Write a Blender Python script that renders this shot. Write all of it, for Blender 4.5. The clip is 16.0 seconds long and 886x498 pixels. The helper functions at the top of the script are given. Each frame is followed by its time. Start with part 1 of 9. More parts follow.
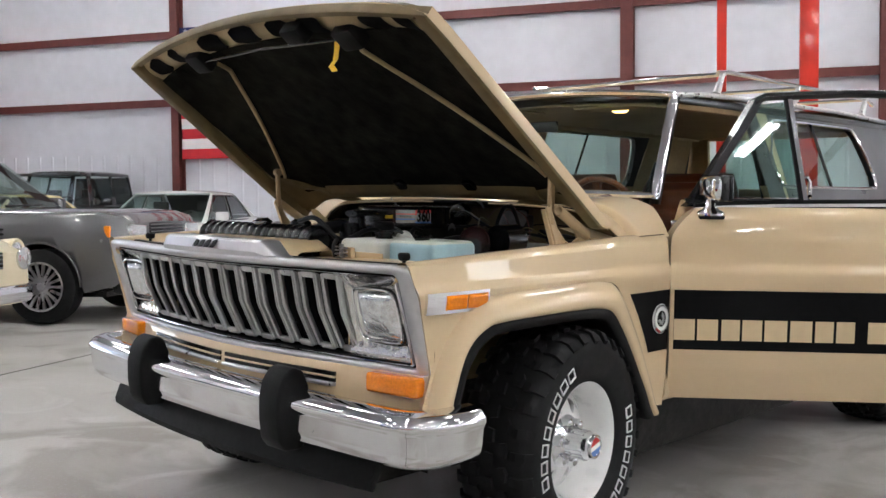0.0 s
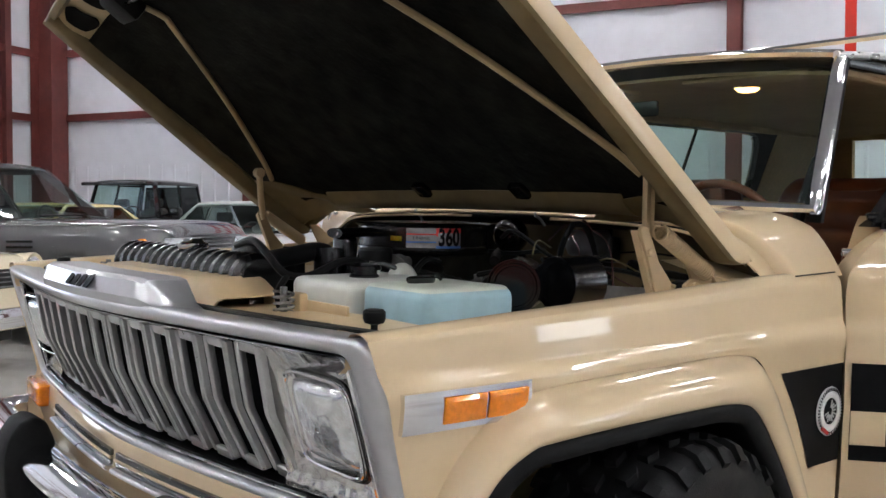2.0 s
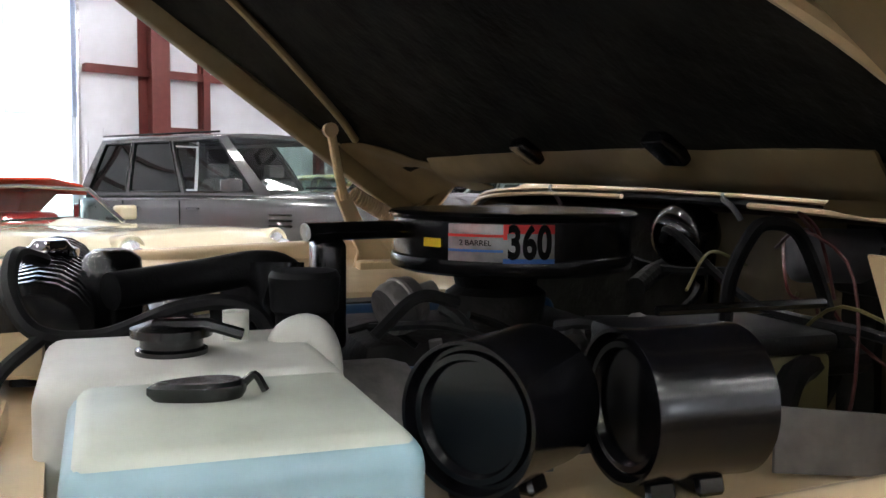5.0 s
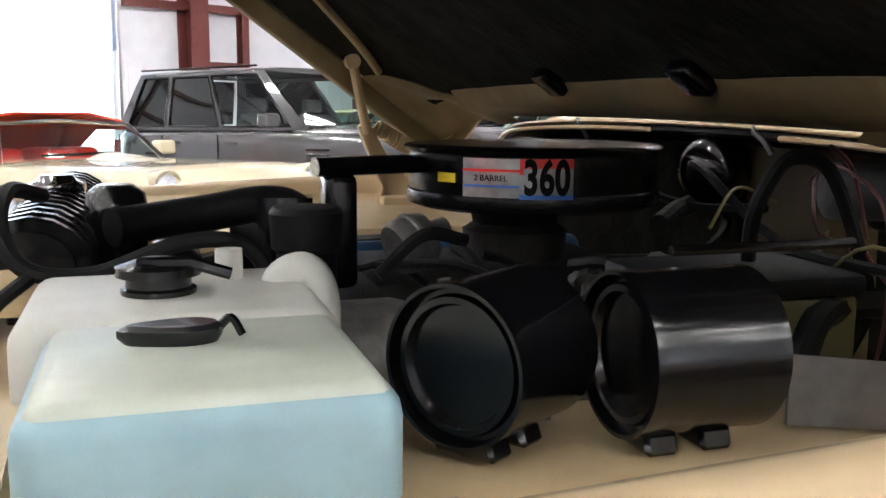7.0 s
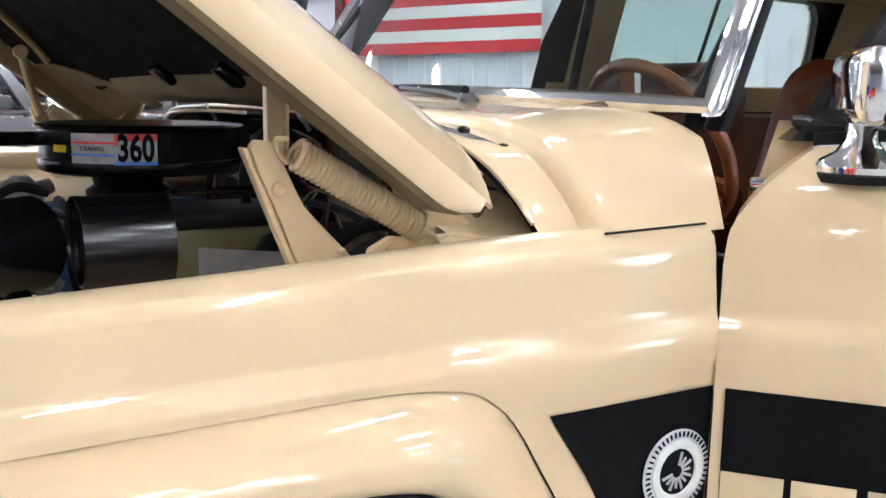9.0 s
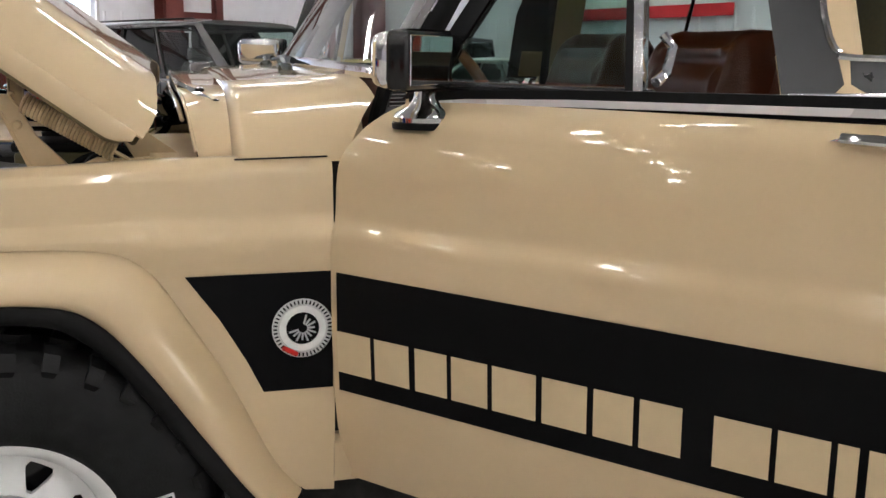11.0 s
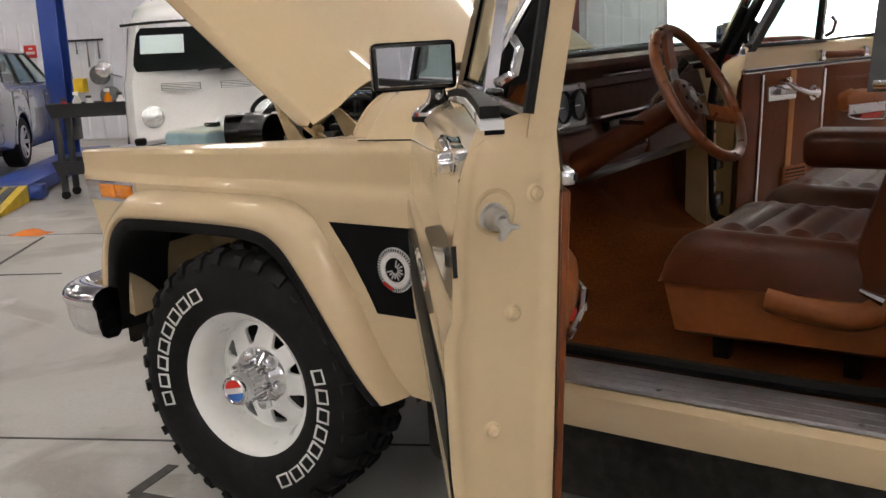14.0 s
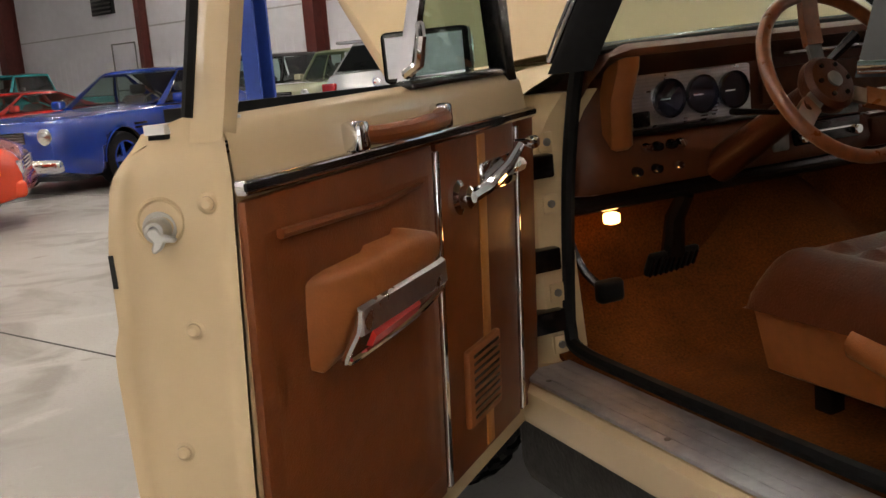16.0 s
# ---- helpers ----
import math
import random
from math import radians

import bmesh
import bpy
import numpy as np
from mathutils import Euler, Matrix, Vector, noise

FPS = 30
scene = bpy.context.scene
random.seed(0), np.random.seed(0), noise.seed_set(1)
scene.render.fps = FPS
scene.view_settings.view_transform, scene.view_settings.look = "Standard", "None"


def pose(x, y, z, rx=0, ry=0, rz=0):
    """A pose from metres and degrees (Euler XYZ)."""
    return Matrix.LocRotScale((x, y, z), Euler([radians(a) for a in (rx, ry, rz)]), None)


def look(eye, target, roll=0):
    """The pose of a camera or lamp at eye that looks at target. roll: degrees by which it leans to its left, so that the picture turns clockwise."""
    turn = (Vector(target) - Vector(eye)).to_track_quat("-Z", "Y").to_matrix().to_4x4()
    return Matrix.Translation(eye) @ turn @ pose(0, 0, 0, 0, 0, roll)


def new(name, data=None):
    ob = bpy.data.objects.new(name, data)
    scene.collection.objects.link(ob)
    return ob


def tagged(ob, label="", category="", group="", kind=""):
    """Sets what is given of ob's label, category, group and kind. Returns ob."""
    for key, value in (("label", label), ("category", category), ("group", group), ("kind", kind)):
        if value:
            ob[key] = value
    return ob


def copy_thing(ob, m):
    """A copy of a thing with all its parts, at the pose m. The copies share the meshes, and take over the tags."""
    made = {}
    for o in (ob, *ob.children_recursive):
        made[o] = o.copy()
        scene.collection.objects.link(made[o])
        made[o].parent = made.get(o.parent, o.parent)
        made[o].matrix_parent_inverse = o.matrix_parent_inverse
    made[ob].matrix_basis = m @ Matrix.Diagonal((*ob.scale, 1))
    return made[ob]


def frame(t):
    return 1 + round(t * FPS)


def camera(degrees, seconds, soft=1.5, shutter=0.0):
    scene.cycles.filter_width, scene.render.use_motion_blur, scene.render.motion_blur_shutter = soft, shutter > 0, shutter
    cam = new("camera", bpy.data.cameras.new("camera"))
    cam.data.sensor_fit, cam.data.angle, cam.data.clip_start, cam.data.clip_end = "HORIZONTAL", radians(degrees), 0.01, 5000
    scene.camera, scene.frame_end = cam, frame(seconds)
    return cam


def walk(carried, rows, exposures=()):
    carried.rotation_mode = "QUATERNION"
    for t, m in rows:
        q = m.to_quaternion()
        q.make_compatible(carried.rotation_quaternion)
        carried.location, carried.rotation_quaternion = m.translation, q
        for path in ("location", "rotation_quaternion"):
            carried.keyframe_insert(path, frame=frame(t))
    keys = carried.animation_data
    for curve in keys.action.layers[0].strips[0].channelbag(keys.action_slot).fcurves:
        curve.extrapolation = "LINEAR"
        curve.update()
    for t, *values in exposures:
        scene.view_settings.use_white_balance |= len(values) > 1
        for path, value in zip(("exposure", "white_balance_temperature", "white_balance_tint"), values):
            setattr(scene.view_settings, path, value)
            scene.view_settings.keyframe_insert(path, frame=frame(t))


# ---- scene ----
cam = camera(49.7, 16.0)
# the wagon stands a touch higher on its far side
LEAN = Matrix.Translation((0, 0.95, 0)) @ Matrix.Rotation(radians(-1.3), 4, "X") @ Matrix.Translation((0, -0.95, 0))
PATH = [
    (0, (2.5720, 2.9034, 1.1850), (1.1640, 1.4860, 1.0932), -0.42),
    (0.5, (2.3100, 2.7114, 1.1873), (0.9750, 1.2242, 1.1111), -0.17),
    (1, (2.0600, 2.5084, 1.1910), (0.7940, 0.9616, 1.1230), -0.13),
    (1.5, (1.7960, 2.2885, 1.1949), (0.5360, 0.7367, 1.1301), -0.12),
    (2, (1.5430, 2.0724, 1.1928), (0.2770, 0.5254, 1.1278), 0.07),
    (2.5, (1.3103, 1.8432, 1.1944), (0.1090, 0.2456, 1.1271), 0.01),
    (3, (1.0651, 1.6117, 1.2017), (-0.0750, -0.0300, 1.1299), -0.12),
    (3.5, (0.8494, 1.4368, 1.2068), (-0.1524, -0.2930, 1.1399), 0.25),
    (4, (0.6521, 1.3527, 1.2135), (-0.2131, -0.4492, 1.1452), 0.21),
    (6.5, (0.4676, 1.3074, 1.2126), (-0.1055, -0.5939, 0.9747), 0.10),
    (7, (0.4624, 1.2945, 1.2110), (-0.1267, -0.5988, 0.9492), -0.05),
    (7.5, (0.4641, 1.3108, 1.2110), (-0.1584, -0.5720, 0.9515), 0.36),
    (8, (0.4606, 1.3732, 1.2089), (-0.1688, -0.5051, 0.9332), 0.62),
    (8.5, (0.4334, 1.5606, 1.2085), (-0.3884, -0.2404, 0.9241), 0.83),
    (9, (0.3530, 1.8097, 1.2111), (-0.6560, 0.1075, 0.9206), 0.43),
    (9.5, (0.2340, 2.0934, 1.1944), (-0.7808, 0.3936, 0.9100), -0.08),
    (10, (0.1300, 2.3166, 1.1993), (-0.8187, 0.5837, 0.8877), 0.27),
    (12.5, (-1.1410, 2.8969, 1.2512), (-0.7742, 0.9710, 0.8560), -0.85),
    (13, (-1.4150, 2.8890, 1.2543), (-0.7850, 1.0332, 0.8553), -1.37),
    (13.5, (-1.6820, 2.8320, 1.2576), (-0.7980, 1.0828, 0.8592), -2.10),
    (14, (-1.9170, 2.7140, 1.2573), (-0.7632, 1.1288, 0.8623), -2.62),
    (14.5, (-2.1050, 2.5548, 1.2499), (-0.7316, 1.1542, 0.8597), -3.37),
    (15, (-2.2780, 2.3586, 1.2434), (-0.7362, 1.1466, 0.8508), -4.05),
    (15.5, (-2.3880, 2.1283, 1.2326), (-0.7032, 1.1225, 0.8454), -4.46),
    (16, (-2.4220, 1.8969, 1.2198), (-0.6379, 1.0761, 0.8414), -4.60),
]
walk(cam, [(t, look(eye, target, roll)) for t, eye, target, roll in PATH],
     [(0, 0.05, 6150, 10), (2.5, -0.03, 5950, 10), (3.5, -0.05, 5650, 10), (4, 0.1, 5850, 10), (6.5, 0.6, 6250, 10), (8.5, 0.75, 6000, 10), (9, 0.8, 5800, 10), (9.5, 0.33, 6150, 10), (10, 0.04, 6350, 10), (12.5, -0.22, 6550, 11), (14.5, -0.35, 6950, 12), (15.5, -0.36, 7300, 12), (16, -0.2, 7300, 12)])

# ---- world, daylight and lamps ----
world = bpy.data.worlds.new("world")
scene.world = world
world.use_nodes = True
sky = world.node_tree.nodes.new("ShaderNodeTexSky")
sky.sky_type = "NISHITA"
sky.sun_disc = False
sky.sun_elevation, sky.sun_rotation = radians(40), radians(150)
world.node_tree.nodes["Background"].inputs[1].default_value = 0.15
world.node_tree.links.new(sky.outputs[0], world.node_tree.nodes["Background"].inputs[0])
sun = new("sun", bpy.data.lights.new("sun", "SUN"))
sun.data.energy, sun.data.angle, sun.data.color = 2.5, radians(0.6), (1.0, 0.96, 0.9)
sun.matrix_world = look((20, -60, 50), (0, 0, 0))
LAMP_POWER = 84.0
scene.view_settings.exposure = 0.0

# ---- building frame: u runs along the long wall, v along the flag wall ----
TURN = radians(27.0)
CORNER = Vector((-4.53, -18.0, 0))


def bld(u, v, z=0.0, turn=0.0):
    """Pose in the building's own frame, measured from its corner."""
    c, s = math.cos(TURN), math.sin(TURN)
    return Matrix.Translation((CORNER.x + u * c - v * s, CORNER.y + u * s + v * c, z)) @ Matrix.Rotation(TURN + radians(turn), 4, "Z")


# ---- mesh helpers ----
def finish(bm, name, sharp=35):
    bmesh.ops.remove_doubles(bm, verts=bm.verts, dist=1e-5)
    bmesh.ops.recalc_face_normals(bm, faces=bm.faces)
    lim = radians(sharp)
    for f in bm.faces:
        f.smooth = True
    for e in bm.edges:
        e.smooth = len(e.link_faces) == 2 and e.calc_face_angle(0) < lim
    me = bpy.data.meshes.new(name)
    bm.to_mesh(me)
    bm.free()
    return me


def part(name, bm, material, parent=None, label="", m=None, sharp=35, thick=0.0):
    """One mesh object from a bmesh (or a mesh), under a thing or a part."""
    me = finish(bm, name, sharp) if isinstance(bm, bmesh.types.BMesh) else bm
    if not me.materials:
        me.materials.append(material)
    ob = new(name, me)
    if thick:
        mod = ob.modifiers.new("thickness", "SOLIDIFY")
        mod.thickness, mod.offset = abs(thick), (-1 if thick > 0 else 1)
    if parent is not None:
        ob.parent = parent
    if m is not None:
        ob.matrix_basis = m
    if label:
        tagged(ob, label)
    return ob


def thing(name, m=None, label="", category="", group=""):
    ob = new(name)
    ob.empty_display_size = 0.1
    if m is not None:
        ob.matrix_basis = m
    return tagged(ob, label, category, group)


def structure(name, bm, material, label="", m=None, category=""):
    return tagged(part(name, bm, material, None, "", m), label, category, "", "structure")


def box(x0, x1, y0, y1, z0, z1, bev=0.0, seg=2, bm=None):
    """A box, bevelled."""
    own = bmesh.new()
    bmesh.ops.create_cube(own, size=1.0)
    for v in own.verts:
        v.co = Vector(((x0 + x1) / 2 + v.co.x * (x1 - x0), (y0 + y1) / 2 + v.co.y * (y1 - y0), (z0 + z1) / 2 + v.co.z * (z1 - z0)))
    if bev:
        bmesh.ops.bevel(own, geom=own.edges[:], offset=bev, segments=seg, profile=0.5, affect="EDGES")
    return own if bm is None else merge(bm, own)


def merge(bm, other, m=None):
    """Adds other to bm and frees it."""
    me = bpy.data.meshes.new("tmp")
    other.to_mesh(me)
    other.free()
    if m is not None:
        me.transform(m)
    bm.from_mesh(me)
    bpy.data.meshes.remove(me)
    return bm


def prism(pts, axis, a, b, bev=0.0, seg=2, bm=None):
    """An outline, drawn in the plane across axis, drawn out from a to b."""
    own = bmesh.new()

    def at(p, w):
        return {"x": (w, p[0], p[1]), "y": (p[0], w, p[1]), "z": (p[0], p[1], w)}[axis]
    lo = [own.verts.new(at(p, a)) for p in pts]
    hi = [own.verts.new(at(p, b)) for p in pts]
    n = len(pts)
    own.faces.new(lo), own.faces.new(hi)
    for i in range(n):
        own.faces.new((lo[i], lo[(i + 1) % n], hi[(i + 1) % n], hi[i]))
    bmesh.ops.recalc_face_normals(own, faces=own.faces)
    if bev:
        bmesh.ops.bevel(own, geom=own.edges[:], offset=bev, segments=seg, profile=0.5, affect="EDGES")
    return own if bm is None else merge(bm, own)


def loft(rings, ring_closed=True, caps=True, bm=None, end_closed=False):
    """Skin over rings of points."""
    bm = bm or bmesh.new()
    vs = [[bm.verts.new(p) for p in r] for r in rings]
    n = len(rings[0])
    pairs = list(zip(vs, vs[1:])) + ([(vs[-1], vs[0])] if end_closed else [])
    for a, b in pairs:
        for i in range(n if ring_closed else n - 1):
            k = (i + 1) % n
            try:
                bm.faces.new((a[i], a[k], b[k], b[i]))
            except ValueError:
                pass
    if caps and ring_closed and not end_closed:
        bm.faces.new(vs[0]), bm.faces.new(vs[-1])
    return bm


def curve(pts, n=8, closed=False):
    """A smooth line through points."""
    P = [Vector(p) for p in pts]
    out, m = [], len(P)
    for i in range(m if closed else m - 1):
        p0 = P[(i - 1) % m] if closed or i > 0 else P[0] * 2 - P[1]
        p1, p2 = P[i], P[(i + 1) % m]
        p3 = P[(i + 2) % m] if closed or i + 2 < m else P[-1] * 2 - P[-2]
        for k in range(n):
            t = k / n
            out.append(0.5 * (2 * p1 + (p2 - p0) * t + (2 * p0 - 5 * p1 + 4 * p2 - p3) * t * t + (3 * p1 - p0 - 3 * p2 + p3) * t ** 3))
    if not closed:
        out.append(P[-1].copy())
    return out


def tube(path, r, n=10, closed=False, bm=None, smooth=0):
    """A round bar along a path; r may be a list."""
    P = curve(path, smooth, closed) if smooth else [Vector(p) for p in path]
    rings, up = [], None
    for i, p in enumerate(P):
        a = P[i - 1] if i > 0 or closed else p
        b = P[(i + 1) % len(P)] if i + 1 < len(P) or closed else p
        d = (b - a).normalized()
        if up is None:
            up = d.orthogonal().normalized()
        up = (up - d * up.dot(d)).normalized()
        side = d.cross(up)
        rr = r if not isinstance(r, (list, tuple)) else r[0] + (r[1] - r[0]) * i / (len(P) - 1)
        rings.append([p + (up * math.cos(2 * math.pi * k / n) + side * math.sin(2 * math.pi * k / n)) * rr for k in range(n)])
    return loft(rings, True, not closed, bm, closed)


def lathe(profile, m=None, n=32, bm=None, caps=True):
    """A turned shape about z from (radius, height) pairs, posed by m."""
    m = m or Matrix()
    rings = [[m @ Vector((r * math.cos(2 * math.pi * k / n), r * math.sin(2 * math.pi * k / n), h)) for k in range(n)] for r, h in profile]
    return loft(rings, True, caps, bm)


def sheet(f, nu, nv, bm=None):
    """A surface from f(u, v), u and v from 0 to 1."""
    return loft([[f(i / nu, k / nv) for k in range(nv + 1)] for i in range(nu + 1)], False, False, bm)


def lerp(table, x):
    """Straight lines through (x, value) pairs."""
    t = sorted(table)
    if x <= t[0][0]:
        return t[0][1]
    for (a, p), (b, q) in zip(t, t[1:]):
        if x <= b:
            return p + (q - p) * (x - a) / (b - a)
    return t[-1][1]


def words(text, size, depth=0.0008, bold=0.0):
    """Lettering as a mesh in the xy plane, middle at the origin."""
    cu = bpy.data.curves.new("text", "FONT")
    cu.body, cu.size, cu.extrude, cu.align_x, cu.align_y, cu.offset = text, size, depth, "CENTER", "CENTER", bold
    ob = new("text", cu)
    me = bpy.data.meshes.new_from_object(ob.evaluated_get(bpy.context.evaluated_depsgraph_get()))
    bpy.data.objects.remove(ob)
    bpy.data.curves.remove(cu)
    return me


# ---- materials ----
def mat(name, color, rough=0.5, metal=0.0, coat=0.0, grain=0.0, scale=20.0, bump=0.0, bscale=200.0, spec=0.5, trans=0.0, emit=0.0,
        stain=0.0, sscale=2.0, ior=1.45, rvar=0.1, alpha=1.0, sheen=0.0, sub=0.0, wave=0.0):
    """A surface with fine grain, broad stains, uneven gloss and relief."""
    ma = bpy.data.materials.new(name)
    ma.use_nodes = True
    nt = ma.node_tree
    b = nt.nodes["Principled BSDF"]
    L = nt.links.new
    b.inputs["Roughness"].default_value, b.inputs["Metallic"].default_value = rough, metal
    b.inputs["Coat Weight"].default_value, b.inputs["Coat Roughness"].default_value = coat, 0.04
    b.inputs["Specular IOR Level"].default_value, b.inputs["IOR"].default_value = spec, ior
    b.inputs["Transmission Weight"].default_value, b.inputs["Alpha"].default_value = trans, alpha
    b.inputs["Sheen Weight"].default_value = sheen
    b.inputs["Subsurface Weight"].default_value = sub
    if sub:
        b.inputs["Subsurface Radius"].default_value = (0.02, 0.02, 0.02)
    b.inputs["Base Color"].default_value = (*color, 1)
    if emit:
        b.inputs["Emission Color"].default_value, b.inputs["Emission Strength"].default_value = (*color, 1), emit
    co = nt.nodes.new("ShaderNodeTexCoord")

    def noise_at(sc, det=6):
        n = nt.nodes.new("ShaderNodeTexNoise")
        n.inputs["Scale"].default_value, n.inputs["Detail"].default_value = sc, det
        L(co.outputs["Object"], n.inputs["Vector"])
        return n
    last = None
    for amount, sc in ((grain, scale), (stain, sscale)):
        if amount:
            n = noise_at(sc)
            ramp = nt.nodes.new("ShaderNodeMapRange")
            ramp.inputs["From Min"].default_value, ramp.inputs["From Max"].default_value = 0.3, 0.7
            ramp.inputs["To Min"].default_value, ramp.inputs["To Max"].default_value = 1 - amount, 1 + amount * 0.6
            L(n.outputs["Fac"], ramp.inputs["Value"])
            mul = nt.nodes.new("ShaderNodeVectorMath")
            mul.operation = "SCALE"
            if last is None:
                mul.inputs[0].default_value = color
            else:
                L(last, mul.inputs[0])
            L(ramp.outputs["Result"], mul.inputs["Scale"])
            last = mul.outputs["Vector"]
    if last is not None:
        L(last, b.inputs["Base Color"])
    if rvar:
        n = noise_at(max(sscale * 3, 4))
        ramp = nt.nodes.new("ShaderNodeMapRange")
        ramp.inputs["To Min"].default_value, ramp.inputs["To Max"].default_value = max(0.0, rough - rvar), min(1.0, rough + rvar)
        L(n.outputs["Fac"], ramp.inputs["Value"])
        L(ramp.outputs["Result"], b.inputs["Roughness"])
    if wave:
        n = noise_at(9.0, 3)
        bp = nt.nodes.new("ShaderNodeBump")
        bp.inputs["Strength"].default_value, bp.inputs["Distance"].default_value = wave, 0.004
        L(n.outputs["Fac"], bp.inputs["Height"])
        L(bp.outputs["Normal"], b.inputs["Coat Normal"])
    if bump:
        n = noise_at(bscale, 4)
        bp = nt.nodes.new("ShaderNodeBump")
        bp.inputs["Strength"].default_value, bp.inputs["Distance"].default_value = bump, 0.004
        L(n.outputs["Fac"], bp.inputs["Height"])
        L(bp.outputs["Normal"], b.inputs["Normal"])
    return ma


TAN = mat("tan_paint", (0.6, 0.46, 0.285), 0.45, coat=1.0, grain=0.012, scale=60, stain=0.015, sscale=2.5, rvar=0.02, spec=0.2, wave=0.1)
TANJ = mat("tan_inner_paint", (0.55, 0.41, 0.235), 0.42, coat=0.2, grain=0.06, scale=30, stain=0.08, sscale=6, bump=0.05, bscale=60)
# Tan darkened for the shade under the hood and on the firewall.
TANU = mat("shade_darkened_tan_paint", (0.155, 0.115, 0.056), 0.5, grain=0.15, scale=18, stain=0.25, sscale=5, bump=0.08, bscale=50, spec=0.3)
SATIN = mat("black_satin_can", (0.003, 0.003, 0.0038), 0.19, spec=0.42, coat=0.1, grain=0.2, scale=30, rvar=0.05)
# Same tan at a middle depth, less shade in the colour than TANU.
TANF = mat("lightly_shaded_tan_paint", (0.42, 0.315, 0.175), 0.45, grain=0.1, scale=18, stain=0.15, sscale=5, bump=0.06, bscale=50, spec=0.35)
BLACKP = mat("black_decal", (0.004, 0.004, 0.0045), 0.45, spec=0.07, grain=0.1, scale=40, rvar=0.06)
CHROME = mat("chrome", (0.82, 0.82, 0.84), 0.07, 1.0, grain=0.03, scale=30, rvar=0.05)
ALU = mat("brushed_aluminium", (0.62, 0.62, 0.64), 0.3, 1.0, grain=0.08, scale=60, stain=0.08, sscale=9)
SILLM = mat("dull_sill_aluminium", (0.4, 0.39, 0.42), 0.48, 0.85, grain=0.1, scale=50, stain=0.2, sscale=6, bump=0.05, bscale=80)
SILVERP = mat("silver_plastic", (0.55, 0.55, 0.57), 0.3, 0.75, grain=0.04, scale=40, stain=0.05, sscale=9, coat=0.5, rvar=0.04)
RUBBER = mat("black_rubber", (0.007, 0.007, 0.0075), 0.55, spec=0.14, grain=0.25, scale=60, stain=0.25, sscale=7, bump=0.15, bscale=300)
TYRE = mat("tyre_rubber", (0.008, 0.008, 0.0085), 0.62, spec=0.18, grain=0.3, scale=40, stain=0.3, sscale=9, bump=0.2, bscale=250)
BLACKM = mat("black_satin_metal", (0.0045, 0.0045, 0.005), 0.24, 0.0, coat=0.16, grain=0.2, scale=30, rvar=0.08, stain=0.2, sscale=8)
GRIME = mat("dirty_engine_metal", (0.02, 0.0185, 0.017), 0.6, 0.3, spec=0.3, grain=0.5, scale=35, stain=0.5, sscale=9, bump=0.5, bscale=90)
CASTM = mat("cast_metal", (0.22, 0.21, 0.2), 0.45, 0.7, grain=0.3, scale=50, stain=0.3, sscale=12, bump=0.3, bscale=150)
WHITEP = mat("white_wheel_paint", (0.84, 0.84, 0.83), 0.3, coat=0.4, grain=0.03, scale=20, stain=0.06, sscale=7)
AMBER = mat("amber_lens", (0.78, 0.215, 0.003), 0.15, coat=0.6, grain=0.15, scale=120, bump=0.5, bscale=140, spec=0.6)


def pane(name, tint):
    """Thin glass: tinted and clear, glossy by its angle."""
    ma = bpy.data.materials.new(name)
    ma.use_nodes = True
    nt = ma.node_tree
    nt.nodes.remove(nt.nodes["Principled BSDF"])
    t, g, mix, lw, po, mr = (nt.nodes.new(k) for k in ("ShaderNodeBsdfTransparent", "ShaderNodeBsdfGlossy", "ShaderNodeMixShader", "ShaderNodeLayerWeight", "ShaderNodeMath", "ShaderNodeMapRange"))
    t.inputs["Color"].default_value = (*tint, 1)
    g.inputs["Roughness"].default_value = 0.02
    lw.inputs["Blend"].default_value = 0.5
    po.operation = "POWER"
    po.inputs[1].default_value = 4.5
    mr.inputs["To Min"].default_value, mr.inputs["To Max"].default_value = 0.06, 0.95
    nt.links.new(lw.outputs["Facing"], po.inputs[0])
    nt.links.new(po.outputs[0], mr.inputs["Value"])
    nt.links.new(mr.outputs["Result"], mix.inputs[0])
    nt.links.new(t.outputs[0], mix.inputs[1])
    nt.links.new(g.outputs[0], mix.inputs[2])
    nt.links.new(mix.outputs[0], nt.nodes["Material Output"].inputs["Surface"])
    return ma


GLASS = pane("clear_tinted_glass", (0.62, 0.74, 0.7))
TINT = mat("tinted_glass", (0.006, 0.008, 0.008), 0.03, spec=0.4, rvar=0.01)
TANS = mat("caramel_stripe", (0.42, 0.17, 0.045), 0.45, grain=0.1, scale=40, bump=0.15, bscale=320)
LENS = mat("headlamp_glass", (0.85, 0.87, 0.88), 0.12, metal=0.75, grain=0.25, scale=40, bump=0.6, bscale=45)
LEATHER = mat("brown_leather", (0.056, 0.0135, 0.0042), 0.38, spec=0.22, grain=0.14, scale=30, stain=0.12, sscale=5, bump=0.3, bscale=220, coat=0.05, rvar=0.05, wave=0.5)
VINYL = mat("brown_vinyl", (0.142, 0.036, 0.0075), 0.42, spec=0.35, grain=0.12, scale=40, stain=0.12, sscale=5, bump=0.25, bscale=320)
TANV = mat("caramel_vinyl", (0.25, 0.077, 0.02), 0.42, spec=0.35, grain=0.1, scale=40, stain=0.1, sscale=6, bump=0.2, bscale=320)
DASHV = mat("dark_brown_dash_vinyl", (0.07, 0.018, 0.005), 0.42, spec=0.35, grain=0.12, scale=40, stain=0.12, sscale=5, bump=0.25, bscale=320)
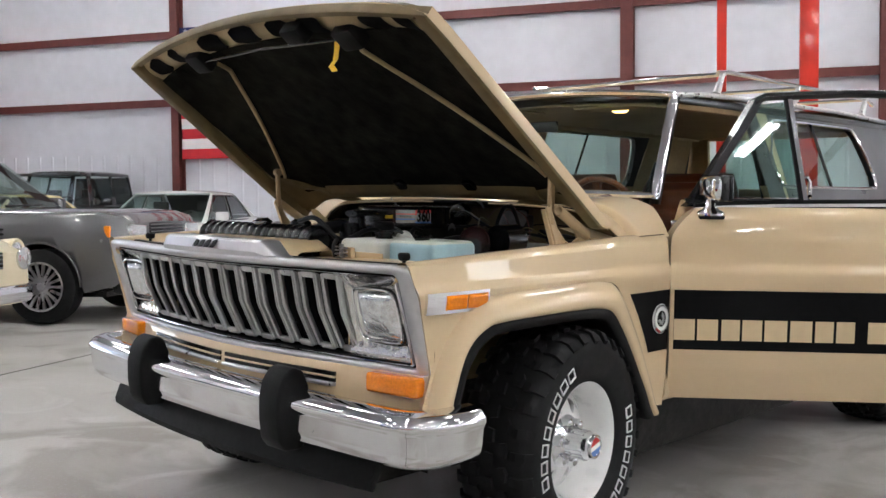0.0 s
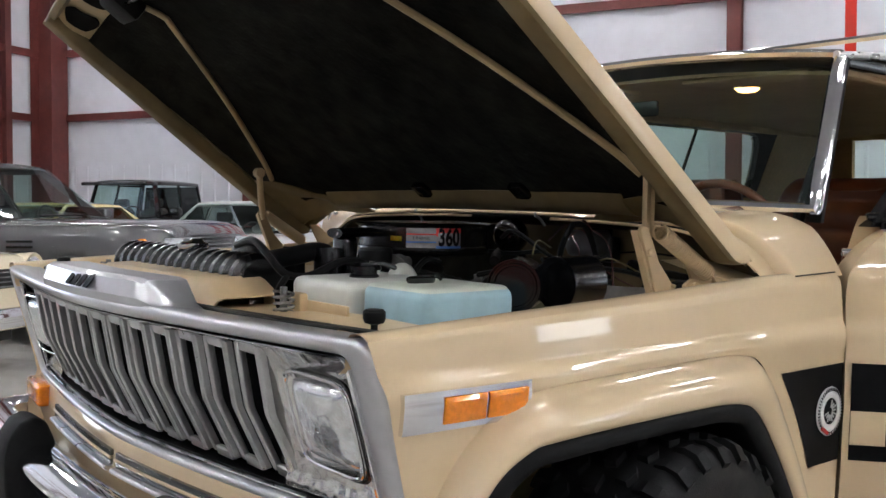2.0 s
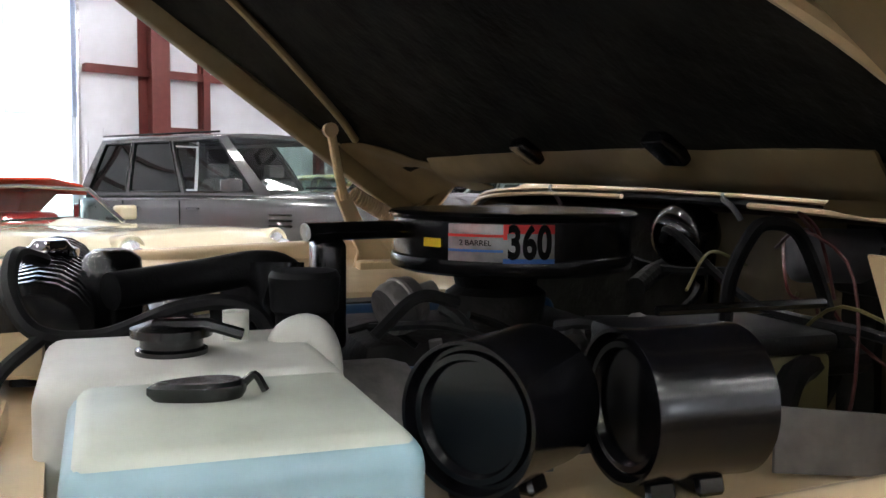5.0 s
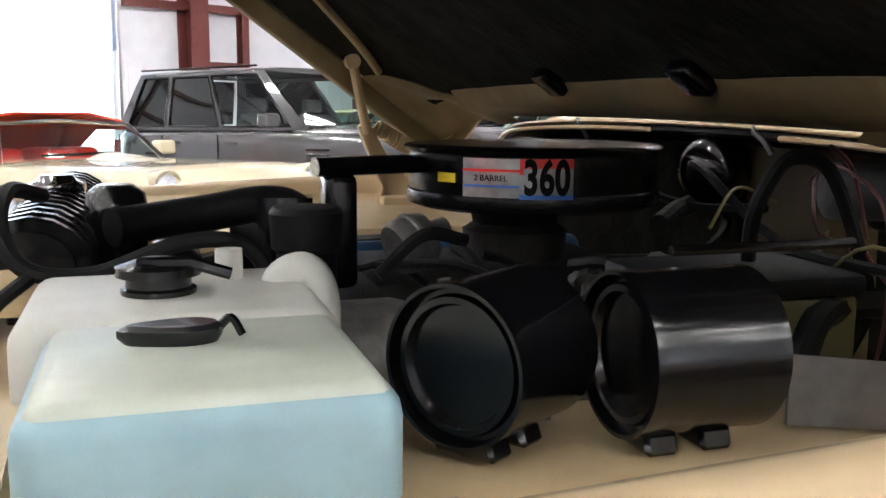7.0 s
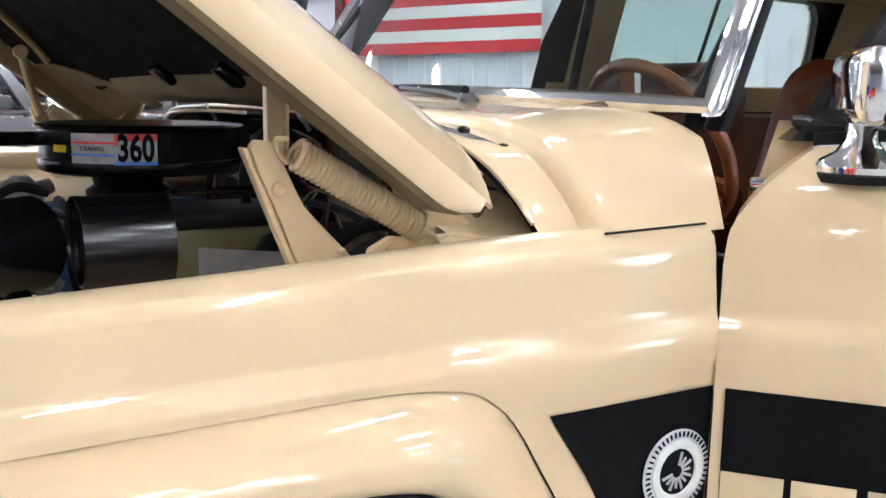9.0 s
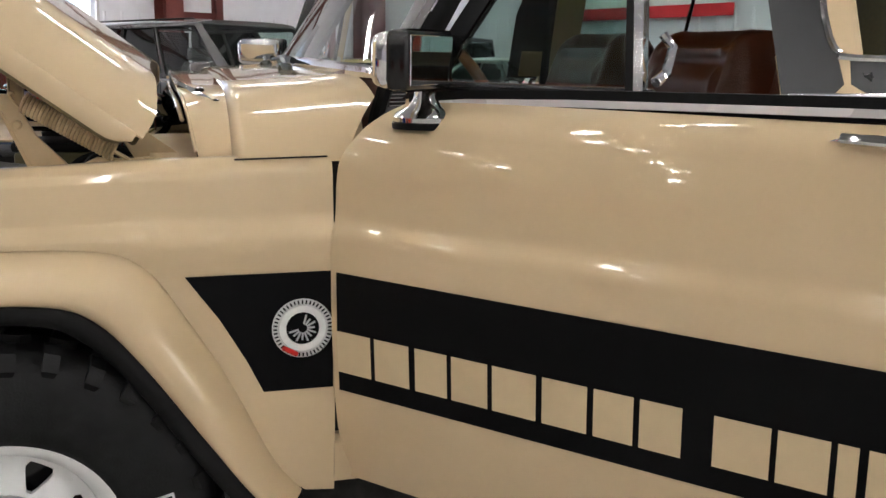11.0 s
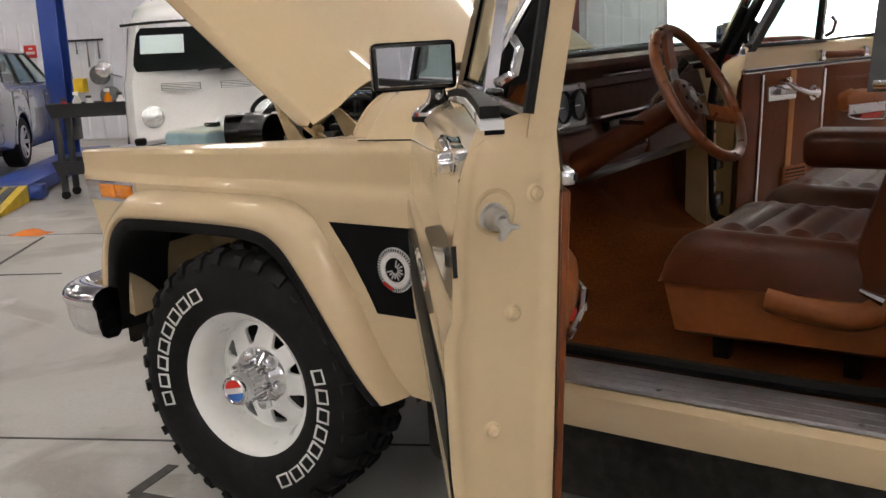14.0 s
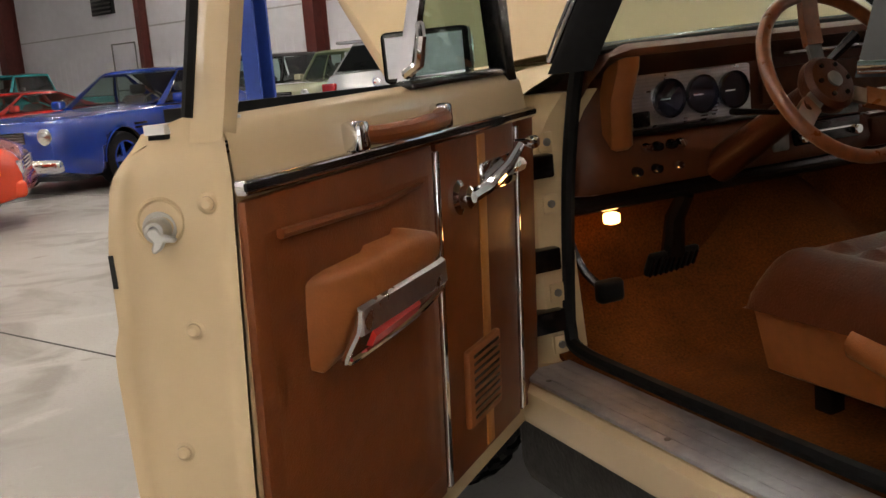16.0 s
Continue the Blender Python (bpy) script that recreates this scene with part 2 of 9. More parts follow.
CARPET = mat("rust_carpet", (0.125, 0.036, 0.0065), 0.95, spec=0.1, grain=0.45, scale=180, stain=0.3, sscale=7, bump=0.6, bscale=420)
WOODV = mat("wood_grain_rim", (0.17, 0.05, 0.016), 0.3, coat=0.6, grain=0.3, scale=50, stain=0.15, sscale=9)
PAD = mat("black_hood_insulation", (0.0145, 0.0138, 0.0115), 1.0, spec=0.04, grain=0.4, scale=14, stain=0.45, sscale=3.5, bump=1.0, bscale=60)
PLASTIC_W = mat("milky_plastic", (0.62, 0.62, 0.57), 0.35, grain=0.06, scale=25, stain=0.08, sscale=8, sub=0.25, bump=0.05, bscale=60)
PLASTIC_B = mat("blue_fluid_plastic", (0.31, 0.46, 0.52), 0.33, grain=0.12, scale=14, stain=0.14, sscale=7, sub=0.25, bump=0.05, bscale=60)
GREYP = mat("grey_metal_plate", (0.2, 0.2, 0.2), 0.35, 0.7, grain=0.2, scale=40, stain=0.2, sscale=10)
HEADLINER = mat("beige_headliner", (0.5, 0.36, 0.2), 0.9, grain=0.1, scale=60, stain=0.1, sscale=4, bump=0.2, bscale=300)
BONE = mat("tan_lettering", (0.6, 0.47, 0.29), 0.4, grain=0.04, scale=30)
WHITE = mat("white_marking", (0.75, 0.75, 0.74), 0.5, grain=0.1, scale=50)
RED = mat("red_enamel", (0.55, 0.02, 0.015), 0.35, grain=0.08, scale=30)
BLUEM = mat("blue_enamel", (0.03, 0.12, 0.4), 0.35, grain=0.08, scale=30)
YELLOW = mat("yellow_plastic", (0.75, 0.5, 0.02), 0.4, grain=0.08, scale=30)
LAMPLIT = mat("lit_courtesy_lens", (1.0, 0.5, 0.17), 0.3, emit=9.0, rvar=0)
BRIGHT = mat("bright_white_trim", (0.74, 0.74, 0.75), 0.3, 0.2, grain=0.04, scale=40)
GAUGE = mat("gauge_glass", (0.01, 0.013, 0.02), 0.06, coat=0.8, spec=0.8, rvar=0.02, grain=0.2, scale=40)

# building
WALLM = mat("white_metal_liner", (0.72, 0.72, 0.78), 0.38, grain=0.05, scale=4, stain=0.06, sscale=0.6, bump=0.03, bscale=3, rvar=0.06)


def concrete(name):
    """Sealed slab: broad cloudy patches, hard-edged spill marks, fine speckle, uneven gloss."""
    ma = bpy.data.materials.new(name)
    ma.use_nodes = True
    nt = ma.node_tree
    L, b = nt.links.new, nt.nodes["Principled BSDF"]
    co = nt.nodes.new("ShaderNodeTexCoord")

    def blot(sc, det, lo, hi, dist=0.0):
        n, r = nt.nodes.new("ShaderNodeTexNoise"), nt.nodes.new("ShaderNodeMapRange")
        n.inputs["Scale"].default_value, n.inputs["Detail"].default_value, n.inputs["Distortion"].default_value = sc, det, dist
        r.inputs["From Min"].default_value, r.inputs["From Max"].default_value = lo, hi
        L(co.outputs["Object"], n.inputs["Vector"])
        L(n.outputs["Fac"], r.inputs["Value"])
        return r.outputs["Result"]

    def over(col, fac, colour):
        m = nt.nodes.new("ShaderNodeMix")
        m.data_type = "RGBA"
        L(fac, m.inputs["Factor"])
        if isinstance(col, tuple):
            m.inputs[6].default_value = (*col, 1)
        else:
            L(col, m.inputs[6])
        m.inputs[7].default_value = (*colour, 1)
        return m.outputs[2]
    c = over((0.36, 0.346, 0.322), blot(0.45, 5, 0.38, 0.62, 0.6), (0.455, 0.442, 0.42))
    c = over(c, blot(1.3, 7, 0.5, 0.63, 1.2), (0.29, 0.268, 0.24))
    c = over(c, blot(0.9, 9, 0.6, 0.7, 2.2), (0.5, 0.488, 0.465))
    c = over(c, blot(3.2, 6, 0.66, 0.74, 1.0), (0.31, 0.28, 0.24))
    c = over(c, blot(60, 3, 0.55, 0.8), (0.36, 0.34, 0.32))
    L(c, b.inputs["Base Color"])
    L(blot(1.1, 6, -1.0, 2.2, 0.8), b.inputs["Roughness"])
    return ma


FLOORM = concrete("polished_concrete")
STEELR = mat("red_oxide_steel", (0.115, 0.026, 0.022), 0.5, grain=0.15, scale=9, stain=0.15, sscale=2)
CEILM = mat("grey_ceiling_sheet", (0.3, 0.3, 0.31), 0.7, grain=0.05, scale=4, stain=0.08, sscale=0.5)
TUBEL = mat("lit_strip_lamp", (1.0, 0.97, 0.92), 0.3, emit=LAMP_POWER, rvar=0)
REDPOST = mat("red_lift_paint", (0.6, 0.028, 0.012), 0.35, grain=0.08, scale=10, stain=0.12, sscale=2, coat=0.2)
BLUEPOST = mat("blue_lift_paint", (0.02, 0.055, 0.28), 0.4, grain=0.1, scale=10, stain=0.15, sscale=2, coat=0.2)
JOINTM = mat("dark_floor_joint", (0.07, 0.066, 0.06), 0.8, grain=0.3, scale=30)

# ---- the hall ----
HALL_U, HALL_V, HALL_Z = 48.0, 34.0, 6.6
floor = structure("floor", box(-0.3, HALL_U + 0.3, -0.3, HALL_V + 0.3, -0.2, 0.0), FLOORM, "pale stained polished concrete slab floor", bld(0, 0), "floor")
# daylight opening under a raised overhead door in the long wall
DOOR0, DOOR1, DOORZ = 6.0, 10.4, 4.3


def wall_panel(name, length, holes, m, label):
    """A liner wall with vertical ribs and an opening."""
    bm = bmesh.new()
    for u0, u1, z0, z1 in holes:
        box(u0, u1, -0.22, 0.0, z0, z1, bm=bm)
    for u0, u1, z0, z1 in holes:
        if z0 > 2.0:
            continue
        n = int((u1 - u0) / 0.305)
        for i in range(n):
            u = u0 + (i + 0.5) * (u1 - u0) / n
            prism([(u - 0.03, 0.0), (u - 0.012, 0.012), (u + 0.012, 0.012), (u + 0.03, 0.0)], "z", max(z0, 0.0), min(z1, 2.2), bm=bm)
    return structure(name, bm, WALLM, label, m, "wall")


wall_panel("wall_south", HALL_U, [(0, DOOR0, 0, HALL_Z), (DOOR1, HALL_U, 0, HALL_Z), (DOOR0, DOOR1, DOORZ, HALL_Z)], bld(0, 0), "white ribbed metal liner wall with red steel")
wall_panel("wall_west", HALL_V, [(0, HALL_V, 0, HALL_Z)], bld(0, 0) @ Matrix.Rotation(radians(90), 4, "Z") @ Matrix.Scale(-1, 4, (0, 1, 0)), "white ribbed metal liner wall with red steel")
bm = bmesh.new()
for u0, u1, z0 in ((0, 5.2, 0), (7.7, HALL_U, 0), (5.2, 7.7, 3.3)):
    box(u0, u1, HALL_V, HALL_V + 0.2, z0, HALL_Z, bm=bm)
structure("wall_north", bm, WALLM, "white metal wall with an open overhead doorway", bld(0, 0), "wall")
structure("wall_east", box(HALL_U, HALL_U + 0.2, 0, HALL_V, 0, HALL_Z), WALLM, "plain white metal wall", bld(0, 0), "wall")
structure("ceiling", box(-0.2, HALL_U + 0.2, -0.2, HALL_V + 0.2, HALL_Z, HALL_Z + 0.15), CEILM, "grey insulated metal ceiling", bld(0, 0), "ceiling")


def girder(axis, a, b, off, z, w, d, bm):
    """A channel-shaped girt."""
    if axis == "u":
        box(a, b, off, off + d, z - w / 2, z + w / 2, 0.004, 1, bm)
        box(a, b, off + d, off + d + 0.008, z - w / 2 - 0.012, z + w / 2 + 0.012, bm=bm)
    else:
        box(off, off + d, a, b, z - w / 2, z + w / 2, 0.004, 1, bm)
        box(off + d, off + d + 0.008, a, b, z - w / 2 - 0.012, z + w / 2 + 0.012, bm=bm)


def column(u, v, size, top, facing):
    """An I-shaped steel column."""
    bm = bmesh.new()
    t = 0.014
    if facing == "u":
        box(u, u + size * 1.3, v - t / 2, v + t / 2, 0, top, bm=bm)
        box(u, u + t, v - size / 2, v + size / 2, 0, top, 0.003, 1, bm)
        box(u + size * 1.3, u + size * 1.3 + t, v - size / 2, v + size / 2, 0, top, 0.003, 1, bm)
    else:
        box(u - t / 2, u + t / 2, v, v + size * 1.3, 0, top, bm=bm)
        box(u - size / 2, u + size / 2, v, v + t, 0, top, 0.003, 1, bm)
        box(u - size / 2, u + size / 2, v + size * 1.3, v + size * 1.3 + t, 0, top, 0.003, 1, bm)
    return bm


for v, s in ((5.0, 0.16), (13.4, 0.2), (17.2, 0.16), (24.0, 0.2)):
    structure("steel_column", column(0.02, v, s, HALL_Z, "u"), STEELR, "dark red oxide steel wall column", bld(0, 0), "column")
structure("steel_column", column(0.28, 0.1, 0.42, HALL_Z, "v"), STEELR, "wide dark red steel corner column", bld(0, 0), "column")
for u, s in ((1.1, 0.14), (3.7, 0.14), (4.75, 0.34), (12.0, 0.2), (19.4, 0.3), (27.2, 0.34), (34.0, 0.2), (40.9, 0.42)):
    structure("steel_column", column(u, 0.02, s, HALL_Z, "v"), STEELR, "dark red oxide steel wall column", bld(0, 0), "column")
for z in (3.15, 4.42, 5.65):
    bm = bmesh.new()
    girder("v", 0.1, HALL_V - 0.1, 0.012, z, 0.12, 0.1, bm)
    structure("wall_girt", bm, STEELR, "dark red horizontal steel girt", bld(0, 0), "girt")
    bm = bmesh.new()
    for a, b in ((0.1, DOOR0 - 0.1), (DOOR1 + 0.1, 18.0)):
        girder("u", a, b, 0.012, z, 0.12, 0.1, bm)
    structure("wall_girt", bm, STEELR, "dark red horizontal steel girt", bld(0, 0), "girt")
bm = bmesh.new()
girder("u", 3.7, 4.7, 0.012, 2.2, 0.09, 0.08, bm)
structure("wall_girt", bm, STEELR, "short dark red steel girt", bld(0, 0), "girt")
# long seams of the liner on the far wall
for z in (2.9, 4.3):
    structure("wall_trim", box(18.2, HALL_U - 0.1, 0.002, 0.02, z - 0.02, z + 0.02, 0.004), mat("grey_seam", (0.4, 0.4, 0.42), 0.5), "grey seam strip of the wall liner", bld(0, 0), "trim")

# overhead door: raised part of panels
od = thing("overhead_door", bld(0, 0), "white panelled overhead door raised half way", "garage door")
PANELM = mat("translucent_door_panel", (0.72, 0.77, 0.85), 0.4, grain=0.04, scale=6, stain=0.05, sscale=1)
pn = PANELM.node_tree
tr, mx = pn.nodes.new("ShaderNodeBsdfTranslucent"), pn.nodes.new("ShaderNodeMixShader")
tr.inputs["Color"].default_value, mx.inputs[0].default_value = (0.8, 0.88, 1.0, 1), 0.6
pn.links.new(pn.nodes["Principled BSDF"].outputs[0], mx.inputs[1])
pn.links.new(tr.outputs[0], mx.inputs[2])
pn.links.new(mx.outputs[0], pn.nodes["Material Output"].inputs["Surface"])
for k in range(4):
    for i in range(4):
        a = DOOR0 + (DOOR1 - DOOR0) * i / 4
        part("panel", box(a + 0.012, a + (DOOR1 - DOOR0) / 4 - 0.012, -0.16, -0.11, 2.36 + 0.5 * k, 2.36 + 0.5 * k + 0.49, 0.01), PANELM, od)
part("rail", box(DOOR0 - 0.06, DOOR0, -0.18, 0.03, 0, DOORZ, 0.005), ALU, od)
part("rail", box(DOOR1, DOOR1 + 0.06, -0.18, 0.03, 0, DOORZ, 0.005), ALU, od)
YARD = mat("pale_gravel_yard", (0.6, 0.58, 0.55), 0.9, grain=0.2, scale=10)
SKYM = mat("bright_hazy_sky", (0.93, 0.97, 1.0), 1.0, emit=5.0, rvar=0)
structure("ground", box(-200, 200, -200, -0.31, -0.3, -0.05), YARD, "pale sunlit yard outside the hall", bld(0, 0), "ground")

structure("backdrop", box(-30, 60, -40.2, -40, -1, 30), SKYM, "bright hazy daylight far outside the door", bld(0, 0), "backdrop")
structure("backdrop", box(-30, 60, HALL_V + 30, HALL_V + 30.2, -1, 30), SKYM, "bright hazy daylight outside the open doorway", bld(0, 0), "backdrop")
structure("ground", box(-200, 200, HALL_V + 0.31, 200, -0.3, -0.05), YARD, "pale sunlit yard behind the hall", bld(0, 0), "ground")

# floor joints
for i, (u0, v0, u1, v1) in enumerate(((0, 10.3, HALL_U, 10.3), (0, 14.35, HALL_U, 14.35), (0, 19.6, HALL_U, 19.6), (22.0, 0, 22.0, HALL_V))):
    h = 0.006
    structure("floor_joint", box(u0 - (h if u0 == u1 else 0), u1 + (h if u0 == u1 else 0), v0 - (h if v0 == v1 else 0), v1 + (h if v0 == v1 else 0), -0.01, 0.0025), JOINTM, "dark sawn joint in the concrete floor", bld(0, 0), "joint")


# strip lamps under the ceiling
def strip_lamp(m):
    t = thing("strip_light", m, "lit white fluorescent strip light under the ceiling", "ceiling light", "strip lights of the hall")
    part("housing", prism([(-0.1, 0.06), (0.1, 0.06), (0.14, 0.0), (-0.14, 0.0)], "x", -0.66, 0.66, 0.006), WHITEP, t)
    for y in (-0.06, 0.06):
        part("tube", tube([(-0.62, y, -0.035), (0.62, y, -0.035)], 0.026, 8), TUBEL, t)
    return t


first = None
for iu in range(8):
    for iv in range(9):
        if iu == 5 and iv < 1:
            continue
        m = bld(2.6 + iu * 3.9, 2.2 + iv * 3.7, HALL_Z - 0.06)
        first = copy_thing(first, m) if first else strip_lamp(m)

# flag on the west wall
flag = thing("flag", bld(0.17, 5.1, 2.08) @ Matrix.Rotation(radians(90), 4, "Z"), "striped cloth flag with a starred blue corner hung on the wall", "flag")
FW, FH = 3.7, 2.45
FRED = mat("flag_red", (0.5, 0.02, 0.03), 0.8, grain=0.08, scale=8, bump=0.2, bscale=9)
FWHITE = mat("flag_white", (0.75, 0.75, 0.75), 0.8, grain=0.05, scale=8, bump=0.2, bscale=9)
FBLUE = mat("flag_blue", (0.01, 0.02, 0.1), 0.8, grain=0.08, scale=8, bump=0.2, bscale=9)


def wave(x, z):
    return 0.012 * math.sin(7 * x) + 0.01 * math.sin(4 * z)


def cloth(x0, x1, z0, z1, y):
    return sheet(lambda a, b: Vector((x0 + (x1 - x0) * a, y + wave(x0 + (x1 - x0) * a, z0 + (z1 - z0) * b), z0 + (z1 - z0) * b)), 20, 3)


for i in range(13):
    part("stripe", cloth(0, FW, FH * (12 - i) / 13, FH * (13 - i) / 13, 0.0), FRED if i % 2 == 0 else FWHITE, flag, thick=0.004)
part("canton", cloth(0, FW * 0.4, FH * 6 / 13, FH, -0.01), FBLUE, flag, "dark blue canton", thick=0.004)
star = finish(prism([(0.055 * (1 if k % 2 == 0 else 0.4) * math.sin(math.pi * k / 5), 0.055 * (1 if k % 2 == 0 else 0.4) * math.cos(math.pi * k / 5)) for k in range(10)], "y", -0.003, 0.0), "star")
for r in range(9):
    for c in range(6 if r % 2 == 0 else 5):
        x = FW * 0.4 * (c + (0.5 if r % 2 == 0 else 1.0)) / 6
        z = FH - FH * 7 / 13 * (r + 0.5) / 9
        part("star", star, FWHITE, flag, m=Matrix.Translation((x, wave(x, z) - 0.018, z)))


def wall_vent(m, w, h):
    t = thing("wall_vent", m, "dark louvred vent box high on the wall", "vent")
    part("frame", box(-w / 2, w / 2, 0.0, 0.12, -h / 2, h / 2, 0.01), BLACKM, t)
    for k in range(6):
        z = -h / 2 + 0.08 + k * (h - 0.16) / 5
        part("louvre", prism([(0.12, z - 0.02), (0.15, z - 0.035), (0.155, z - 0.03), (0.125, z + 0.02)], "x", -w / 2 + 0.04, w / 2 - 0.04), GREYP, t)
    return t


def on_wall(x, y, z):
    """A place on the south wall, facing into the hall, nearest to a point of the plan."""
    q = bld(0, 0).inverted() @ Vector((x, y, 0))
    return bld(q.x, 0.03, z)


wall_vent(on_wall(27.4, -1.75, 3.75), 1.0, 0.75)
wall_vent(on_wall(18.9, -6.1, 3.3), 0.8, 0.6)
sg = thing("wall_sign", on_wall(15.3, -7.9, 1.69), "small red and white safety sign on the wall", "sign")
part("board", box(-0.13, 0.13, 0.0, 0.012, -0.12, 0.12, 0.003), RED, sg)
part("stripe", box(-0.09, 0.09, 0.012, 0.015, -0.05, 0.0, 0.001, 1), WHITE, sg)
part("stripe", box(-0.05, 0.03, 0.012, 0.015, 0.04, 0.07, 0.001, 1), WHITE, sg)
fr_ = thing("metal_frame", on_wall(26.5, -2.2, 0), "thin dark tubular frame standing against the wall", "rack")
for x in (-0.55, 0.55):
    part("post", tube([(x, 0.25, 0), (x, 0.25, 2.5)], 0.02, 8), GREYP, fr_)
part("crossbar", tube([(-0.55, 0.25, 2.5), (0.55, 0.25, 2.5)], 0.02, 8), GREYP, fr_)
part("crossbar", tube([(-0.55, 0.25, 1.2), (0.55, 0.25, 1.2)], 0.02, 8), GREYP, fr_)
for x, y, z in ((14.05, -8.53, 1.2), (13.9, -8.6, 0.8)):
    r = thing("hose_reel", on_wall(x, y, z), "grey round hose reel fixed to the wall", "hose reel")
    part("disc", lathe([(0.0, 0.0), (0.17, 0.0), (0.18, 0.02), (0.17, 0.03), (0.1, 0.035), (0.1, 0.12), (0.18, 0.125), (0.18, 0.14), (0.05, 0.14), (0, 0.16)], Matrix.Rotation(radians(-90), 4, "X"), 28), GREYP, r)
    part("hose", tube([(0.12 * math.cos(0.5 * k), 0.06 + 0.004 * (k % 4), 0.12 * math.sin(0.5 * k)) for k in range(40)], 0.012, 6), BLACKM, r)
yb = thing("parts_bin", on_wall(14.5, -8.3, 1.02), "yellow plastic parts bin hung on the wall", "bin")
part("bin", prism([(0.0, -0.13), (0.0, 0.13), (0.16, 0.13), (0.22, 0.02), (0.2, -0.13)], "x", -0.2, 0.2, 0.01), YELLOW, yb)
rk = thing("tool_rack", on_wall(14.35, -8.38, 1.85), "dark metal tool rack on the wall", "tool rack")
part("bar", box(-0.45, 0.45, 0.02, 0.06, -0.02, 0.02, 0.004), BLACKM, rk)
for k, h in enumerate((0.35, 0.5, 0.25, 0.42)):
    part("tool", tube([(-0.35 + 0.22 * k, 0.05, 0.0), (-0.35 + 0.22 * k, 0.05, -h)], [0.012, 0.02], 6), GREYP, rk)
# dark painted chevrons on the floor by the front wheel
for i, (x0, y0, x1, y1) in enumerate(((0.458, 1.105, 0.52, 0.9), (0.458, 1.105, 0.1, 1.03))):
    d = Vector((x1 - x0, y1 - y0, 0))
    structure("floor_mark", box(0, d.length, -0.02, 0.02, 0.0, 0.003), JOINTM, "dark painted line on the floor", Matrix.Translation((x0, y0, 0)) @ Matrix.Rotation(math.atan2(d.y, d.x), 4, "Z"), "marking")
for i, (x0, y0, x1, y1) in enumerate(((4.07, -0.42, 5.0, -1.45), (4.07, -0.42, 3.6, -0.7))):
    d = Vector((x1 - x0, y1 - y0, 0))
    structure("floor_mark", box(0, d.length, -0.012, 0.012, 0.0, 0.003), JOINTM, "dark painted line on the floor", Matrix.Translation((x0, y0, 0)) @ Matrix.Rotation(math.atan2(d.y, d.x), 4, "Z"), "marking")

# ---- the off-road wagon: x forward from the front axle, y to its left, z up ----
car = thing("station_wagon", LEAN, "tan two-door off-road wagon with open hood and open doors", "car")

ARCH_OUT = [(0.705, 0.47), (0.675, 0.66), (0.615, 0.8), (0.52, 0.885), (0.42, 0.912), (0.12, 0.92), (-0.13, 0.918), (-0.225, 0.882), (-0.29, 0.79), (-0.365, 0.66), (-0.44, 0.5), (-0.495, 0.425)]
ARCH_IN = [(0.665, 0.45), (0.63, 0.62), (0.585, 0.755), (0.51, 0.82), (0.42, 0.835), (0.12, 0.84), (-0.06, 0.835), (-0.14, 0.805), (-0.215, 0.72), (-0.31, 0.58), (-0.39, 0.46), (-0.435, 0.405)]
ARCH_LIP = [(0.62, 0.46), (0.595, 0.61), (0.555, 0.72), (0.49, 0.785), (0.41, 0.8), (0.12, 0.805), (-0.045, 0.8), (-0.115, 0.77), (-0.19, 0.69), (-0.285, 0.55), (-0.36, 0.44), (-0.4, 0.395)]
SIDE_Y = [(0.4, 0.915), (0.55, 0.932), (0.7, 0.938), (0.86, 0.942), (0.915, 0.949), (0.932, 0.949), (0.946, 0.943), (0.96, 0.936), (1.0, 0.933), (1.035, 0.93), (1.052, 0.925), (1.06, 0.915)]


def fender_top(x):
    return lerp([(-0.56, 1.064), (-0.25, 1.057), (0.05, 1.042), (0.45, 1.027), (0.72, 1.012)], x)


def side_y(x, z):
    """The width of the front body at a height."""
    top = fender_top(x)
    zz = z + (1.06 - top) * max(0.0, (z - 0.95) / 0.11)
    taper = 0.012 * max(0.0, (x - 0.35) / 0.35) ** 2
    return lerp(SIDE_Y, zz) - taper


def nose_lean(x, z):
    """The nose leans forward towards the top."""
    return lerp([(0.6, -0.01), (0.7, -0.04), (0.85, -0.003), (1.02, 0.043)], z) * max(0.0, (x - 0.45) / 0.265)


def arch3(pts, n):
    return curve([(p[0], p[1], 0) for p in pts], n)


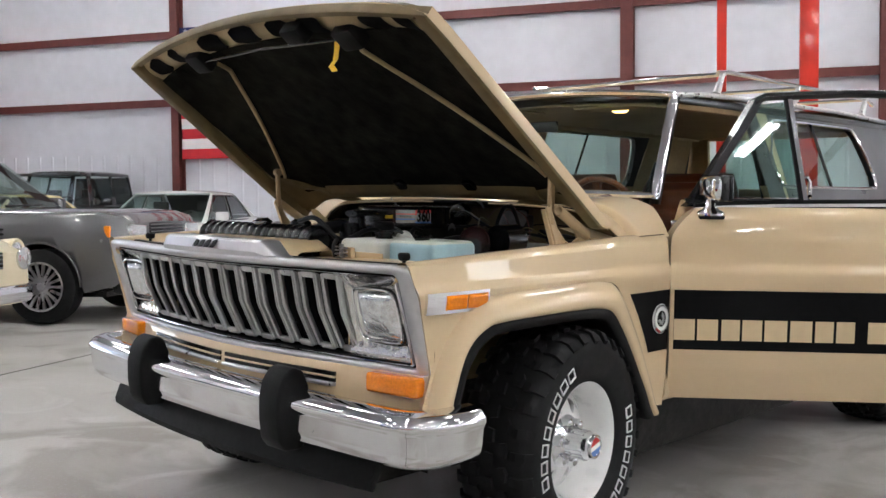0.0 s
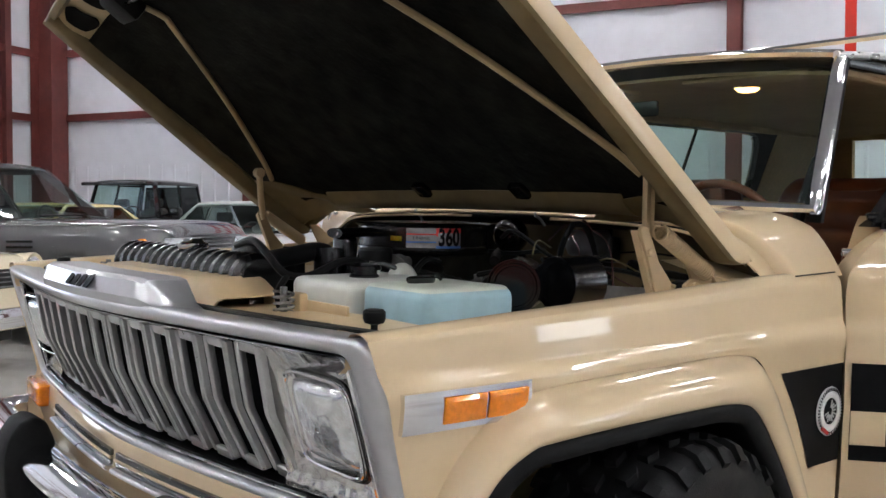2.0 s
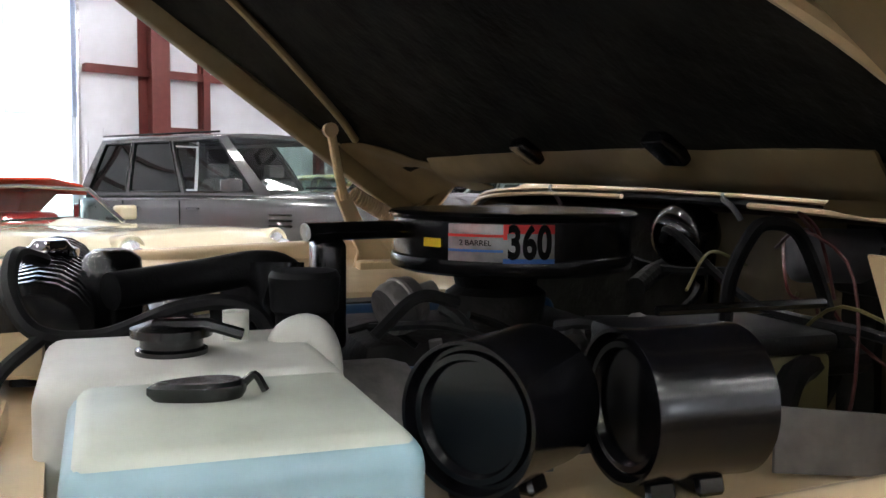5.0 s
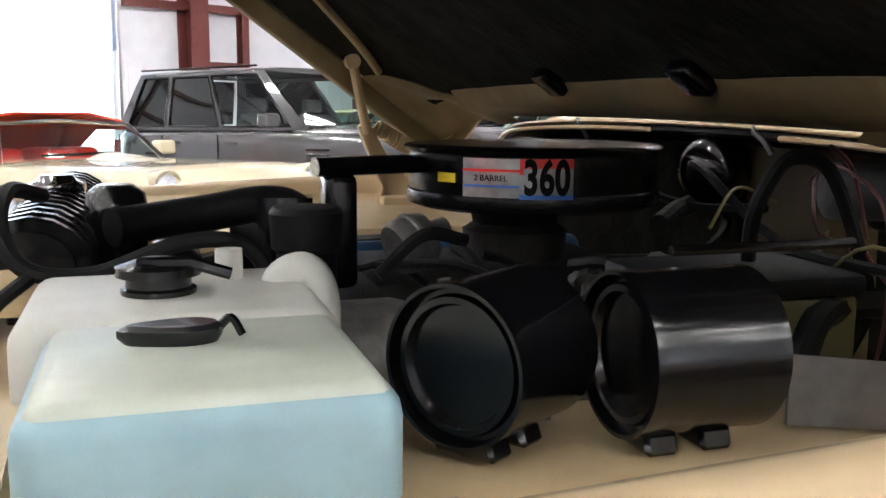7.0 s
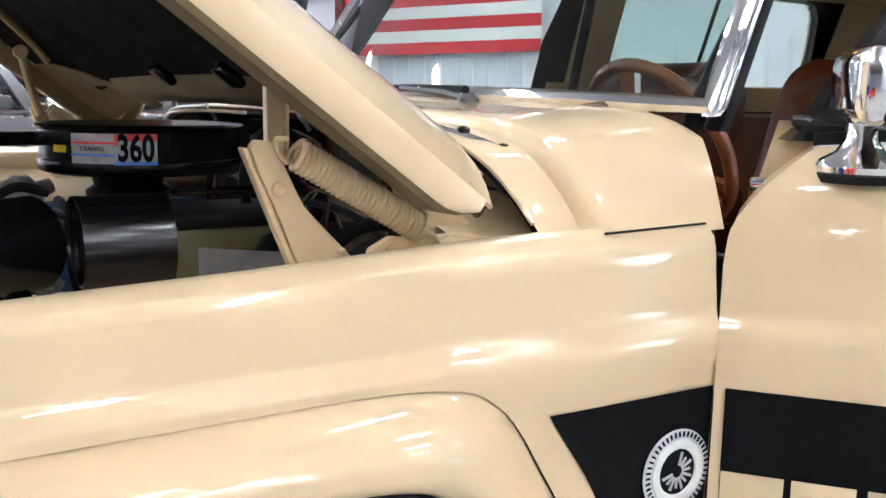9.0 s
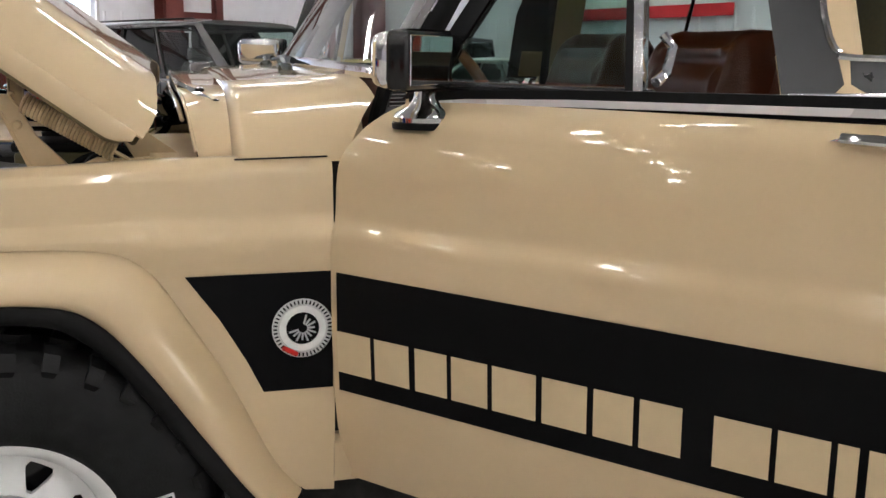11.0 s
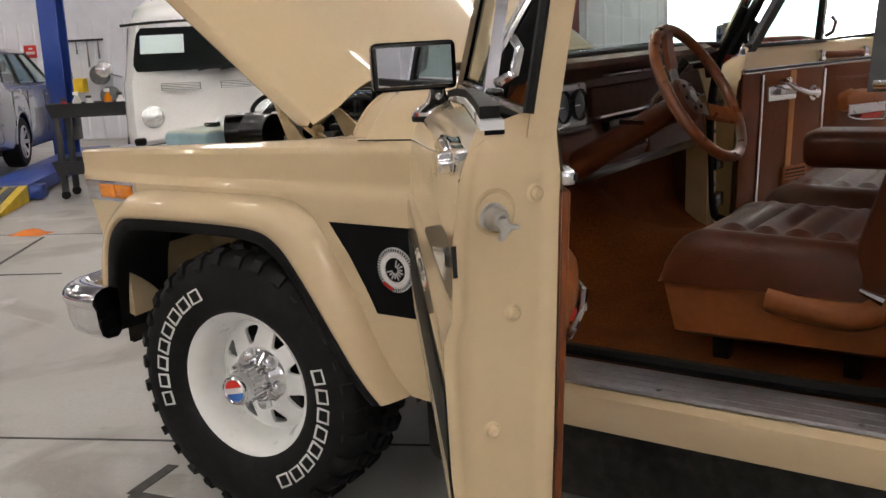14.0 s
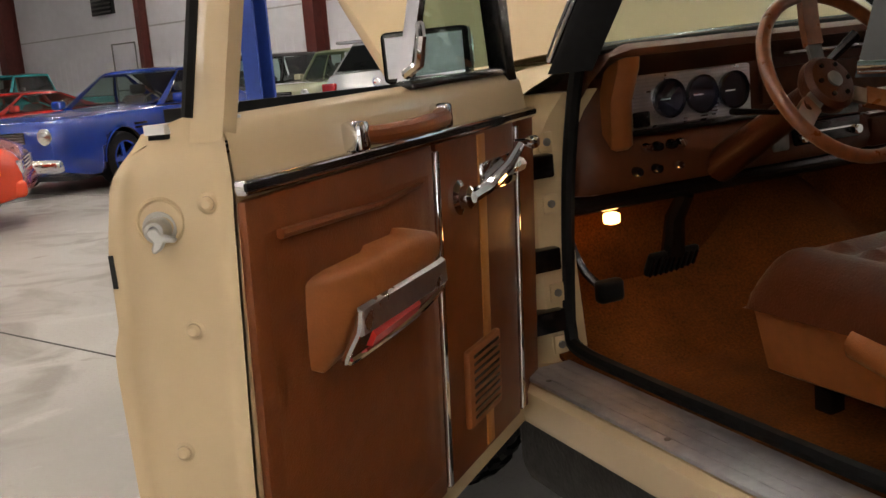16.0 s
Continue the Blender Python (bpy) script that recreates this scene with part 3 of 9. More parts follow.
def fender(s, name):
    """Side skin, rolled top and inner lip of one front wing; s is +1 on the driver's side."""
    out = [(p.x, p.y) for p in arch3(ARCH_OUT, 6)]
    bottom = sorted(out + [(-0.552, 0.42), (-0.5, 0.425)])

    def f(a, b):
        x = 0.715 - 1.272 * a
        z0, z1 = lerp(bottom, x), fender_top(x)
        z = z0 + (z1 - z0) * b
        return Vector((x + nose_lean(x, z), s * side_y(x, z), z))
    bm = sheet(f, 90, 56)
    # rolled top edge and gutter towards the engine bay
    roll = [(0.0, 0.0), (-0.012, 0.007), (-0.03, 0.009), (-0.045, 0.006), (-0.055, -0.005), (-0.058, -0.045), (-0.075, -0.058)]

    def g(a, b):
        x = 0.715 - 1.272 * a
        k = b * (len(roll) - 1)
        i = min(int(k), len(roll) - 2)
        dy, dz = (roll[i][j] + (roll[i + 1][j] - roll[i][j]) * (k - i) for j in (0, 1))
        if x < -0.36:
            dz = max(dz, -0.01)
        return Vector((x + nose_lean(x, fender_top(x)), s * (side_y(x, fender_top(x)) + dy), fender_top(x) + dz))
    sheet(g, 40, 12, bm)
    # front return and rear edge
    sheet(lambda a, b: Vector((0.715 + nose_lean(0.715, 0.47 + 0.54 * a) - 0.03 * b, s * (side_y(0.715, 0.47 + 0.54 * a) - 0.05 * b), 0.47 + 0.54 * a)), 12, 2, bm)
    sheet(lambda a, b: Vector((-0.557 - 0.002 * b, s * (side_y(-0.553, 0.42 + 0.64 * a) - 0.06 * b), 0.42 + 0.64 * a)), 12, 2, bm)
    return part(name, bm, TAN, car, sharp=50, thick=-0.0 if s < 0 else 0.0)


def flare(s):
    """The wide rounded wheel-arch flare, body colour, with its black inner lip."""
    o, i, l = arch3(ARCH_OUT, 7), arch3(ARCH_IN, 7), arch3(ARCH_LIP, 7)
    rings, lips = [], []
    for a, b, c in zip(o, i, l):
        mid = a.lerp(b, 0.5)
        y0 = side_y(a.x, a.y)
        row = []
        for t, y in ((0.0, y0 - 0.004), (0.1, y0 + 0.012), (0.3, y0 + 0.034), (0.55, y0 + 0.05), (0.8, y0 + 0.056), (0.95, y0 + 0.052), (1.0, y0 + 0.044)):
            p = a.lerp(b, t)
            row.append(Vector((p.x, s * y, p.y)))
        rings.append(row)
        yb = y0 + 0.044
        lips.append([Vector((q.x, s * y, q.y)) for q, y in ((b, yb - 0.001), (b.lerp(c, 0.15), yb + 0.004), (b.lerp(c, 0.5), yb + 0.004), (b.lerp(c, 0.9), yb), (c, yb - 0.012), (c, yb - 0.1), (c, yb - 0.2))])
    fl = part("wheel_flare", loft(rings, False, False), TAN, car, sharp=60)
    part("lip", loft(lips, False, False), RUBBER, fl, "black rubber lip of the flare", sharp=60)


def mudwell(s):
    """Dark wheel house behind the opening."""
    bm = bmesh.new()
    pts = [(0.66, 0.4), (0.66, 0.72), (0.55, 0.9), (0.0, 0.96), (-0.3, 0.9), (-0.45, 0.6), (-0.5, 0.4)]
    rings = [[Vector((p.x, s * y, p.y)) for p in curve([(a, b, 0) for a, b in pts], 5)] for y in (0.9, 0.5)]
    loft(rings, False, False, bm)
    bm.faces.new([v for v in bm.verts if abs(abs(v.co.y) - 0.5) < 1e-4])
    part("wheel_house", bm, mat("dark_underseal", (0.03, 0.027, 0.022), 0.85, grain=0.4, scale=15, bump=0.5, bscale=60), car, "dark undersealed wheel house")


for s, nm in ((1, "front_fender"), (-1, "front_fender")):
    fender(s, nm)
    flare(s)
    mudwell(s)

# black side band on the wing, slanting along the flare
def wing_band(s):
    front = [(0.636, -0.425), (0.7, -0.395), (0.78, -0.35), (0.862, -0.292)]

    def f(a, b):
        z = 0.637 + 0.226 * b
        x0 = lerp(front, z)
        x = x0 + (-0.5535 - x0) * a
        return Vector((x, s * (side_y(x, z) + 0.0022), z))
    part("side_band", sheet(f, 20, 14), BLACKP, car, "black side band decal")


wing_band(1), wing_band(-1)


def ring_badge(s):
    m = Matrix.Translation((-0.497, s * (side_y(-0.497, 0.757) + 0.003), 0.757)) @ Matrix.Rotation(radians(-90 * s), 4, "X")
    b = part("badge", lathe([(0.0, 0), (0.055, 0), (0.056, 0.002), (0.052, 0.004), (0.044, 0.004), (0.043, 0.0025), (0, 0.0025)], m, 40), mat("badge_silver", (0.6, 0.6, 0.6), 0.35, 0.4, grain=0.1, scale=60), car, "round white and grey badge without lettering")
    bm = lathe([(0.043, 0.0028), (0.0425, 0.0052), (0.031, 0.0052), (0.03, 0.0028)], m, 40, caps=False)
    part("ring", bm, WHITE, b, "white enamel ring")
    bm = bmesh.new()
    for k in range(44):
        a = 2 * math.pi * k / 44
        own = box(-0.0014, 0.0014, 0.0465, 0.0535, 0.004, 0.0053)
        merge(bm, own, m @ Matrix.Rotation(a, 4, "Z"))
    part("rim_marks", bm, BLACKP, b, "dark ticks round the badge")
    part("field", lathe([(0.0, 0.003), (0.031, 0.003), (0.031, 0.0026), (0, 0.0026)], m, 32), BLACKP, b, "dark field of the badge")
    bm = bmesh.new()
    for k in range(11):
        merge(bm, box(-0.0018, 0.0018, 0.008, 0.026 - 0.004 * (k % 2), 0.003, 0.005, 0.0005, 1), m @ Matrix.Rotation(radians(-75 + 24 * k), 4, "Z"))
    part("relief", bm, SILVERP, b, "plain grey relief")
    part("mark", box(-0.016, 0.016, -0.0525, -0.0435, 0.004, 0.0056, 0.002, 1), RED, b, "small red bar", m=m @ Matrix.Rotation(radians(150), 4, "Z"))


ring_badge(1)


def side_marker(s):
    """Chrome bezel wrapping the wing's front corner with a two-part amber lens."""
    def f(x, z, e):
        return Vector((x, s * (side_y(min(x, 0.71), z) + e), z))
    z0, z1 = 0.872, 0.934
    bm = sheet(lambda a, b: f(0.71 - 0.248 * a, z0 + (z1 - z0) * b, 0.010), 10, 3)
    for a0 in (0, 1):
        sheet(lambda a, b, a0=a0: f(0.71 - 0.248 * a, z0 if a0 == 0 else z1, 0.010 * b), 10, 1, bm)
    sheet(lambda a, b: f(0.462, z0 + (z1 - z0) * a, 0.010 * b), 2, 1, bm)
    sheet(lambda a, b: f(0.71, z0 + (z1 - z0) * a, 0.010 * b), 2, 1, bm)
    bz = part("side_marker", bm, CHROME, car, "chrome side marker with amber lens")
    for xa, xb in ((0.552, 0.47), (0.638, 0.556)):
        bm = sheet(lambda a, b: f(xa + (xb - xa) * a, z0 + 0.01 + (z1 - z0 - 0.02) * b, 0.0115 + 0.005 * min(1, 8 * min(a, 1 - a, b, 1 - b))), 8, 6)
        part("lens", bm, AMBER, bz, "amber ribbed lens")


side_marker(1), side_marker(-1)

# ---- front end ----
def grille_x(y):
    """The nose is bowed: furthest forward on the middle line."""
    return 0.815 - 0.105 * (abs(y) / 0.9) ** 1.5


def bowed(y0, y1, z0, z1, dx0, dx1, n=24, bev=0.0):
    """A bar across the nose that follows its bow, from dx0 to dx1 before the bow line."""
    rings = []
    for i in range(n + 1):
        y = y0 + (y1 - y0) * i / n
        x = grille_x(y)
        if bev:
            c = bev
            rings.append([Vector(p) for p in ((x + dx0, y, z0), (x + dx1 - c, y, z0), (x + dx1, y, z0 + c), (x + dx1, y, z1 - c), (x + dx1 - c, y, z1), (x + dx0, y, z1))])
        else:
            rings.append([Vector(p) for p in ((x + dx0, y, z0), (x + dx1, y, z0), (x + dx1, y, z1), (x + dx0, y, z1))])
    return loft(rings)


GZ0, GZ1 = 0.715, 0.985
SLATM = mat("satin_chrome_slat", (0.5, 0.5, 0.5), 0.32, 0.8, grain=0.06, scale=50, stain=0.1, sscale=9)
THROAT = mat("matt_black_throat", (0.003, 0.003, 0.003), 0.9, spec=0.1, grain=0.3, scale=30)
BEZEL = mat("worn_chrome_bezel", (0.75, 0.74, 0.72), 0.17, 0.9, grain=0.08, scale=30, stain=0.12, sscale=12, bump=0.3, bscale=9)
gr = part("grille", bowed(-0.86, 0.86, GZ0 - 0.01, GZ1, -0.1, -0.085), THROAT, car, "silver framed grille with bright bowed slats")
# silver surround: header with raised middle, sill, two cheeks
rings = []
for i in range(61):
    y = -0.87 + 1.74 * i / 60
    x = grille_x(y)
    hump = max(0.0, min(1.0, (0.36 - abs(y)) / 0.075))
    zt = 1.009 + 0.054 * hump
    dx = -0.01 + 0.018 * hump
    rings.append([Vector(p) for p in ((x - 0.05, y, GZ1 - 0.002), (x + dx - 0.006, y, GZ1), (x + dx, y, GZ1 + 0.012), (x + dx - 0.002, y, GZ1 + 0.018 + 0.022 * hump), (x + dx - 0.02, y, zt - 0.007), (x + dx - 0.034, y, zt), (x - 0.075 - 0.03 * hump, y, zt - 0.002), (x - 0.08 - 0.03 * hump, y, GZ1))])
part("header", loft(rings), SILVERP, gr, "silver header with a raised middle", sharp=25)


def outline(d, dx):
    """One closed line of the surround, d of its width in from the outer edge."""
    hw, z0, z1 = 0.921 - 0.062 * d, 0.679 + 0.026 * d, 1.014 - 0.03 * d
    r1, r0 = max(0.012, 0.05 - 0.03 * d), max(0.01, 0.022 - 0.01 * d)
    pts = []
    for cy, cz, r, a0 in ((hw - r1, z1 - r1, r1, 0), (-hw + r1, z1 - r1, r1, 90), (-hw + r0, z0 + r0, r0, 180), (hw - r0, z0 + r0, r0, 270)):
        pts += [(cy + r * math.cos(radians(a0 + 90 * k / 7)), cz + r * math.sin(radians(a0 + 90 * k / 7))) for k in range(8)]
    full = []
    for k, (p, q) in enumerate(zip(pts, pts[1:] + pts[:1])):
        n = 30 if k in (7, 23) else 6 if k in (15, 31) else 1
        full += [(p[0] + (q[0] - p[0]) * m / n, p[1] + (q[1] - p[1]) * m / n) for m in range(n)]
    return [Vector((grille_x(y) + dx, y, z)) for y, z in full]


for name, ma, label, prof in (
        ("surround", SILVERP, "wide silver surround with rounded corners", ((0.1, -0.05), (0, -0.02), (0, -0.01), (0.06, 0.0), (0.2, 0.008), (0.5, 0.011), (0.8, 0.008), (0.94, 0.001), (1.0, -0.008), (1.0, -0.03))),
        ("surround_groove", BLACKP, "black groove inside the surround", ((0.98, -0.02), (0.98, -0.01), (1.14, -0.011), (1.14, -0.03))),
        ("surround_bead", CHROME, "chrome bead inside the surround", ((1.13, -0.03), (1.13, -0.006), (1.17, -0.002), (1.25, -0.003), (1.29, -0.01), (1.29, -0.03))),
        ("surround_groove", BLACKP, "", ((1.28, -0.03), (1.28, -0.014), (1.4, -0.016), (1.4, -0.05)))):
    part(name, loft([outline(d, dx) for d, dx in prof], True, False), ma, gr, label, sharp=50)
for k in range(4):
    y = 0.055 - k * 0.036
    part("header_mark", box(-0.0015, 0.0015, y - 0.013, y + 0.013, -0.017, 0.017, 0.001, 1), BLACKP, gr, "plain dark bar on the header", m=Matrix.Translation((grille_x(y) + 0.001, 0.02, 1.044)) @ Matrix.Rotation(radians(-38), 4, "Y"))
# slats: tall V-faced frames side by side, each round a dark throat
NS = 13
PITCH = 1.15 / (NS - 1)
ZB = GZ0 + 0.135


def slat_x(yc, z):
    k = (z - GZ0 - 0.03) / (ZB - GZ0 - 0.03) if z < ZB else 1 - 0.55 * (z - ZB) / (GZ1 - 0.02 - ZB)
    return grille_x(yc) - 0.028 + 0.021 * k


for i in range(NS):
    yc = -0.575 + PITCH * i
    wo, wi = PITCH / 2 - 0.0015, 0.0295
    zs = [GZ0 + 0.014, ZB - 0.004, ZB + 0.004, GZ1 - 0.018]
    bm = bmesh.new()
    for s in (-1, 1):
        loft([[Vector((slat_x(yc, z) + dx, yc + s * e, z)) for dx, e in ((-0.014, wi), (-0.003, wi), (0.0, wi + 0.002), (0.001, wi + 0.006), (-0.004, wi + 0.008), (-0.005, wo - 0.006), (-0.001, wo - 0.003), (-0.003, wo), (-0.014, wo))] for z in zs], True, True, bm)
    for z0, z1 in ((zs[0] - 0.008, zs[0] + 0.012), (zs[3] - 0.014, zs[3] + 0.006)):
        zm = (z0 + z1) / 2
        box(slat_x(yc, zm) - 0.016, slat_x(yc, zm) - 0.0005, yc - wi, yc + wi, z0, z1, 0.003, 1, bm)
    part("slat", bm, SLATM, gr, sharp=30)
    part("throat", box(slat_x(yc, zs[0]) - 0.07, slat_x(yc, zs[0]) - 0.055, yc - wi, yc + wi, zs[0], zs[3]), THROAT, gr)
# headlamps: rippled bright panel with a square lamp set in it
lamps_front = []
for s in (-1, 1):
    def panel(a, b):
        """Bright bezel panel, dished towards the lamp; a runs outwards, b up."""
        y, z = 0.602 + 0.262 * a, GZ0 + 0.004 + (GZ1 - GZ0 - 0.008) * b
        k = max(0.0, 1 - max(abs(y - 0.735) / 0.15, abs(z - 0.853) / 0.125) ** 2.5)
        return Vector((grille_x(y) - 0.012 - 0.03 * k + 0.0025 * noise.noise(Vector((22 * a, 16 * b, 3))), s * y, z))
    hl = part("headlamp", sheet(panel, 40, 36), BEZEL, car, "square headlamp in a rippled chrome bezel", sharp=60)
    x, yc = grille_x(0.735), 0.736
    part("lens", sheet(lambda a, b: Vector((x - 0.034 + 0.026 * (1 - (2 * a - 1) ** 6) * (1 - (2 * b - 1) ** 6), s * (yc + 0.088 * (2 * a - 1)), 0.853 + 0.074 * (2 * b - 1))), 18, 14), LENS, hl, "ribbed headlamp glass")
    ring_ = [(math.copysign(abs(math.cos(q)) ** 0.35, math.cos(q)), math.copysign(abs(math.sin(q)) ** 0.35, math.sin(q))) for q in [2 * math.pi * k / 40 for k in range(40)]]
    part("retainer", tube([(x - 0.018, s * (yc + 0.095 * c), 0.853 + 0.081 * d) for c, d in ring_], 0.0035, 8, True), CHROME, hl, "chrome lamp ring")
    part("gap_shadow", tube([(x - 0.026, s * (yc + 0.1 * c), 0.853 + 0.086 * d) for c, d in ring_], 0.0045, 6, True), BLACKM, hl, "dark gap round the lamp ring")
    lamps_front.append(hl)

# the whole face leans forward towards the top
shear = Matrix(((1, 0, 0.29, -0.29 * 0.86), (0, 1, 0, 0), (0, 0, 1, 0), (0, 0, 0, 1)))
for ob in [gr, *lamps_front]:
    ob.data.transform(shear)
    for kid in ob.children:
        if kid.matrix_basis == Matrix():
            kid.data.transform(shear)
        else:
            kid.matrix_basis = Matrix.Translation((0.05, 0, 0)) @ kid.matrix_basis

# tan valance with the lower slot, and turn signals
rings = []
for i in range(41):
    y = -0.92 + 1.84 * i / 40
    x = grille_x(y)
    rings.append([Vector(p) for p in ((x - 0.12, y, 0.5), (x - 0.05, y, 0.52), (x - 0.03, y, 0.6), (x - 0.035, y, 0.68), (x - 0.05, y, 0.7), (x - 0.12, y, 0.7))])
part("valance", loft(rings), TAN, car, "tan panel below the grille")
for y0, y1 in ((-0.56, -0.015), (0.015, 0.56)):
    part("valance_slot", bowed(y0, y1, 0.628, 0.662, -0.06, -0.026, 12), BLACKM, car, "dark air slot below the grille")
    part("slot_bar", bowed(y0, y1, 0.642, 0.649, -0.05, -0.022, 12, 0.002), TAN, car)
    part("slot_bar", bowed(y0, y1, 0.618, 0.629, -0.05, -0.012, 12, 0.003), ALU, car, "bright lower trim")
for s in (-1, 1):
    x = grille_x(0.8)
    ts = part("turn_signal", box(-0.05, 0.008, -0.1, 0.1, -0.03, 0.029, 0.012, 3), AMBER, car, "large amber front turn signal lens", m=Matrix.Translation((x - 0.008, s * 0.805, 0.655)) @ Matrix.Rotation(radians(8 * s), 4, "Z"))

# bumper: chrome upper roll over a lower face, wrapped round at the ends
def bumper_x(y):
    a = abs(y)
    return 0.855 - 0.05 * (a / 0.9) ** 2


prof = [(-0.05, 0.6), (-0.02, 0.615), (0.01, 0.613), (0.035, 0.602), (0.05, 0.585), (0.052, 0.57), (0.046, 0.558), (0.042, 0.55), (0.038, 0.5), (0.03, 0.47), (0.012, 0.455), (-0.03, 0.452), (-0.05, 0.47)]
line = []
for k in range(-40, 41):
    y = 0.91 * k / 40
    line.append((bumper_x(y), y))
for s in (-1, 1):
    side, x0 = [], bumper_x(0.91)
    for k in range(1, 11):
        a = radians(9 * k) * 0.97
        side.append((x0 - 0.095 * (1 - math.cos(a)) - 0.02 * k / 10, s * (0.91 + 0.085 * math.sin(a))))
    side += [(side[-1][0] - 0.05, s * 0.997), (side[-1][0] - 0.1, s * 0.992)]
    line = line + side if s > 0 else list(reversed(side)) + line
rings = []
for k, (x, y) in enumerate(line):
    a, b = line[max(k - 1, 0)], line[min(k + 1, len(line) - 1)]
    nrm = Vector((b[1] - a[1], -(b[0] - a[0]))).normalized()
    rings.append([Vector((x + nrm.x * p, y + nrm.y * p + 0.02, q)) for p, q in prof])
bp = part("front_bumper", loft(rings), CHROME, car, "chrome front bumper with rounded ends", sharp=50)
part("tow_hole", lathe([(0, 0), (0.014, 0), (0.014, 0.004), (0.01, 0.004), (0.009, 0.001), (0, 0.001)], Matrix.Translation((bumper_x(0.62) + 0.036, 0.62, 0.52)) @ Matrix.Rotation(radians(90), 4, "Y"), 16), GREYP, bp)
for y in (-0.385, 0.465):
    g = [(-0.01, 0.67), (0.02, 0.685), (0.05, 0.675), (0.075, 0.64), (0.088, 0.59), (0.088, 0.52), (0.08, 0.46), (0.06, 0.43), (0.0, 0.425), (-0.03, 0.46), (-0.03, 0.62)]
    part("bumper_guard", prism([(bumper_x(y) - 0.01 + a, b) for a, b in g], "y", y - 0.055, y + 0.055, 0.012, 3), RUBBER, bp, "black rubber bumper guard")
rings = []
for i in range(41):
    y = -0.8 + 1.6 * i / 40
    x = 0.83 - 0.07 * (y / 0.8) ** 2
    lo = 0.35
    rings.append([Vector(p) for p in ((x - 0.03, y, 0.46), (x + 0.0, y, 0.46), (x + 0.035, y, lo + 0.02), (x + 0.03, y, lo), (x + 0.02, y, lo))])
part("air_dam", loft(rings), RUBBER, car, "black plastic air dam under the bumper")

# ---- wheels ----
def make_wheel(m):
    """Off-road tyre on a white spoked steel wheel; its own z axis points outwards."""
    w = part("wheel", lathe([(0.198, -0.1), (0.205, -0.105), (0.208, -0.1), (0.19, -0.085), (0.178, -0.04), (0.176, 0.03), (0.186, 0.07), (0.196, 0.095), (0.207, 0.103), (0.212, 0.11), (0.21, 0.118), (0.2, 0.113), (0.19, 0.1), (0.18, 0.085), (0.172, 0.06), (0.168, 0.02), (0.168, -0.04), (0.18, -0.08), (0.19, -0.098)], None, 64, caps=False), WHITEP, car, "white steel wheel with triangular openings and black tyre", m)
    # disc with eight triangular openings
    bm = bmesh.new()
    rad = [0.06, 0.08, 0.098, 0.106, 0.116, 0.128, 0.139, 0.147, 0.158, 0.17]
    cols = [(k, u) for k in range(8) for u in (-2, -1.4, -1, -0.5, 0, 0.5, 1, 1.4)]
    N = len(cols)

    def hole(r):
        return radians(lerp([(0.098, 2.5), (0.106, 5.5), (0.128, 9.5), (0.139, 10.5), (0.147, 8.0)], r))

    def turn_of(k, u, r):
        h = hole(r)
        return 2 * math.pi * k / 8 + (u * h if abs(u) <= 1 else math.copysign(h + (math.pi / 8 - h) * (abs(u) - 1), u))
    def disc_z(r):
        return 0.052 - 0.045 * ((r - 0.06) / 0.11) ** 1.6
    grid = [[(r * math.cos(turn_of(*c, r)), r * math.sin(turn_of(*c, r)), disc_z(r)) for c in cols] for r in rad]
    top = [[bm.verts.new(p) for p in row] for row in grid]
    bot = [[bm.verts.new((p[0], p[1], p[2] - 0.012)) for p in row] for row in grid]
    keep = {}
    for i in range(len(rad) - 1):
        for k in range(N):
            keep[i, k] = not (2 <= i <= 6 and 2 <= k % 8 <= 5)
    for (i, k), ok in keep.items():
        if ok:
            k2 = (k + 1) % N
            bm.faces.new((top[i][k], top[i][k2], top[i + 1][k2], top[i + 1][k]))
            bm.faces.new((bot[i][k], bot[i + 1][k], bot[i + 1][k2], bot[i][k2]))
            for (j, l), e in (((i - 1, k), (i, k, i, k2)), ((i + 1, k), (i + 1, k, i + 1, k2)), ((i, (k - 1) % N), (i, k, i + 1, k)), ((i, k2), (i, k2, i + 1, k2))):
                if not keep.get((j, l), True):
                    bm.faces.new((top[e[0]][e[1]], top[e[2]][e[3]], bot[e[2]][e[3]], bot[e[0]][e[1]]))
    part("disc", bm, WHITEP, w, sharp=40)
    part("brake_drum", lathe([(0.0, -0.06), (0.155, -0.06), (0.155, -0.03), (0.13, -0.02), (0, -0.02)], None, 40), BLACKM, w, "dark brake drum behind the spokes")
    # chrome locking hub and lug nuts
    part("hub", lathe([(0.0, 0.03), (0.088, 0.03), (0.09, 0.046), (0.08, 0.058), (0.055, 0.066), (0.05, 0.072), (0.047, 0.135), (0.043, 0.145), (0.043, 0.155), (0.034, 0.16), (0.0, 0.16)], None, 40), CHROME, w, "chrome locking hub")
    bm = bmesh.new()
    for k in range(20):
        a = 2 * math.pi * k / 20
        merge(bm, box(0.046, 0.0515, -0.003, 0.003, 0.075, 0.132), Matrix.Rotation(a, 4, "Z"))
    part("hub_ribs", bm, CHROME, w)
    for k in range(6):
        a = 2 * math.pi * (k + 0.5) / 6
        part("lug_nut", lathe([(0.0, 0), (0.021, 0), (0.021, 0.02), (0.017, 0.032), (0.009, 0.037), (0, 0.038)], Matrix.Translation((0.07 * math.cos(a), 0.07 * math.sin(a), 0.045)), 14), CHROME, w)
    up = m.to_3x3().inverted() @ Vector((0, 0, 1))
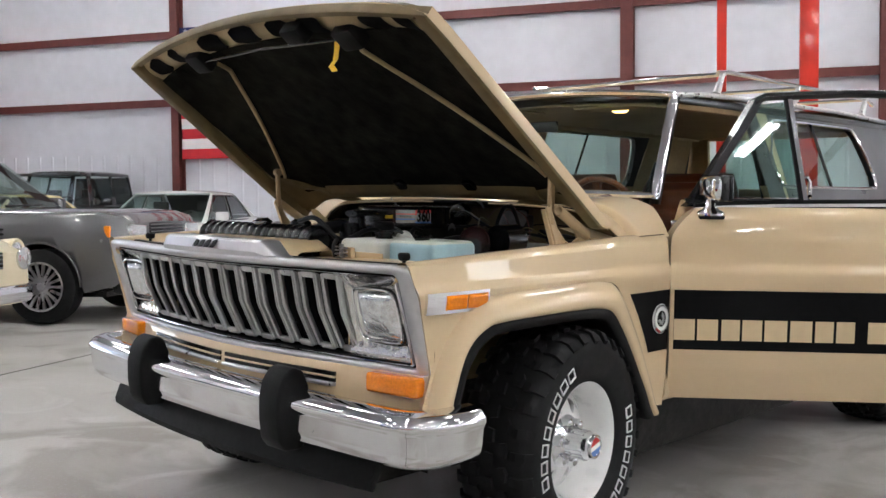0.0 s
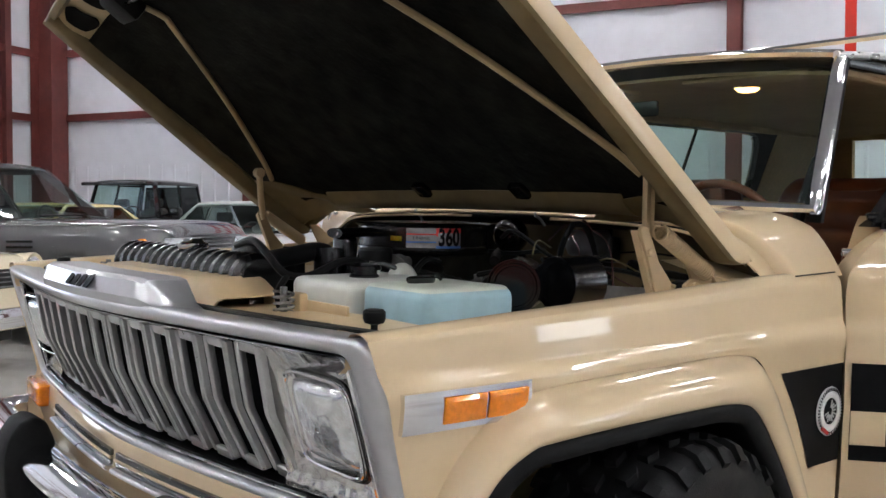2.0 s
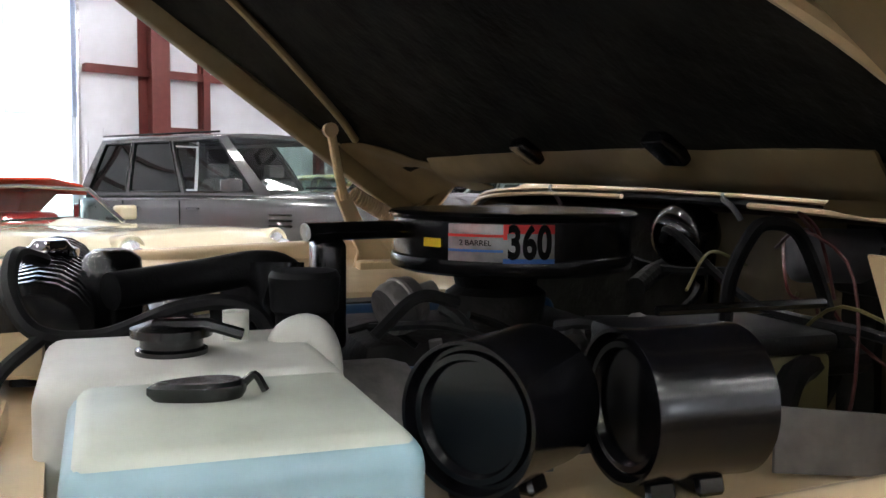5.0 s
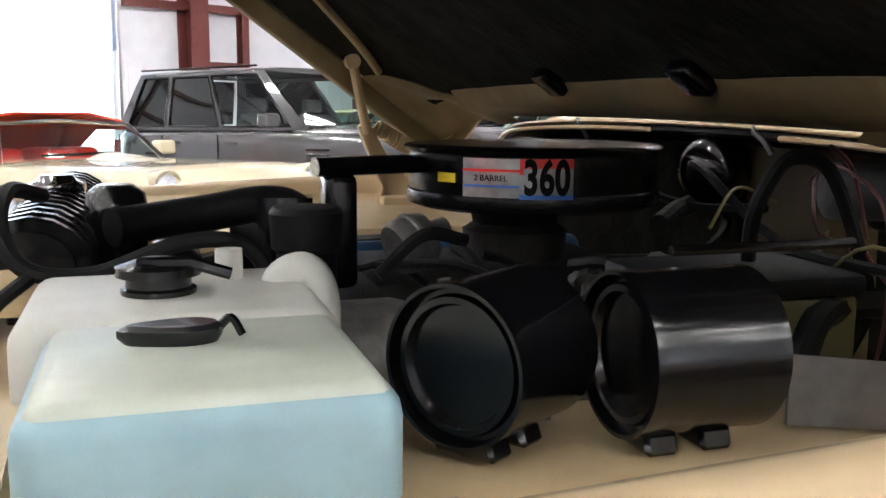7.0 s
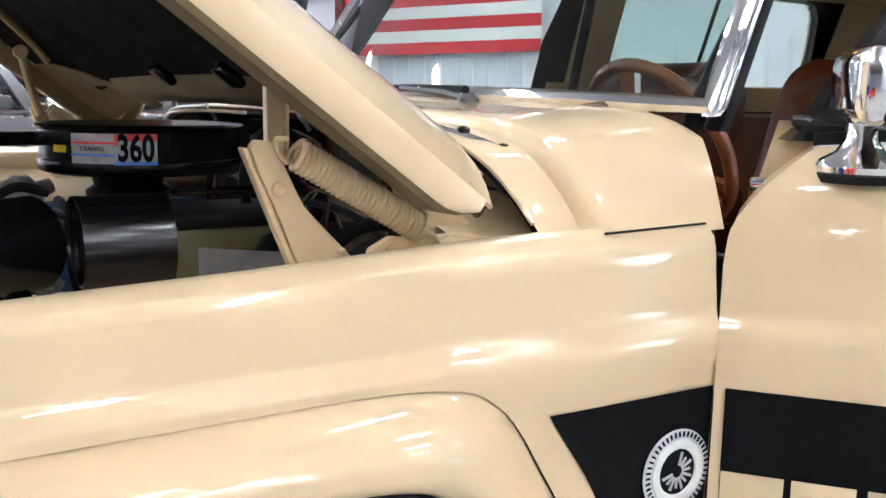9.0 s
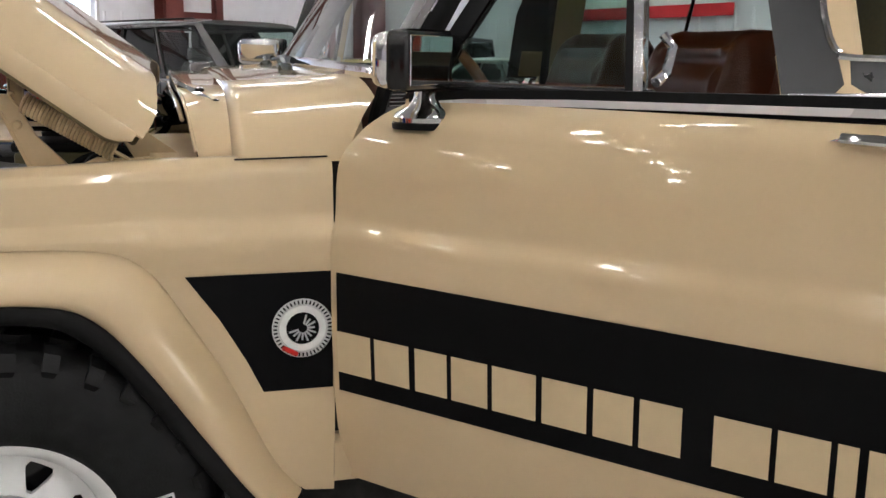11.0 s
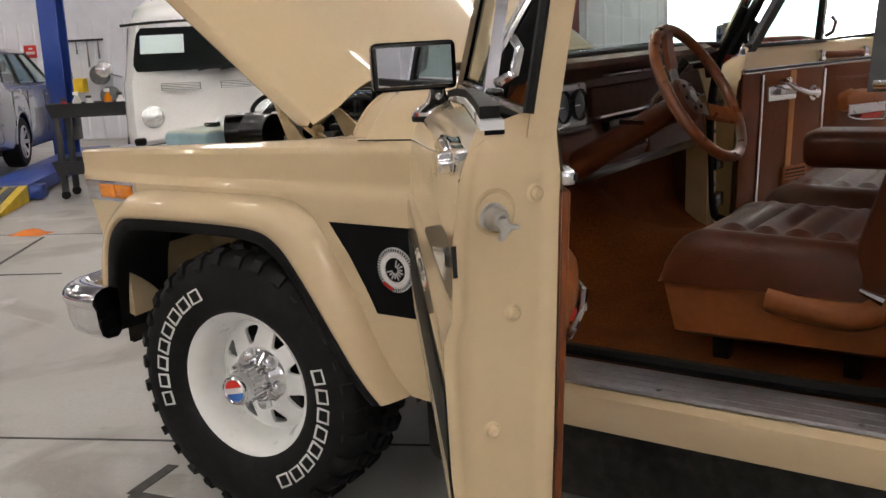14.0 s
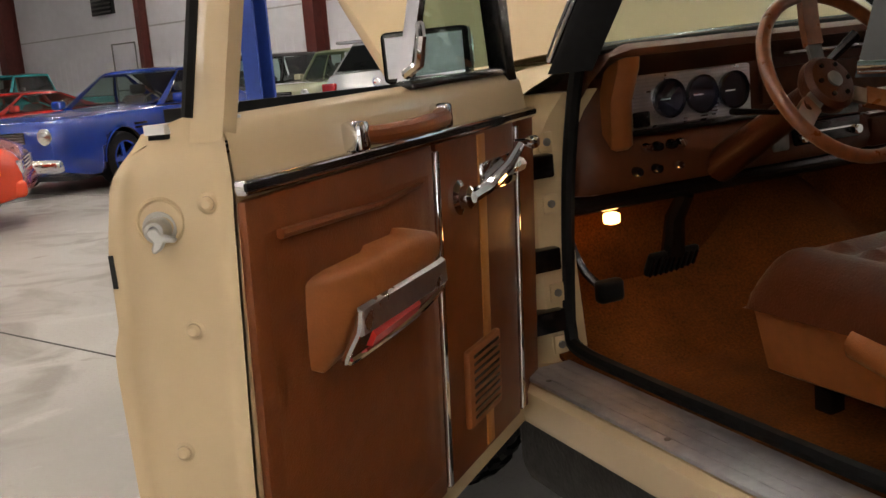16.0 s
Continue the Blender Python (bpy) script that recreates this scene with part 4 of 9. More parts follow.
    cap = Matrix.Translation((0, 0, 0.1605)) @ Matrix.Rotation(math.atan2(up.y, up.x) - math.pi / 2 + radians(12), 4, "Z")
    part("cap_ring", lathe([(0.031, 0.158), (0.031, 0.163), (0.035, 0.166), (0.04, 0.163), (0.042, 0.156)], None, 32, caps=False), CHROME, w, "chrome cap ring")
    for nm, y0, y1, ma in (("cap_red", 0.008, 0.03, RED), ("cap_white", -0.008, 0.008, WHITE), ("cap_blue", -0.03, -0.008, BLUEM)):
        ys = [y0 + (y1 - y0) * i / 8 for i in range(9)]
        pts = [(math.sqrt(max(0.0305 ** 2 - y * y, 1e-6)), y) for y in ys] + [(-math.sqrt(max(0.0305 ** 2 - y * y, 1e-6)), y) for y in reversed(ys)]
        part(nm, prism(pts, "z", 0, 0.002), ma, w, "enamelled stripe on the hub cap", m=cap)
    # tyre carcass
    prof = [(0.2, -0.1), (0.215, -0.122), (0.26, -0.138), (0.31, -0.142), (0.345, -0.136), (0.366, -0.12), (0.374, -0.1), (0.377, -0.05), (0.377, 0.05), (0.374, 0.1), (0.366, 0.12), (0.345, 0.136), (0.31, 0.142), (0.26, 0.138), (0.225, 0.13), (0.215, 0.122), (0.205, 0.112)]
    part("tyre", lathe(prof, None, 72, caps=False), TYRE, w, "black off-road tyre")
    # tread blocks, staggered, and shoulder lugs
    blk = finish(prism([(-0.014, -0.02), (0.012, -0.024), (0.018, 0.004), (0.008, 0.022), (-0.016, 0.018)], "x", 0.366, 0.3895), "tread_block")
    shoulder = bmesh.new()
    loft([[Vector(p) for p in ((0.384, -d, 0.078), (0.387, -d, 0.1), (0.378, -d, 0.126), (0.352, -d, 0.1445), (0.34, -d * 0.7, 0.137), (0.36, -d, 0.08))] for d in (-0.0135, 0.0135)], True, True, shoulder)
    shoulder = finish(shoulder, "shoulder_lug", 20)
    NB = 32
    for k in range(NB):
        a = 2 * math.pi * k / NB
        for zz, off, flip in ((-0.052, 0.0, 1), (0.0, 0.5, -1), (0.052, 0.0, 1)):
            part("tread_block", blk, TYRE, w, m=Matrix.Rotation(a + off * 2 * math.pi / NB, 4, "Z") @ Matrix.Translation((0, 0, zz)) @ Matrix.Rotation(radians(90 if flip > 0 else -90), 4, "X"))
        part("shoulder_lug", shoulder, TYRE, w, m=Matrix.Rotation(a + (0.25 if k % 2 else 0.2) * 2 * math.pi / NB, 4, "Z") @ Matrix.Translation((0.0 if k % 2 else -0.004, 0, 0)))
        part("shoulder_lug", shoulder, TYRE, w, m=Matrix.Rotation(a + 0.6 * 2 * math.pi / NB, 4, "Z") @ Matrix.Rotation(radians(180), 4, "X"))
    # raised white outlined bars where the sidewall is lettered
    for start, count in ((140, 8), (-40, 8)):
        for k in range(count):
            a = radians(start + (k - (count - 1) / 2) * -11.0)
            bm = bmesh.new()
            r0, r1, hw, t = 0.262, 0.3, 0.0205, 0.0045
            for x0, x1, y0, y1 in ((r0, r1, -hw, -hw + t), (r0, r1, hw - t, hw), (r0, r0 + t, -hw + t, hw - t), (r1 - t, r1, -hw + t, hw - t)):
                box(x0, x1, y0, y1, 0.136, 0.1432, bm=bm)
            part("sidewall_mark", bm, WHITE, w, "white outlined bar on the tyre", m=Matrix.Rotation(a, 4, "Z"))
    return w


WHEEL_Y = 0.875
wheel_fl = make_wheel(Matrix.Translation((0.045, WHEEL_Y, 0.388)) @ Matrix.Rotation(radians(7), 4, "Z") @ Matrix.Rotation(radians(-90), 4, "X") @ Matrix.Rotation(radians(15), 4, "Z"))


def wheel_copy(m):
    w = copy_thing(wheel_fl, m)
    w.parent = car


wheel_copy(Matrix.Translation((0.045, -WHEEL_Y, 0.348)) @ Matrix.Rotation(radians(7), 4, "Z") @ Matrix.Rotation(radians(90), 4, "X"))
wheel_copy(Matrix.Translation((-2.76, WHEEL_Y, 0.388)) @ Matrix.Rotation(radians(-90), 4, "X") @ Matrix.Rotation(radians(70), 4, "Z"))
wheel_copy(Matrix.Translation((-2.76, -WHEEL_Y, 0.348)) @ Matrix.Rotation(radians(90), 4, "X"))
for x in (0.045, -2.76):
    part("axle", tube([(x, -0.75, 0.37), (x, 0.75, 0.37)], 0.045, 12), GRIME, car, "dirty steel axle")
for s in (-1, 1):
    part("chassis_rail", box(-3.6, 0.8, s * 0.42 - 0.04, s * 0.42 + 0.04, 0.34, 0.455, 0.008), GRIME, car)
part("underbody", box(-3.7, -0.45, -0.86, 0.86, 0.44, 0.47, 0.01), GRIME, car, "dark underside")

# ---- open hood, in its own frame: p along it from the hinge, h square to it ----
HOOD_A = radians(36.5)
HOOD = Matrix.Translation((-0.225, 0, 1.093)) @ Matrix.Rotation(-HOOD_A, 4, "Y")
HL = 1.09


def hood_half(p):
    return lerp([(0.0, 0.905), (0.5, 0.902), (1.0, 0.893), (HL, 0.885)], p)


def hood_h(p, e):
    """Height of the skin over its rim; e runs 0 to 1 from the middle line to the edge."""
    crown = lerp([(0.0, 0.105), (0.6, 0.1), (1.0, 0.08), (HL, 0.05)], p)
    k = 1 - max(0.0, (e - 0.72) / 0.28) ** 2.2
    return crown * k * (0.8 + 0.2 * (1 - e * e)) + 0.012


def rear_cut(y):
    """The rear edge stands off the cowl in the middle."""
    return 0.062 * (1 - min(1.0, abs(y) / 0.84) ** 5)


def bow(a, y):
    """The nose edge swings forward in the middle."""
    return HL * a + 0.1 * a ** 6 * (1 - (abs(y) / 0.885) ** 2)


hood = part("hood", sheet(lambda a, b: Vector((bow(a, hood_half(HL * a) * (2 * b - 1)) + rear_cut(0.905 * (2 * b - 1)) * max(0.0, 1 - 3 * a), hood_half(HL * a) * (2 * b - 1), hood_h(HL * a, abs(2 * b - 1)) - (0.03 * max(0, (a - 0.97) / 0.03) ** 2))), 40, 48), TAN, car, "tan hood propped wide open with black lining", HOOD, sharp=60)
hood.modifiers.new("thickness", "SOLIDIFY").thickness = 0.004
# folded rim all round
bm = bmesh.new()


def strip(bm, fn, prof, n):
    rows = [[fn(i / n, q) for q in prof] for i in range(n + 1)]
    loft(rows, False, False, bm)
for s in (-1, 1):
    strip(bm, lambda t, q: Vector((0.012 + (HL - 0.012) * t, s * (hood_half(HL * t) - q[0]), q[1] if q[1] > 0 else q[1] * min(1.0, 0.12 + (t * 22) ** 0.6))), [(0.0, 0.014), (0.001, -0.022), (0.006, -0.03), (0.05, -0.031), (0.056, -0.026), (0.06, 0.012)], 60)
strip(bm, lambda t, q: Vector((bow(1, 0.885 * (2 * t - 1)) - q[0], 0.885 * (2 * t - 1), q[1] + 0.02 * (1 - (2 * t - 1) ** 2))), [(0.0, 0.012), (0.0, -0.014), (0.005, -0.02), (0.024, -0.019), (0.03, 0.01)], 24)
strip(bm, lambda t, q: Vector((q[0] + rear_cut(0.9 * (2 * t - 1)) + 0.004, 0.9 * (2 * t - 1), hood_h(0.03, abs(2 * t - 1)) + q[1])), [(0.0, -0.003), (0.0, -0.016), (0.004, -0.021), (0.022, -0.02), (0.028, -0.012)], 40)
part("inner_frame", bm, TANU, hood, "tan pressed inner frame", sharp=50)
# outer skirt of the skin along both sides
for s in (-1, 1):
    bm = bmesh.new()
    strip(bm, lambda t, q: Vector((0.012 + (HL - 0.012) * t, s * (hood_half(HL * t) + q[0]), q[1] if q[1] > 0 else q[1] * min(1.0, 0.12 + (t * 22) ** 0.6))), [(0.0, 0.014), (0.0025, 0.006), (0.0025, -0.018), (0.0005, -0.0235)], 60)
    part("skirt", bm, TAN, hood, "glossy tan hood edge", sharp=60)
def under(p, y, gap):
    """Height of the underside at p and y, gap below the skin."""
    return hood_h(p, min(1.0, abs(y) / hood_half(p))) - gap


def lining(a, b):
    y = (hood_half(0.5) - 0.062) * (2 * b - 1)
    p0, p1 = 0.13, bow(1, y) - 0.13
    p = p0 + (p1 - p0) * a
    return Vector((p, y, max(0.004, under(min(p, HL), y, 0.026)) + 0.004 * noise.noise(Vector((7 * a, 9 * b, 0)))))


part("lining", sheet(lining, 40, 50), PAD, hood, "black felt insulation pad", thick=0.01)
# pressed front frame with its dark openings
def front_frame(a, b):
    y = 0.83 * (2 * b - 1)
    p = bow(1, y) - 0.02 - 0.12 * a
    return Vector((p, y, under(min(p, HL), y, 0.03 + 0.014 * math.sin(math.pi * a))))


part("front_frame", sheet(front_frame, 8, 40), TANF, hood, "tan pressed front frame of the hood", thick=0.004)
for y0, y1 in ((-0.8, -0.7), (-0.62, -0.54), (-0.36, -0.2), (-0.13, 0.02), (0.1, 0.22), (0.27, 0.38), (0.56, 0.66), (0.7, 0.78)):
    def slot(a, b):
        y = y0 + (y1 - y0) * b
        w = 0.03 + 0.02 * math.sin(math.pi * b)
        return front_frame(0.5 - w / 0.12 + 2 * w / 0.12 * a, (y / 0.83 + 1) / 2) - Vector((0, 0, 0.006))
    part("pocket", sheet(slot, 4, 8), THROAT, hood, "dark opening in the frame")
# rear corner gussets and rear band
for s in (-1, 1):
    def gusset(a, b):
        p = 0.05 + 0.23 * a
        w = lerp([(0, 0.4), (0.3, 0.3), (0.45, 0.17), (0.9, 0.07), (1, 0.03)], a)
        y = 0.862 - w * b
        return Vector((p, s * y, max(-0.02, under(p, y, 0.035)) - 0.006 * math.sin(3 * math.pi * b) * (1 - a)))
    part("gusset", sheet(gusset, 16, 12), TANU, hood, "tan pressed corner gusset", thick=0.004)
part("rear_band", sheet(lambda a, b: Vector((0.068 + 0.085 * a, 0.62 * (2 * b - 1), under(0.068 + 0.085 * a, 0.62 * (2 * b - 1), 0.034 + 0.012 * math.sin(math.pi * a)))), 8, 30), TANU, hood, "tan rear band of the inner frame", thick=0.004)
for y in (-0.1, 0.3):
    part("hinge_clip", box(0.14, 0.19, y - 0.025, y + 0.025, under(0.16, y, 0.055), under(0.16, y, 0.03), 0.006), BLACKM, hood, "black clip")
# stiffening rods, latches and lever
for s in (-1, 1):
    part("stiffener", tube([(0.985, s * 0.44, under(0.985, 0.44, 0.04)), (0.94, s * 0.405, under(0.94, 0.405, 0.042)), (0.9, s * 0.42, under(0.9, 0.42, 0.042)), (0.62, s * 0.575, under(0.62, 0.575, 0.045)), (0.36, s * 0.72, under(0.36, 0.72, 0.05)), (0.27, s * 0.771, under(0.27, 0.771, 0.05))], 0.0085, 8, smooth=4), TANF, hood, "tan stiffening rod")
part("latch_rod", tube([(1.03, -0.46, under(1.03, 0.46, 0.07)), (1.06, 0.0, under(1.06, 0, 0.08)), (1.03, 0.46, under(1.03, 0.46, 0.07))], 0.0055, 8), BLACKM, hood, "dark latch rod")
for y in (-0.456, 0.456):
    zl = under(1.03, y, 0.03)
    part("latch", box(0.985, 1.075, y - 0.05, y + 0.05, zl - 0.06, zl, 0.014), RUBBER, hood, "black hood latch")
zl = under(1.09, 0.25, 0.03)
part("latch", box(1.06, 1.13, 0.2, 0.3, zl - 0.06, zl, 0.014), RUBBER, hood, "black hood latch")
zl = under(1.02, 0.36, 0.05)
part("release_lever", loft([[Vector((1.03 - x, 0.4 + y + dy, zl + z + dz)) for dy, dz in ((-0.012, 0), (0.012, 0), (0.012, -0.006), (-0.012, -0.006))] for x, y, z in ((0.0, -0.02, 0.0), (0.03, -0.03, -0.03), (0.05, -0.035, -0.06), (0.045, -0.03, -0.09), (0.055, -0.01, -0.105))]), YELLOW, hood, "yellow hood release lever")
# hinges: upright plate, foot, coil spring, link to the hood
for s in (-1, 1):
    hb = part("hinge_bracket", prism([(0.012, 1.165), (0.006, 1.174), (-0.012, 1.172), (-0.026, 1.148), (-0.05, 1.1), (-0.112, 1.035), (-0.125, 1.0), (-0.03, 0.985), (-0.045, 1.03), (-0.012, 1.11), (0.002, 1.14)], "y", s * 0.8 - 0.005, s * 0.8 + 0.005, 0.0015, 1), TANJ, car, "tan hood hinge bracket with coil spring")
    part("flange", prism([(0.012, 1.165), (0.002, 1.14), (-0.012, 1.11), (-0.045, 1.03), (-0.03, 0.985), (-0.022, 0.985), (-0.037, 1.03), (-0.004, 1.11), (0.008, 1.14), (0.018, 1.165)], "y", s * 0.791 - 0.009, s * 0.791 + 0.009, 0.0015, 1), TANJ, hb)
    part("foot", box(-0.36, -0.03, s * 0.775 - 0.03, s * 0.775 + 0.03, 0.978, 1.012, 0.006), TANJ, hb, "tan hinge foot")
    part("arm", prism([(-0.11, 1.0), (-0.125, 1.05), (-0.15, 1.062), (-0.2, 1.058), (-0.24, 1.062), (-0.3, 1.052), (-0.31, 1.035), (-0.24, 1.028), (-0.2, 1.0)], "y", s * 0.812 - 0.005, s * 0.812 + 0.005, 0.002, 1), TANJ, hb)
    bm = bmesh.new()
    pts = []
    p0, p1 = Vector((-0.02, s * 0.82, 1.168)), Vector((-0.2, s * 0.832, 1.062))
    d = (p1 - p0)
    e1 = d.orthogonal().normalized()
    e2 = d.normalized().cross(e1)
    for k in range(26 * 10 + 1):
        t = k / 260
        an = 2 * math.pi * 26 * t
        pts.append(p0 + d * (0.07 + 0.83 * t) + (e1 * math.cos(an) + e2 * math.sin(an)) * 0.016)
    tube(pts, 0.0033, 6, bm=bm)
    part("spring", bm, TANJ, hb, "tan coil spring")
    part("spring_hook", tube([p0 + d * 0.08 + e1 * 0.016, p0 + d * 0.03 + e1 * 0.013, p0 - d * 0.02 + e1 * 0.006, p0 - d * 0.05 - e1 * 0.003, p0 - d * 0.01 - e1 * 0.01], 0.003, 6, smooth=4), TANJ, hb)
    part("spring_hook", tube([p1 - d * 0.11, p1, p1 + Vector((-0.012, 0, -0.012))], 0.004, 6), TANJ, hb)
    if s > 0:
        lk = part("link", box(-0.033, -0.009, 0.789, 0.793, 1.14, 1.285, 0.0015, 1), TANJ, hb, "flat tan hinge link")
        part("edge", box(-0.011, -0.008, 0.793, 0.803, 1.15, 1.28, 0.001, 1), TANJ, lk)
        part("edge", box(-0.034, -0.031, 0.793, 0.803, 1.15, 1.28, 0.001, 1), TANJ, lk)
    else:
        part("link", tube([(-0.004, s * 0.785, 1.15), (0.016, s * 0.765, 1.22), (0.036, s * 0.74, 1.296)], 0.0105, 10), TANJ, hb, "hinge link")
        part("link_eye", lathe([(0.0, -0.012), (0.016, -0.012), (0.016, 0.012), (0, 0.012)], Matrix.Translation((0.038, s * 0.738, 1.3)) @ Matrix.Rotation(radians(90), 4, "X"), 12), TANJ, hb)
    part("link", prism([(-0.22, 1.04), (-0.3, 1.03), (-0.31, 1.05), (-0.2, 1.13), (-0.17, 1.13)], "y", s * 0.765 - 0.004, s * 0.765 + 0.004, 0.001, 1), TANJ, hb)
    for q, r in (((-0.02, 1.12), 0.009), ((-0.094, 1.048), 0.004), ((-0.155, 1.042), 0.013), ((-0.226, 1.046), 0.014)):
        part("bolt", lathe([(0, 0), (r, 0), (r, 0.006), (r * 0.6, 0.009), (0, 0.009)], Matrix.Translation((q[0], s * (0.805 if q[0] > -0.1 else 0.817), q[1])) @ Matrix.Rotation(radians(-90 * s), 4, "X"), 8), TANJ, hb)

# ---- cab ----
def shoulder_z(y):
    a = abs(y)
    return 1.06 + 0.125 * (1 - max(0.0, (a - 0.6) / 0.318) ** 2.8) + 0.018 * (1 - (a / 0.9) ** 2) if a < 0.918 else 1.06


def cowl_at(x, t, inset=0.0):
    """A point of the cowl; t runs from -1 to 1 across, inset sinks it square to its surface."""
    y = 0.918 * t
    slope = (shoulder_z(min(0.917, y + 0.002)) - shoulder_z(max(-0.917, y - 0.002))) / 0.004
    n = Vector((0, -slope, 1)).normalized()
    return Vector((x, y, shoulder_z(y))) - n * inset


def cowl_rear(t):
    return -0.62 - 0.06 * t * t + 0.098 * max(0.0, (abs(t) - 0.86) / 0.14)


def sink(t):
    """How deep the gutter lies below the cowl, more at the sides than in the middle."""
    return 0.012 + 0.022 * abs(t) ** 3


def cowl_front_x(t):
    return -0.293 - 0.036 * abs(t) ** 4


def cowl(a, b):
    t = 2 * b - 1
    if a < 0.5:
        u = 1 - a / 0.5
        x, d = -0.408 + (cowl_rear(t) + 0.408) * u, 0.0
        p = cowl_at(x, t, 0)
        p.z += 0.016 * u * (1 - abs(t) ** 6)
        return p
    u = (a - 0.5) / 0.5
    return cowl_at(lerp([(0, -0.408), (0.25, -0.4), (0.45, -0.393), (0.7, -0.387), (1, -0.384)], u), t, sink(t) * lerp([(0, 0.0), (0.25, 0.06), (0.45, 0.25), (0.7, 0.65), (1, 1.0)], u))


part("cowl", sheet(cowl, 20, 72), TAN, car, "tan cowl panel below the windshield", sharp=60)
part("cowl_step", sheet(lambda a, b: cowl_at(-0.386 + (cowl_front_x(2 * b - 1) + 0.386) * a, 2 * b - 1, sink(2 * b - 1) - 0.001 + 0.004 * a ** 6), 8, 72), TAN, car, "tan sunk gutter of the cowl", sharp=60)
# Underside coloured black for the shadow below the lip.
part("cowl_underside_shade", sheet(lambda a, b: cowl_at(cowl_front_x(2 * b - 1) - 0.14 * a, 2 * b - 1, sink(2 * b - 1) + 0.012 + 0.02 * a), 4, 60), BLACKM, car, "underside of the cowl, coloured black for its shade")
LIPS = [-0.96 + 1.92 * i / 60 for i in range(61)]
part("cowl_lip", tube([cowl_at(cowl_front_x(t) + 0.002, t, sink(t) + 0.002) for t in LIPS], 0.0034, 6), TAN, car, "bright tan rolled lip of the cowl")
for lo_t, hi_t in ((-0.86, -0.06), (0.29, 0.86)):
    part("cowl_lip", tube([cowl_at(cowl_front_x(lo_t + (hi_t - lo_t) * i / 24) + 0.012, lo_t + (hi_t - lo_t) * i / 24, sink(lo_t + (hi_t - lo_t) * i / 24) + 0.013) for i in range(25)], 0.0042, 6), TAN, car, "bright tan lower flange of the cowl")
part("lip_seal", tube([cowl_at(cowl_front_x(t) - 0.004, t, sink(t) + 0.012) for t in LIPS[2:-2]], 0.006, 6), RUBBER, car, "black rubber seal under the cowl lip")
for y in (0.2, -0.33):
    part("seal_clip", tube([(-0.291, y, 1.19), (-0.287, y + 0.004, 1.182), (-0.29, y + 0.02, 1.172), (-0.3, y + 0.026, 1.155)], 0.004, 6, smooth=4), GREYP, car, "bright steel clip on the cowl lip")
for s in (-1, 1):
    part("seam", tube([(x, s * 0.916, fender_top(x) + 0.005) for x in (-0.385, -0.43, -0.5, -0.55)], 0.0016, 6), RUBBER, car, "dark seam between wing and cowl")
    part("gutter", sheet(lambda a, b: Vector((-0.24 - 0.16 * a, s * (0.66 + 0.25 * b), min(shoulder_z(0.66 + 0.25 * b) - 0.06, 1.03 + 0.06 * (1 - b)))), 6, 10), TANJ, car, "tan rain gutter at the hood corner", sharp=60)
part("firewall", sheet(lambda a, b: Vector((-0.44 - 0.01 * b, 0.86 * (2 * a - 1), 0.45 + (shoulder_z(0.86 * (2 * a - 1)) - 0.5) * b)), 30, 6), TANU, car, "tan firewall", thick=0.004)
# Black sheets put where the tan firewall lies in shadow.
for y0, y1, z0, z1 in ((-0.8, -0.02, 0.6, 1.15), (0.28, 0.345, 0.6, 1.15)):
    part("firewall_shade_sheet", sheet(lambda a, b: Vector((-0.43 - 0.01 * b + 0.004 * noise.noise(Vector((9 * a, 9 * b, y0))), y0 + (y1 - y0) * a, z0 + (z1 - z0) * b)), 10, 10), PAD, car, "black sheet standing in for shade on the firewall", thick=0.012)
# wiper on the cowl and at the glass
wp = part("gutter_clasp", loft([[Vector((x + dx * w, y + dy * w, z + dz)) for dx, dy, dz in ((-0.6, -1, 0), (0.6, 1, 0), (0.6, 1, 0.006), (0.2, 0.3, 0.012), (-0.6, -1, 0.006))] for x, y, z, w in ((-0.3, 0.585, 1.178, 0.006), (-0.318, 0.63, 1.172, 0.012), (-0.338, 0.67, 1.163, 0.02), (-0.352, 0.7, 1.155, 0.011), (-0.366, 0.725, 1.146, 0.016), (-0.386, 0.755, 1.13, 0.006))]), CHROME, car, "dark chrome clasp lying in the cowl gutter", sharp=40)
part("stud", lathe([(0, 0), (0.009, 0), (0.009, 0.006), (0.004, 0.009), (0, 0.009)], Matrix.Translation((-0.338, 0.67, 1.173)), 12), BLACKM, wp)
part("stud", lathe([(0, 0), (0.007, 0), (0.007, 0.005), (0, 0.007)], Matrix.Translation((-0.366, 0.725, 1.155)), 12), BLACKM, wp)
for y0 in (-0.1, 0.35):
    w = part("wiper_arm", tube([(-0.545, y0, 1.215), (-0.555, y0 - 0.1, 1.225), (-0.572, y0 - 0.3, 1.232)], 0.006, 6), BLACKM, car, "black wiper arm lying on the glass")
    part("blade", tube([(-0.566, y0 - 0.47, 1.228), (-0.575, y0 - 0.25, 1.234), (-0.57, y0 - 0.05, 1.23)], [0.005, 0.009], 6), RUBBER, w)
    part("pivot", lathe([(0.018, 0), (0.018, 0.02), (0.012, 0.03), (0, 0.03)], Matrix.Translation((-0.545, y0, 1.195)), 12), BLACKM, w)


def ws(a, b):
    """Windshield surface: a across, b up."""
    t = 2 * a - 1
    bow = 1 - t * t
    hw = 0.782 - 0.085 * b
    return Vector((-0.682 + 0.092 * bow - (0.258 + 0.037 * bow) * b, hw * t, 1.212 + 0.012 * bow * (1 - b) + (0.42 + 0.035 * bow) * b))


